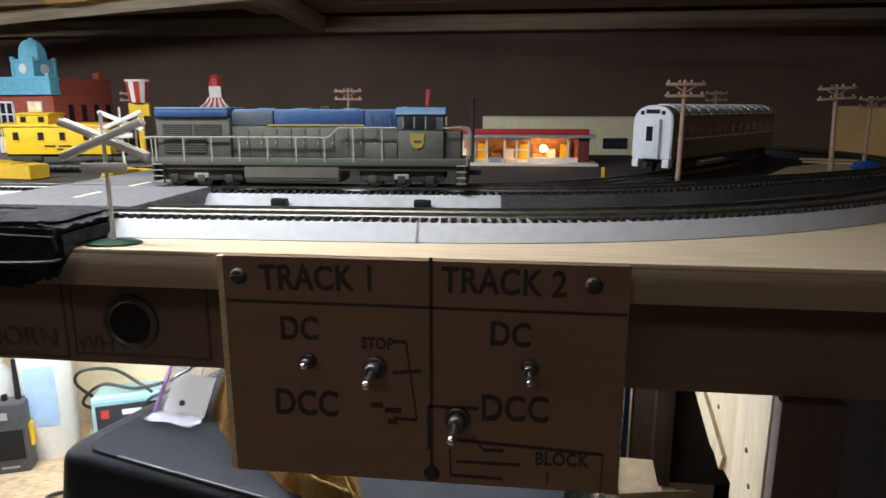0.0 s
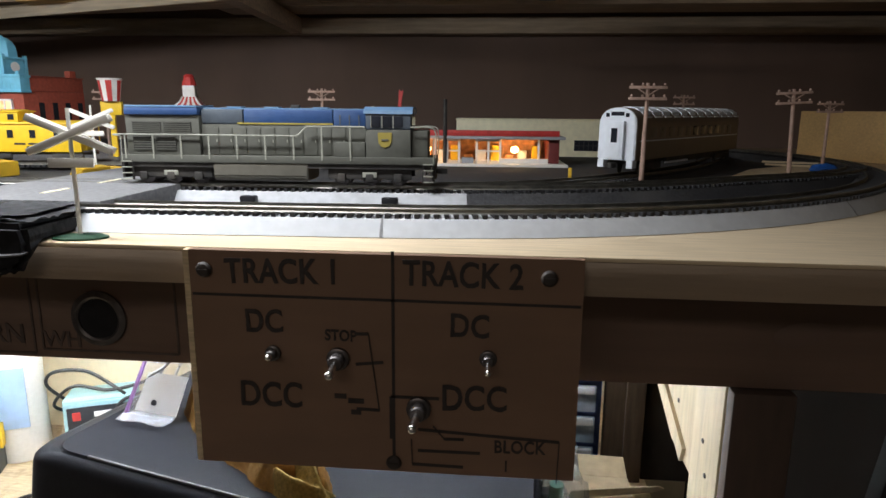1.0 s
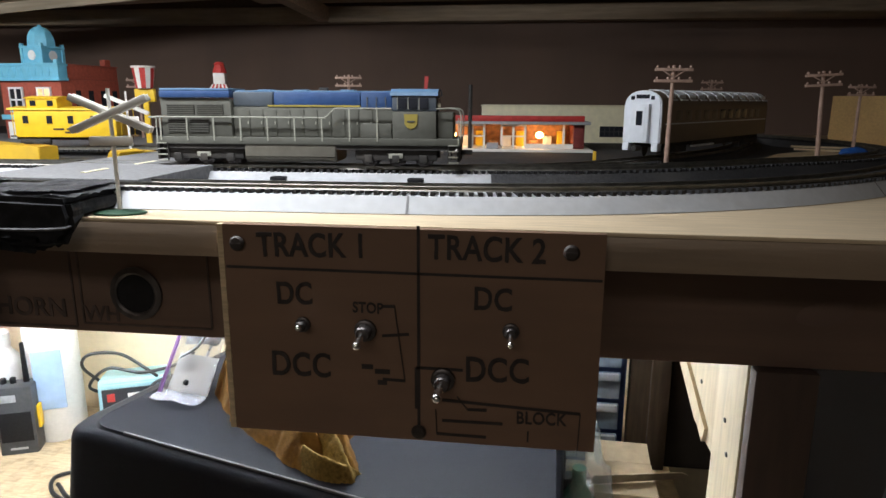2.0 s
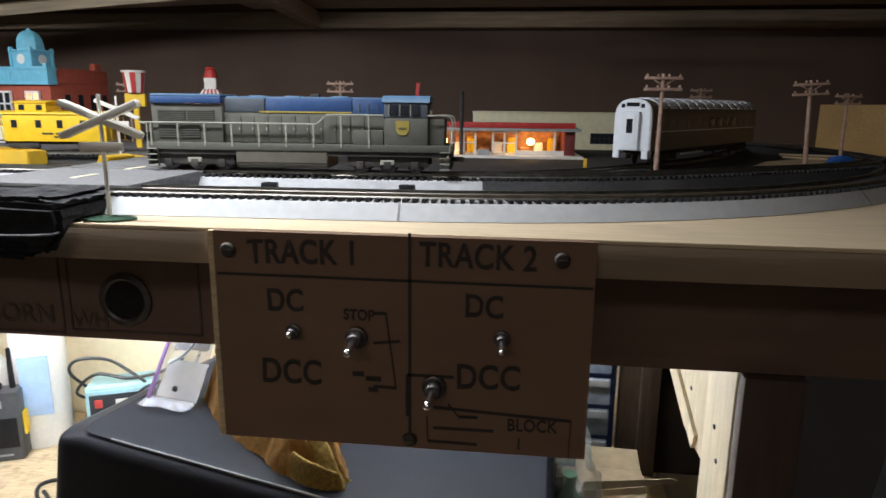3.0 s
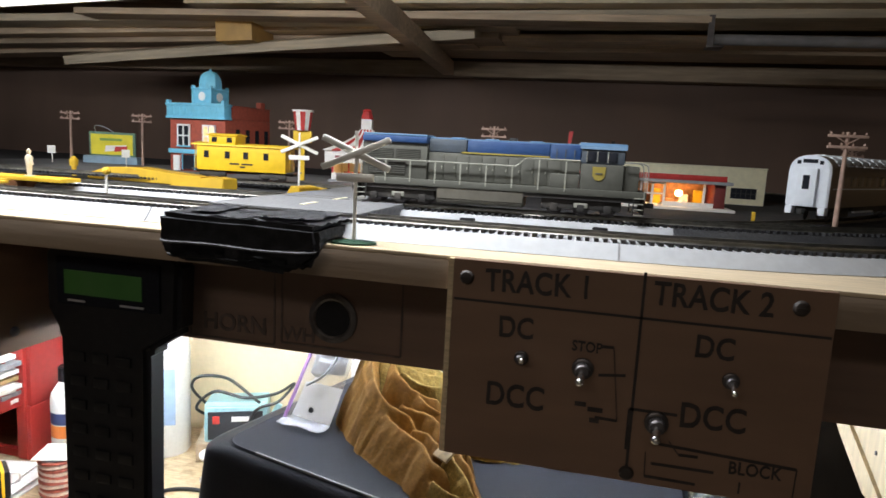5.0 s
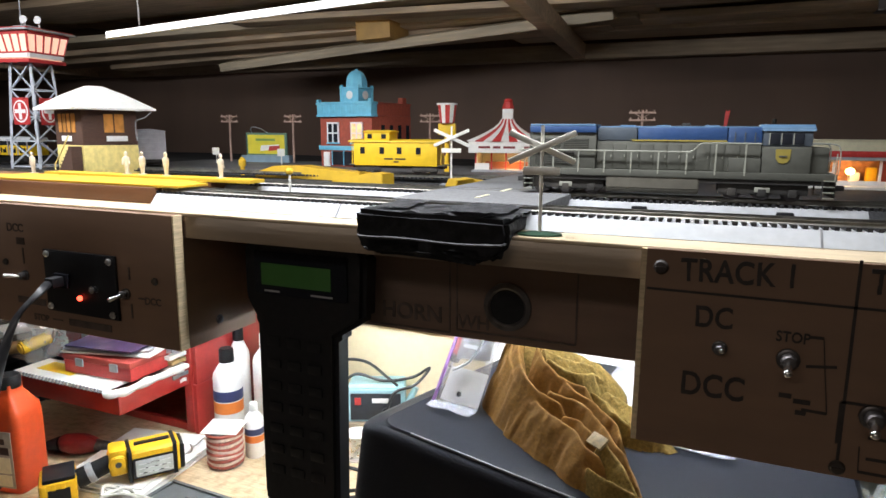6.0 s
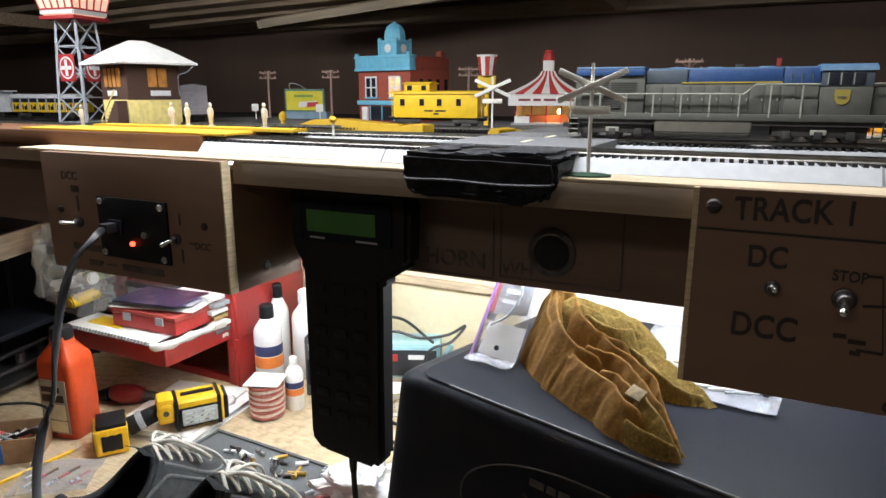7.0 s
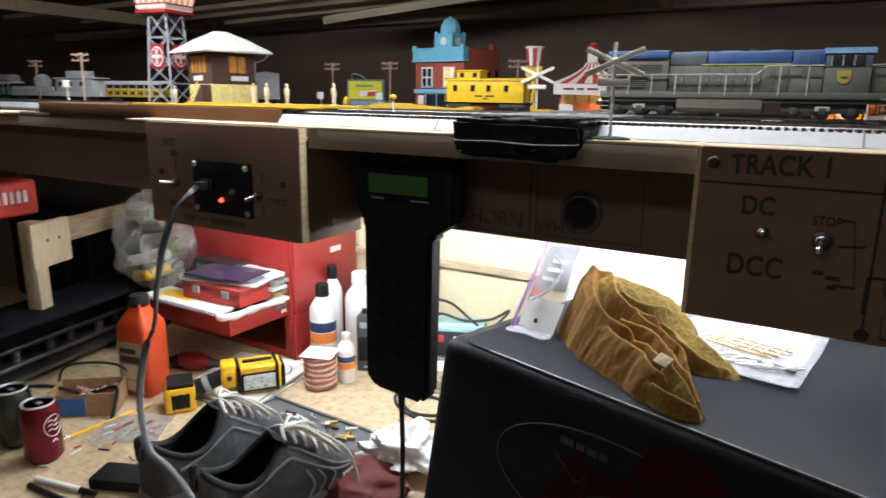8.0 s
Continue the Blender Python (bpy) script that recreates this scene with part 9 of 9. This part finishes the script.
part("handle", box(-0.06, 0, -0.006, 0.014, 0.000, 0.016, 0.004), BLACK, knife)
jar_bag = thing("crumpled_bag", "crumpled clear plastic bag with green bottle beside the case", "plastic bag", pose(0.092, 0.742, 1.0102))
kb = blob(0.036, 0.052, 0.098, 0.5, 2.6, 3, 4, Matrix.Translation((0, 0, 0.097)))
for v in kb.verts:
    v.co.z = max(v.co.z, 0.0005)
    v.co.x = max(v.co.x, -0.030)
part("bag", kb, material("crumpled_film", (0.62, 0.66, 0.64), 0.06, vary=0.1, scale=60, bump=0.004, bump_scale=60, alpha=0.30, gloss=0.9), jar_bag, smooth=15)
part("bottle", lathe([(0.020, 0.001), (0.022, 0.004), (0.022, 0.105), (0.009, 0.125), (0.009, 0.145), (0, 0.145)], 18), material("green_glass", (0.04, 0.16, 0.10), 0.1, vary=0.1, scale=40), jar_bag, "dark green bottle")
# sheet added where the gap is dark; its shade is put into the colour
tagged(part("gap_shade_sheet", box(0.257, 0.420, 1.005, 1.022, 1.0102, 1.440, 0.002), material("gap_shade_black", (0.020, 0.015, 0.012), 0.9, vary=0.2, scale=14, gloss=0.03)), "near-black sheet standing for the dark gap", "board")
leaning = tagged(part("leaning_bar", bar((0.060, 0.405, 0.0), (0.277, 0.405, 1.444), 0.014, 0.010), BLACK), "dark metal bar leaning in the shadow", "bar")

under_light = thing("under_table_light", "slim white tube light fixed under the railway table", "light fixture", pose(-0.62, 0.86, 1.462))
TUBE_GLOW = material("glowing_tube", (0.9, 0.95, 1.0), 0.3, emit=98.0, emit_colour=(0.85, 0.94, 1.0))
part("housing", box(-0.72, 0.72, -0.022, 0.022, 0.010, 0.030, 0.003), FIX_WHITE, under_light)
part("tube", rod((-0.70, 0, -0.006), (0.70, 0, -0.006), 0.013, sides=12), TUBE_GLOW, under_light, "glowing fluorescent tube")
for sx in (-0.72, 0.7005):
    part("end_cap", box(sx, sx + 0.0195, -0.020, 0.020, -0.022, 0.0098, 0.002), FIX_WHITE, under_light)
for sx in (-0.5, 0.5):
    part("bracket", box(sx, sx + 0.02, -0.012, 0.012, 0.0302, 0.0765, 0.001), STEEL, under_light)
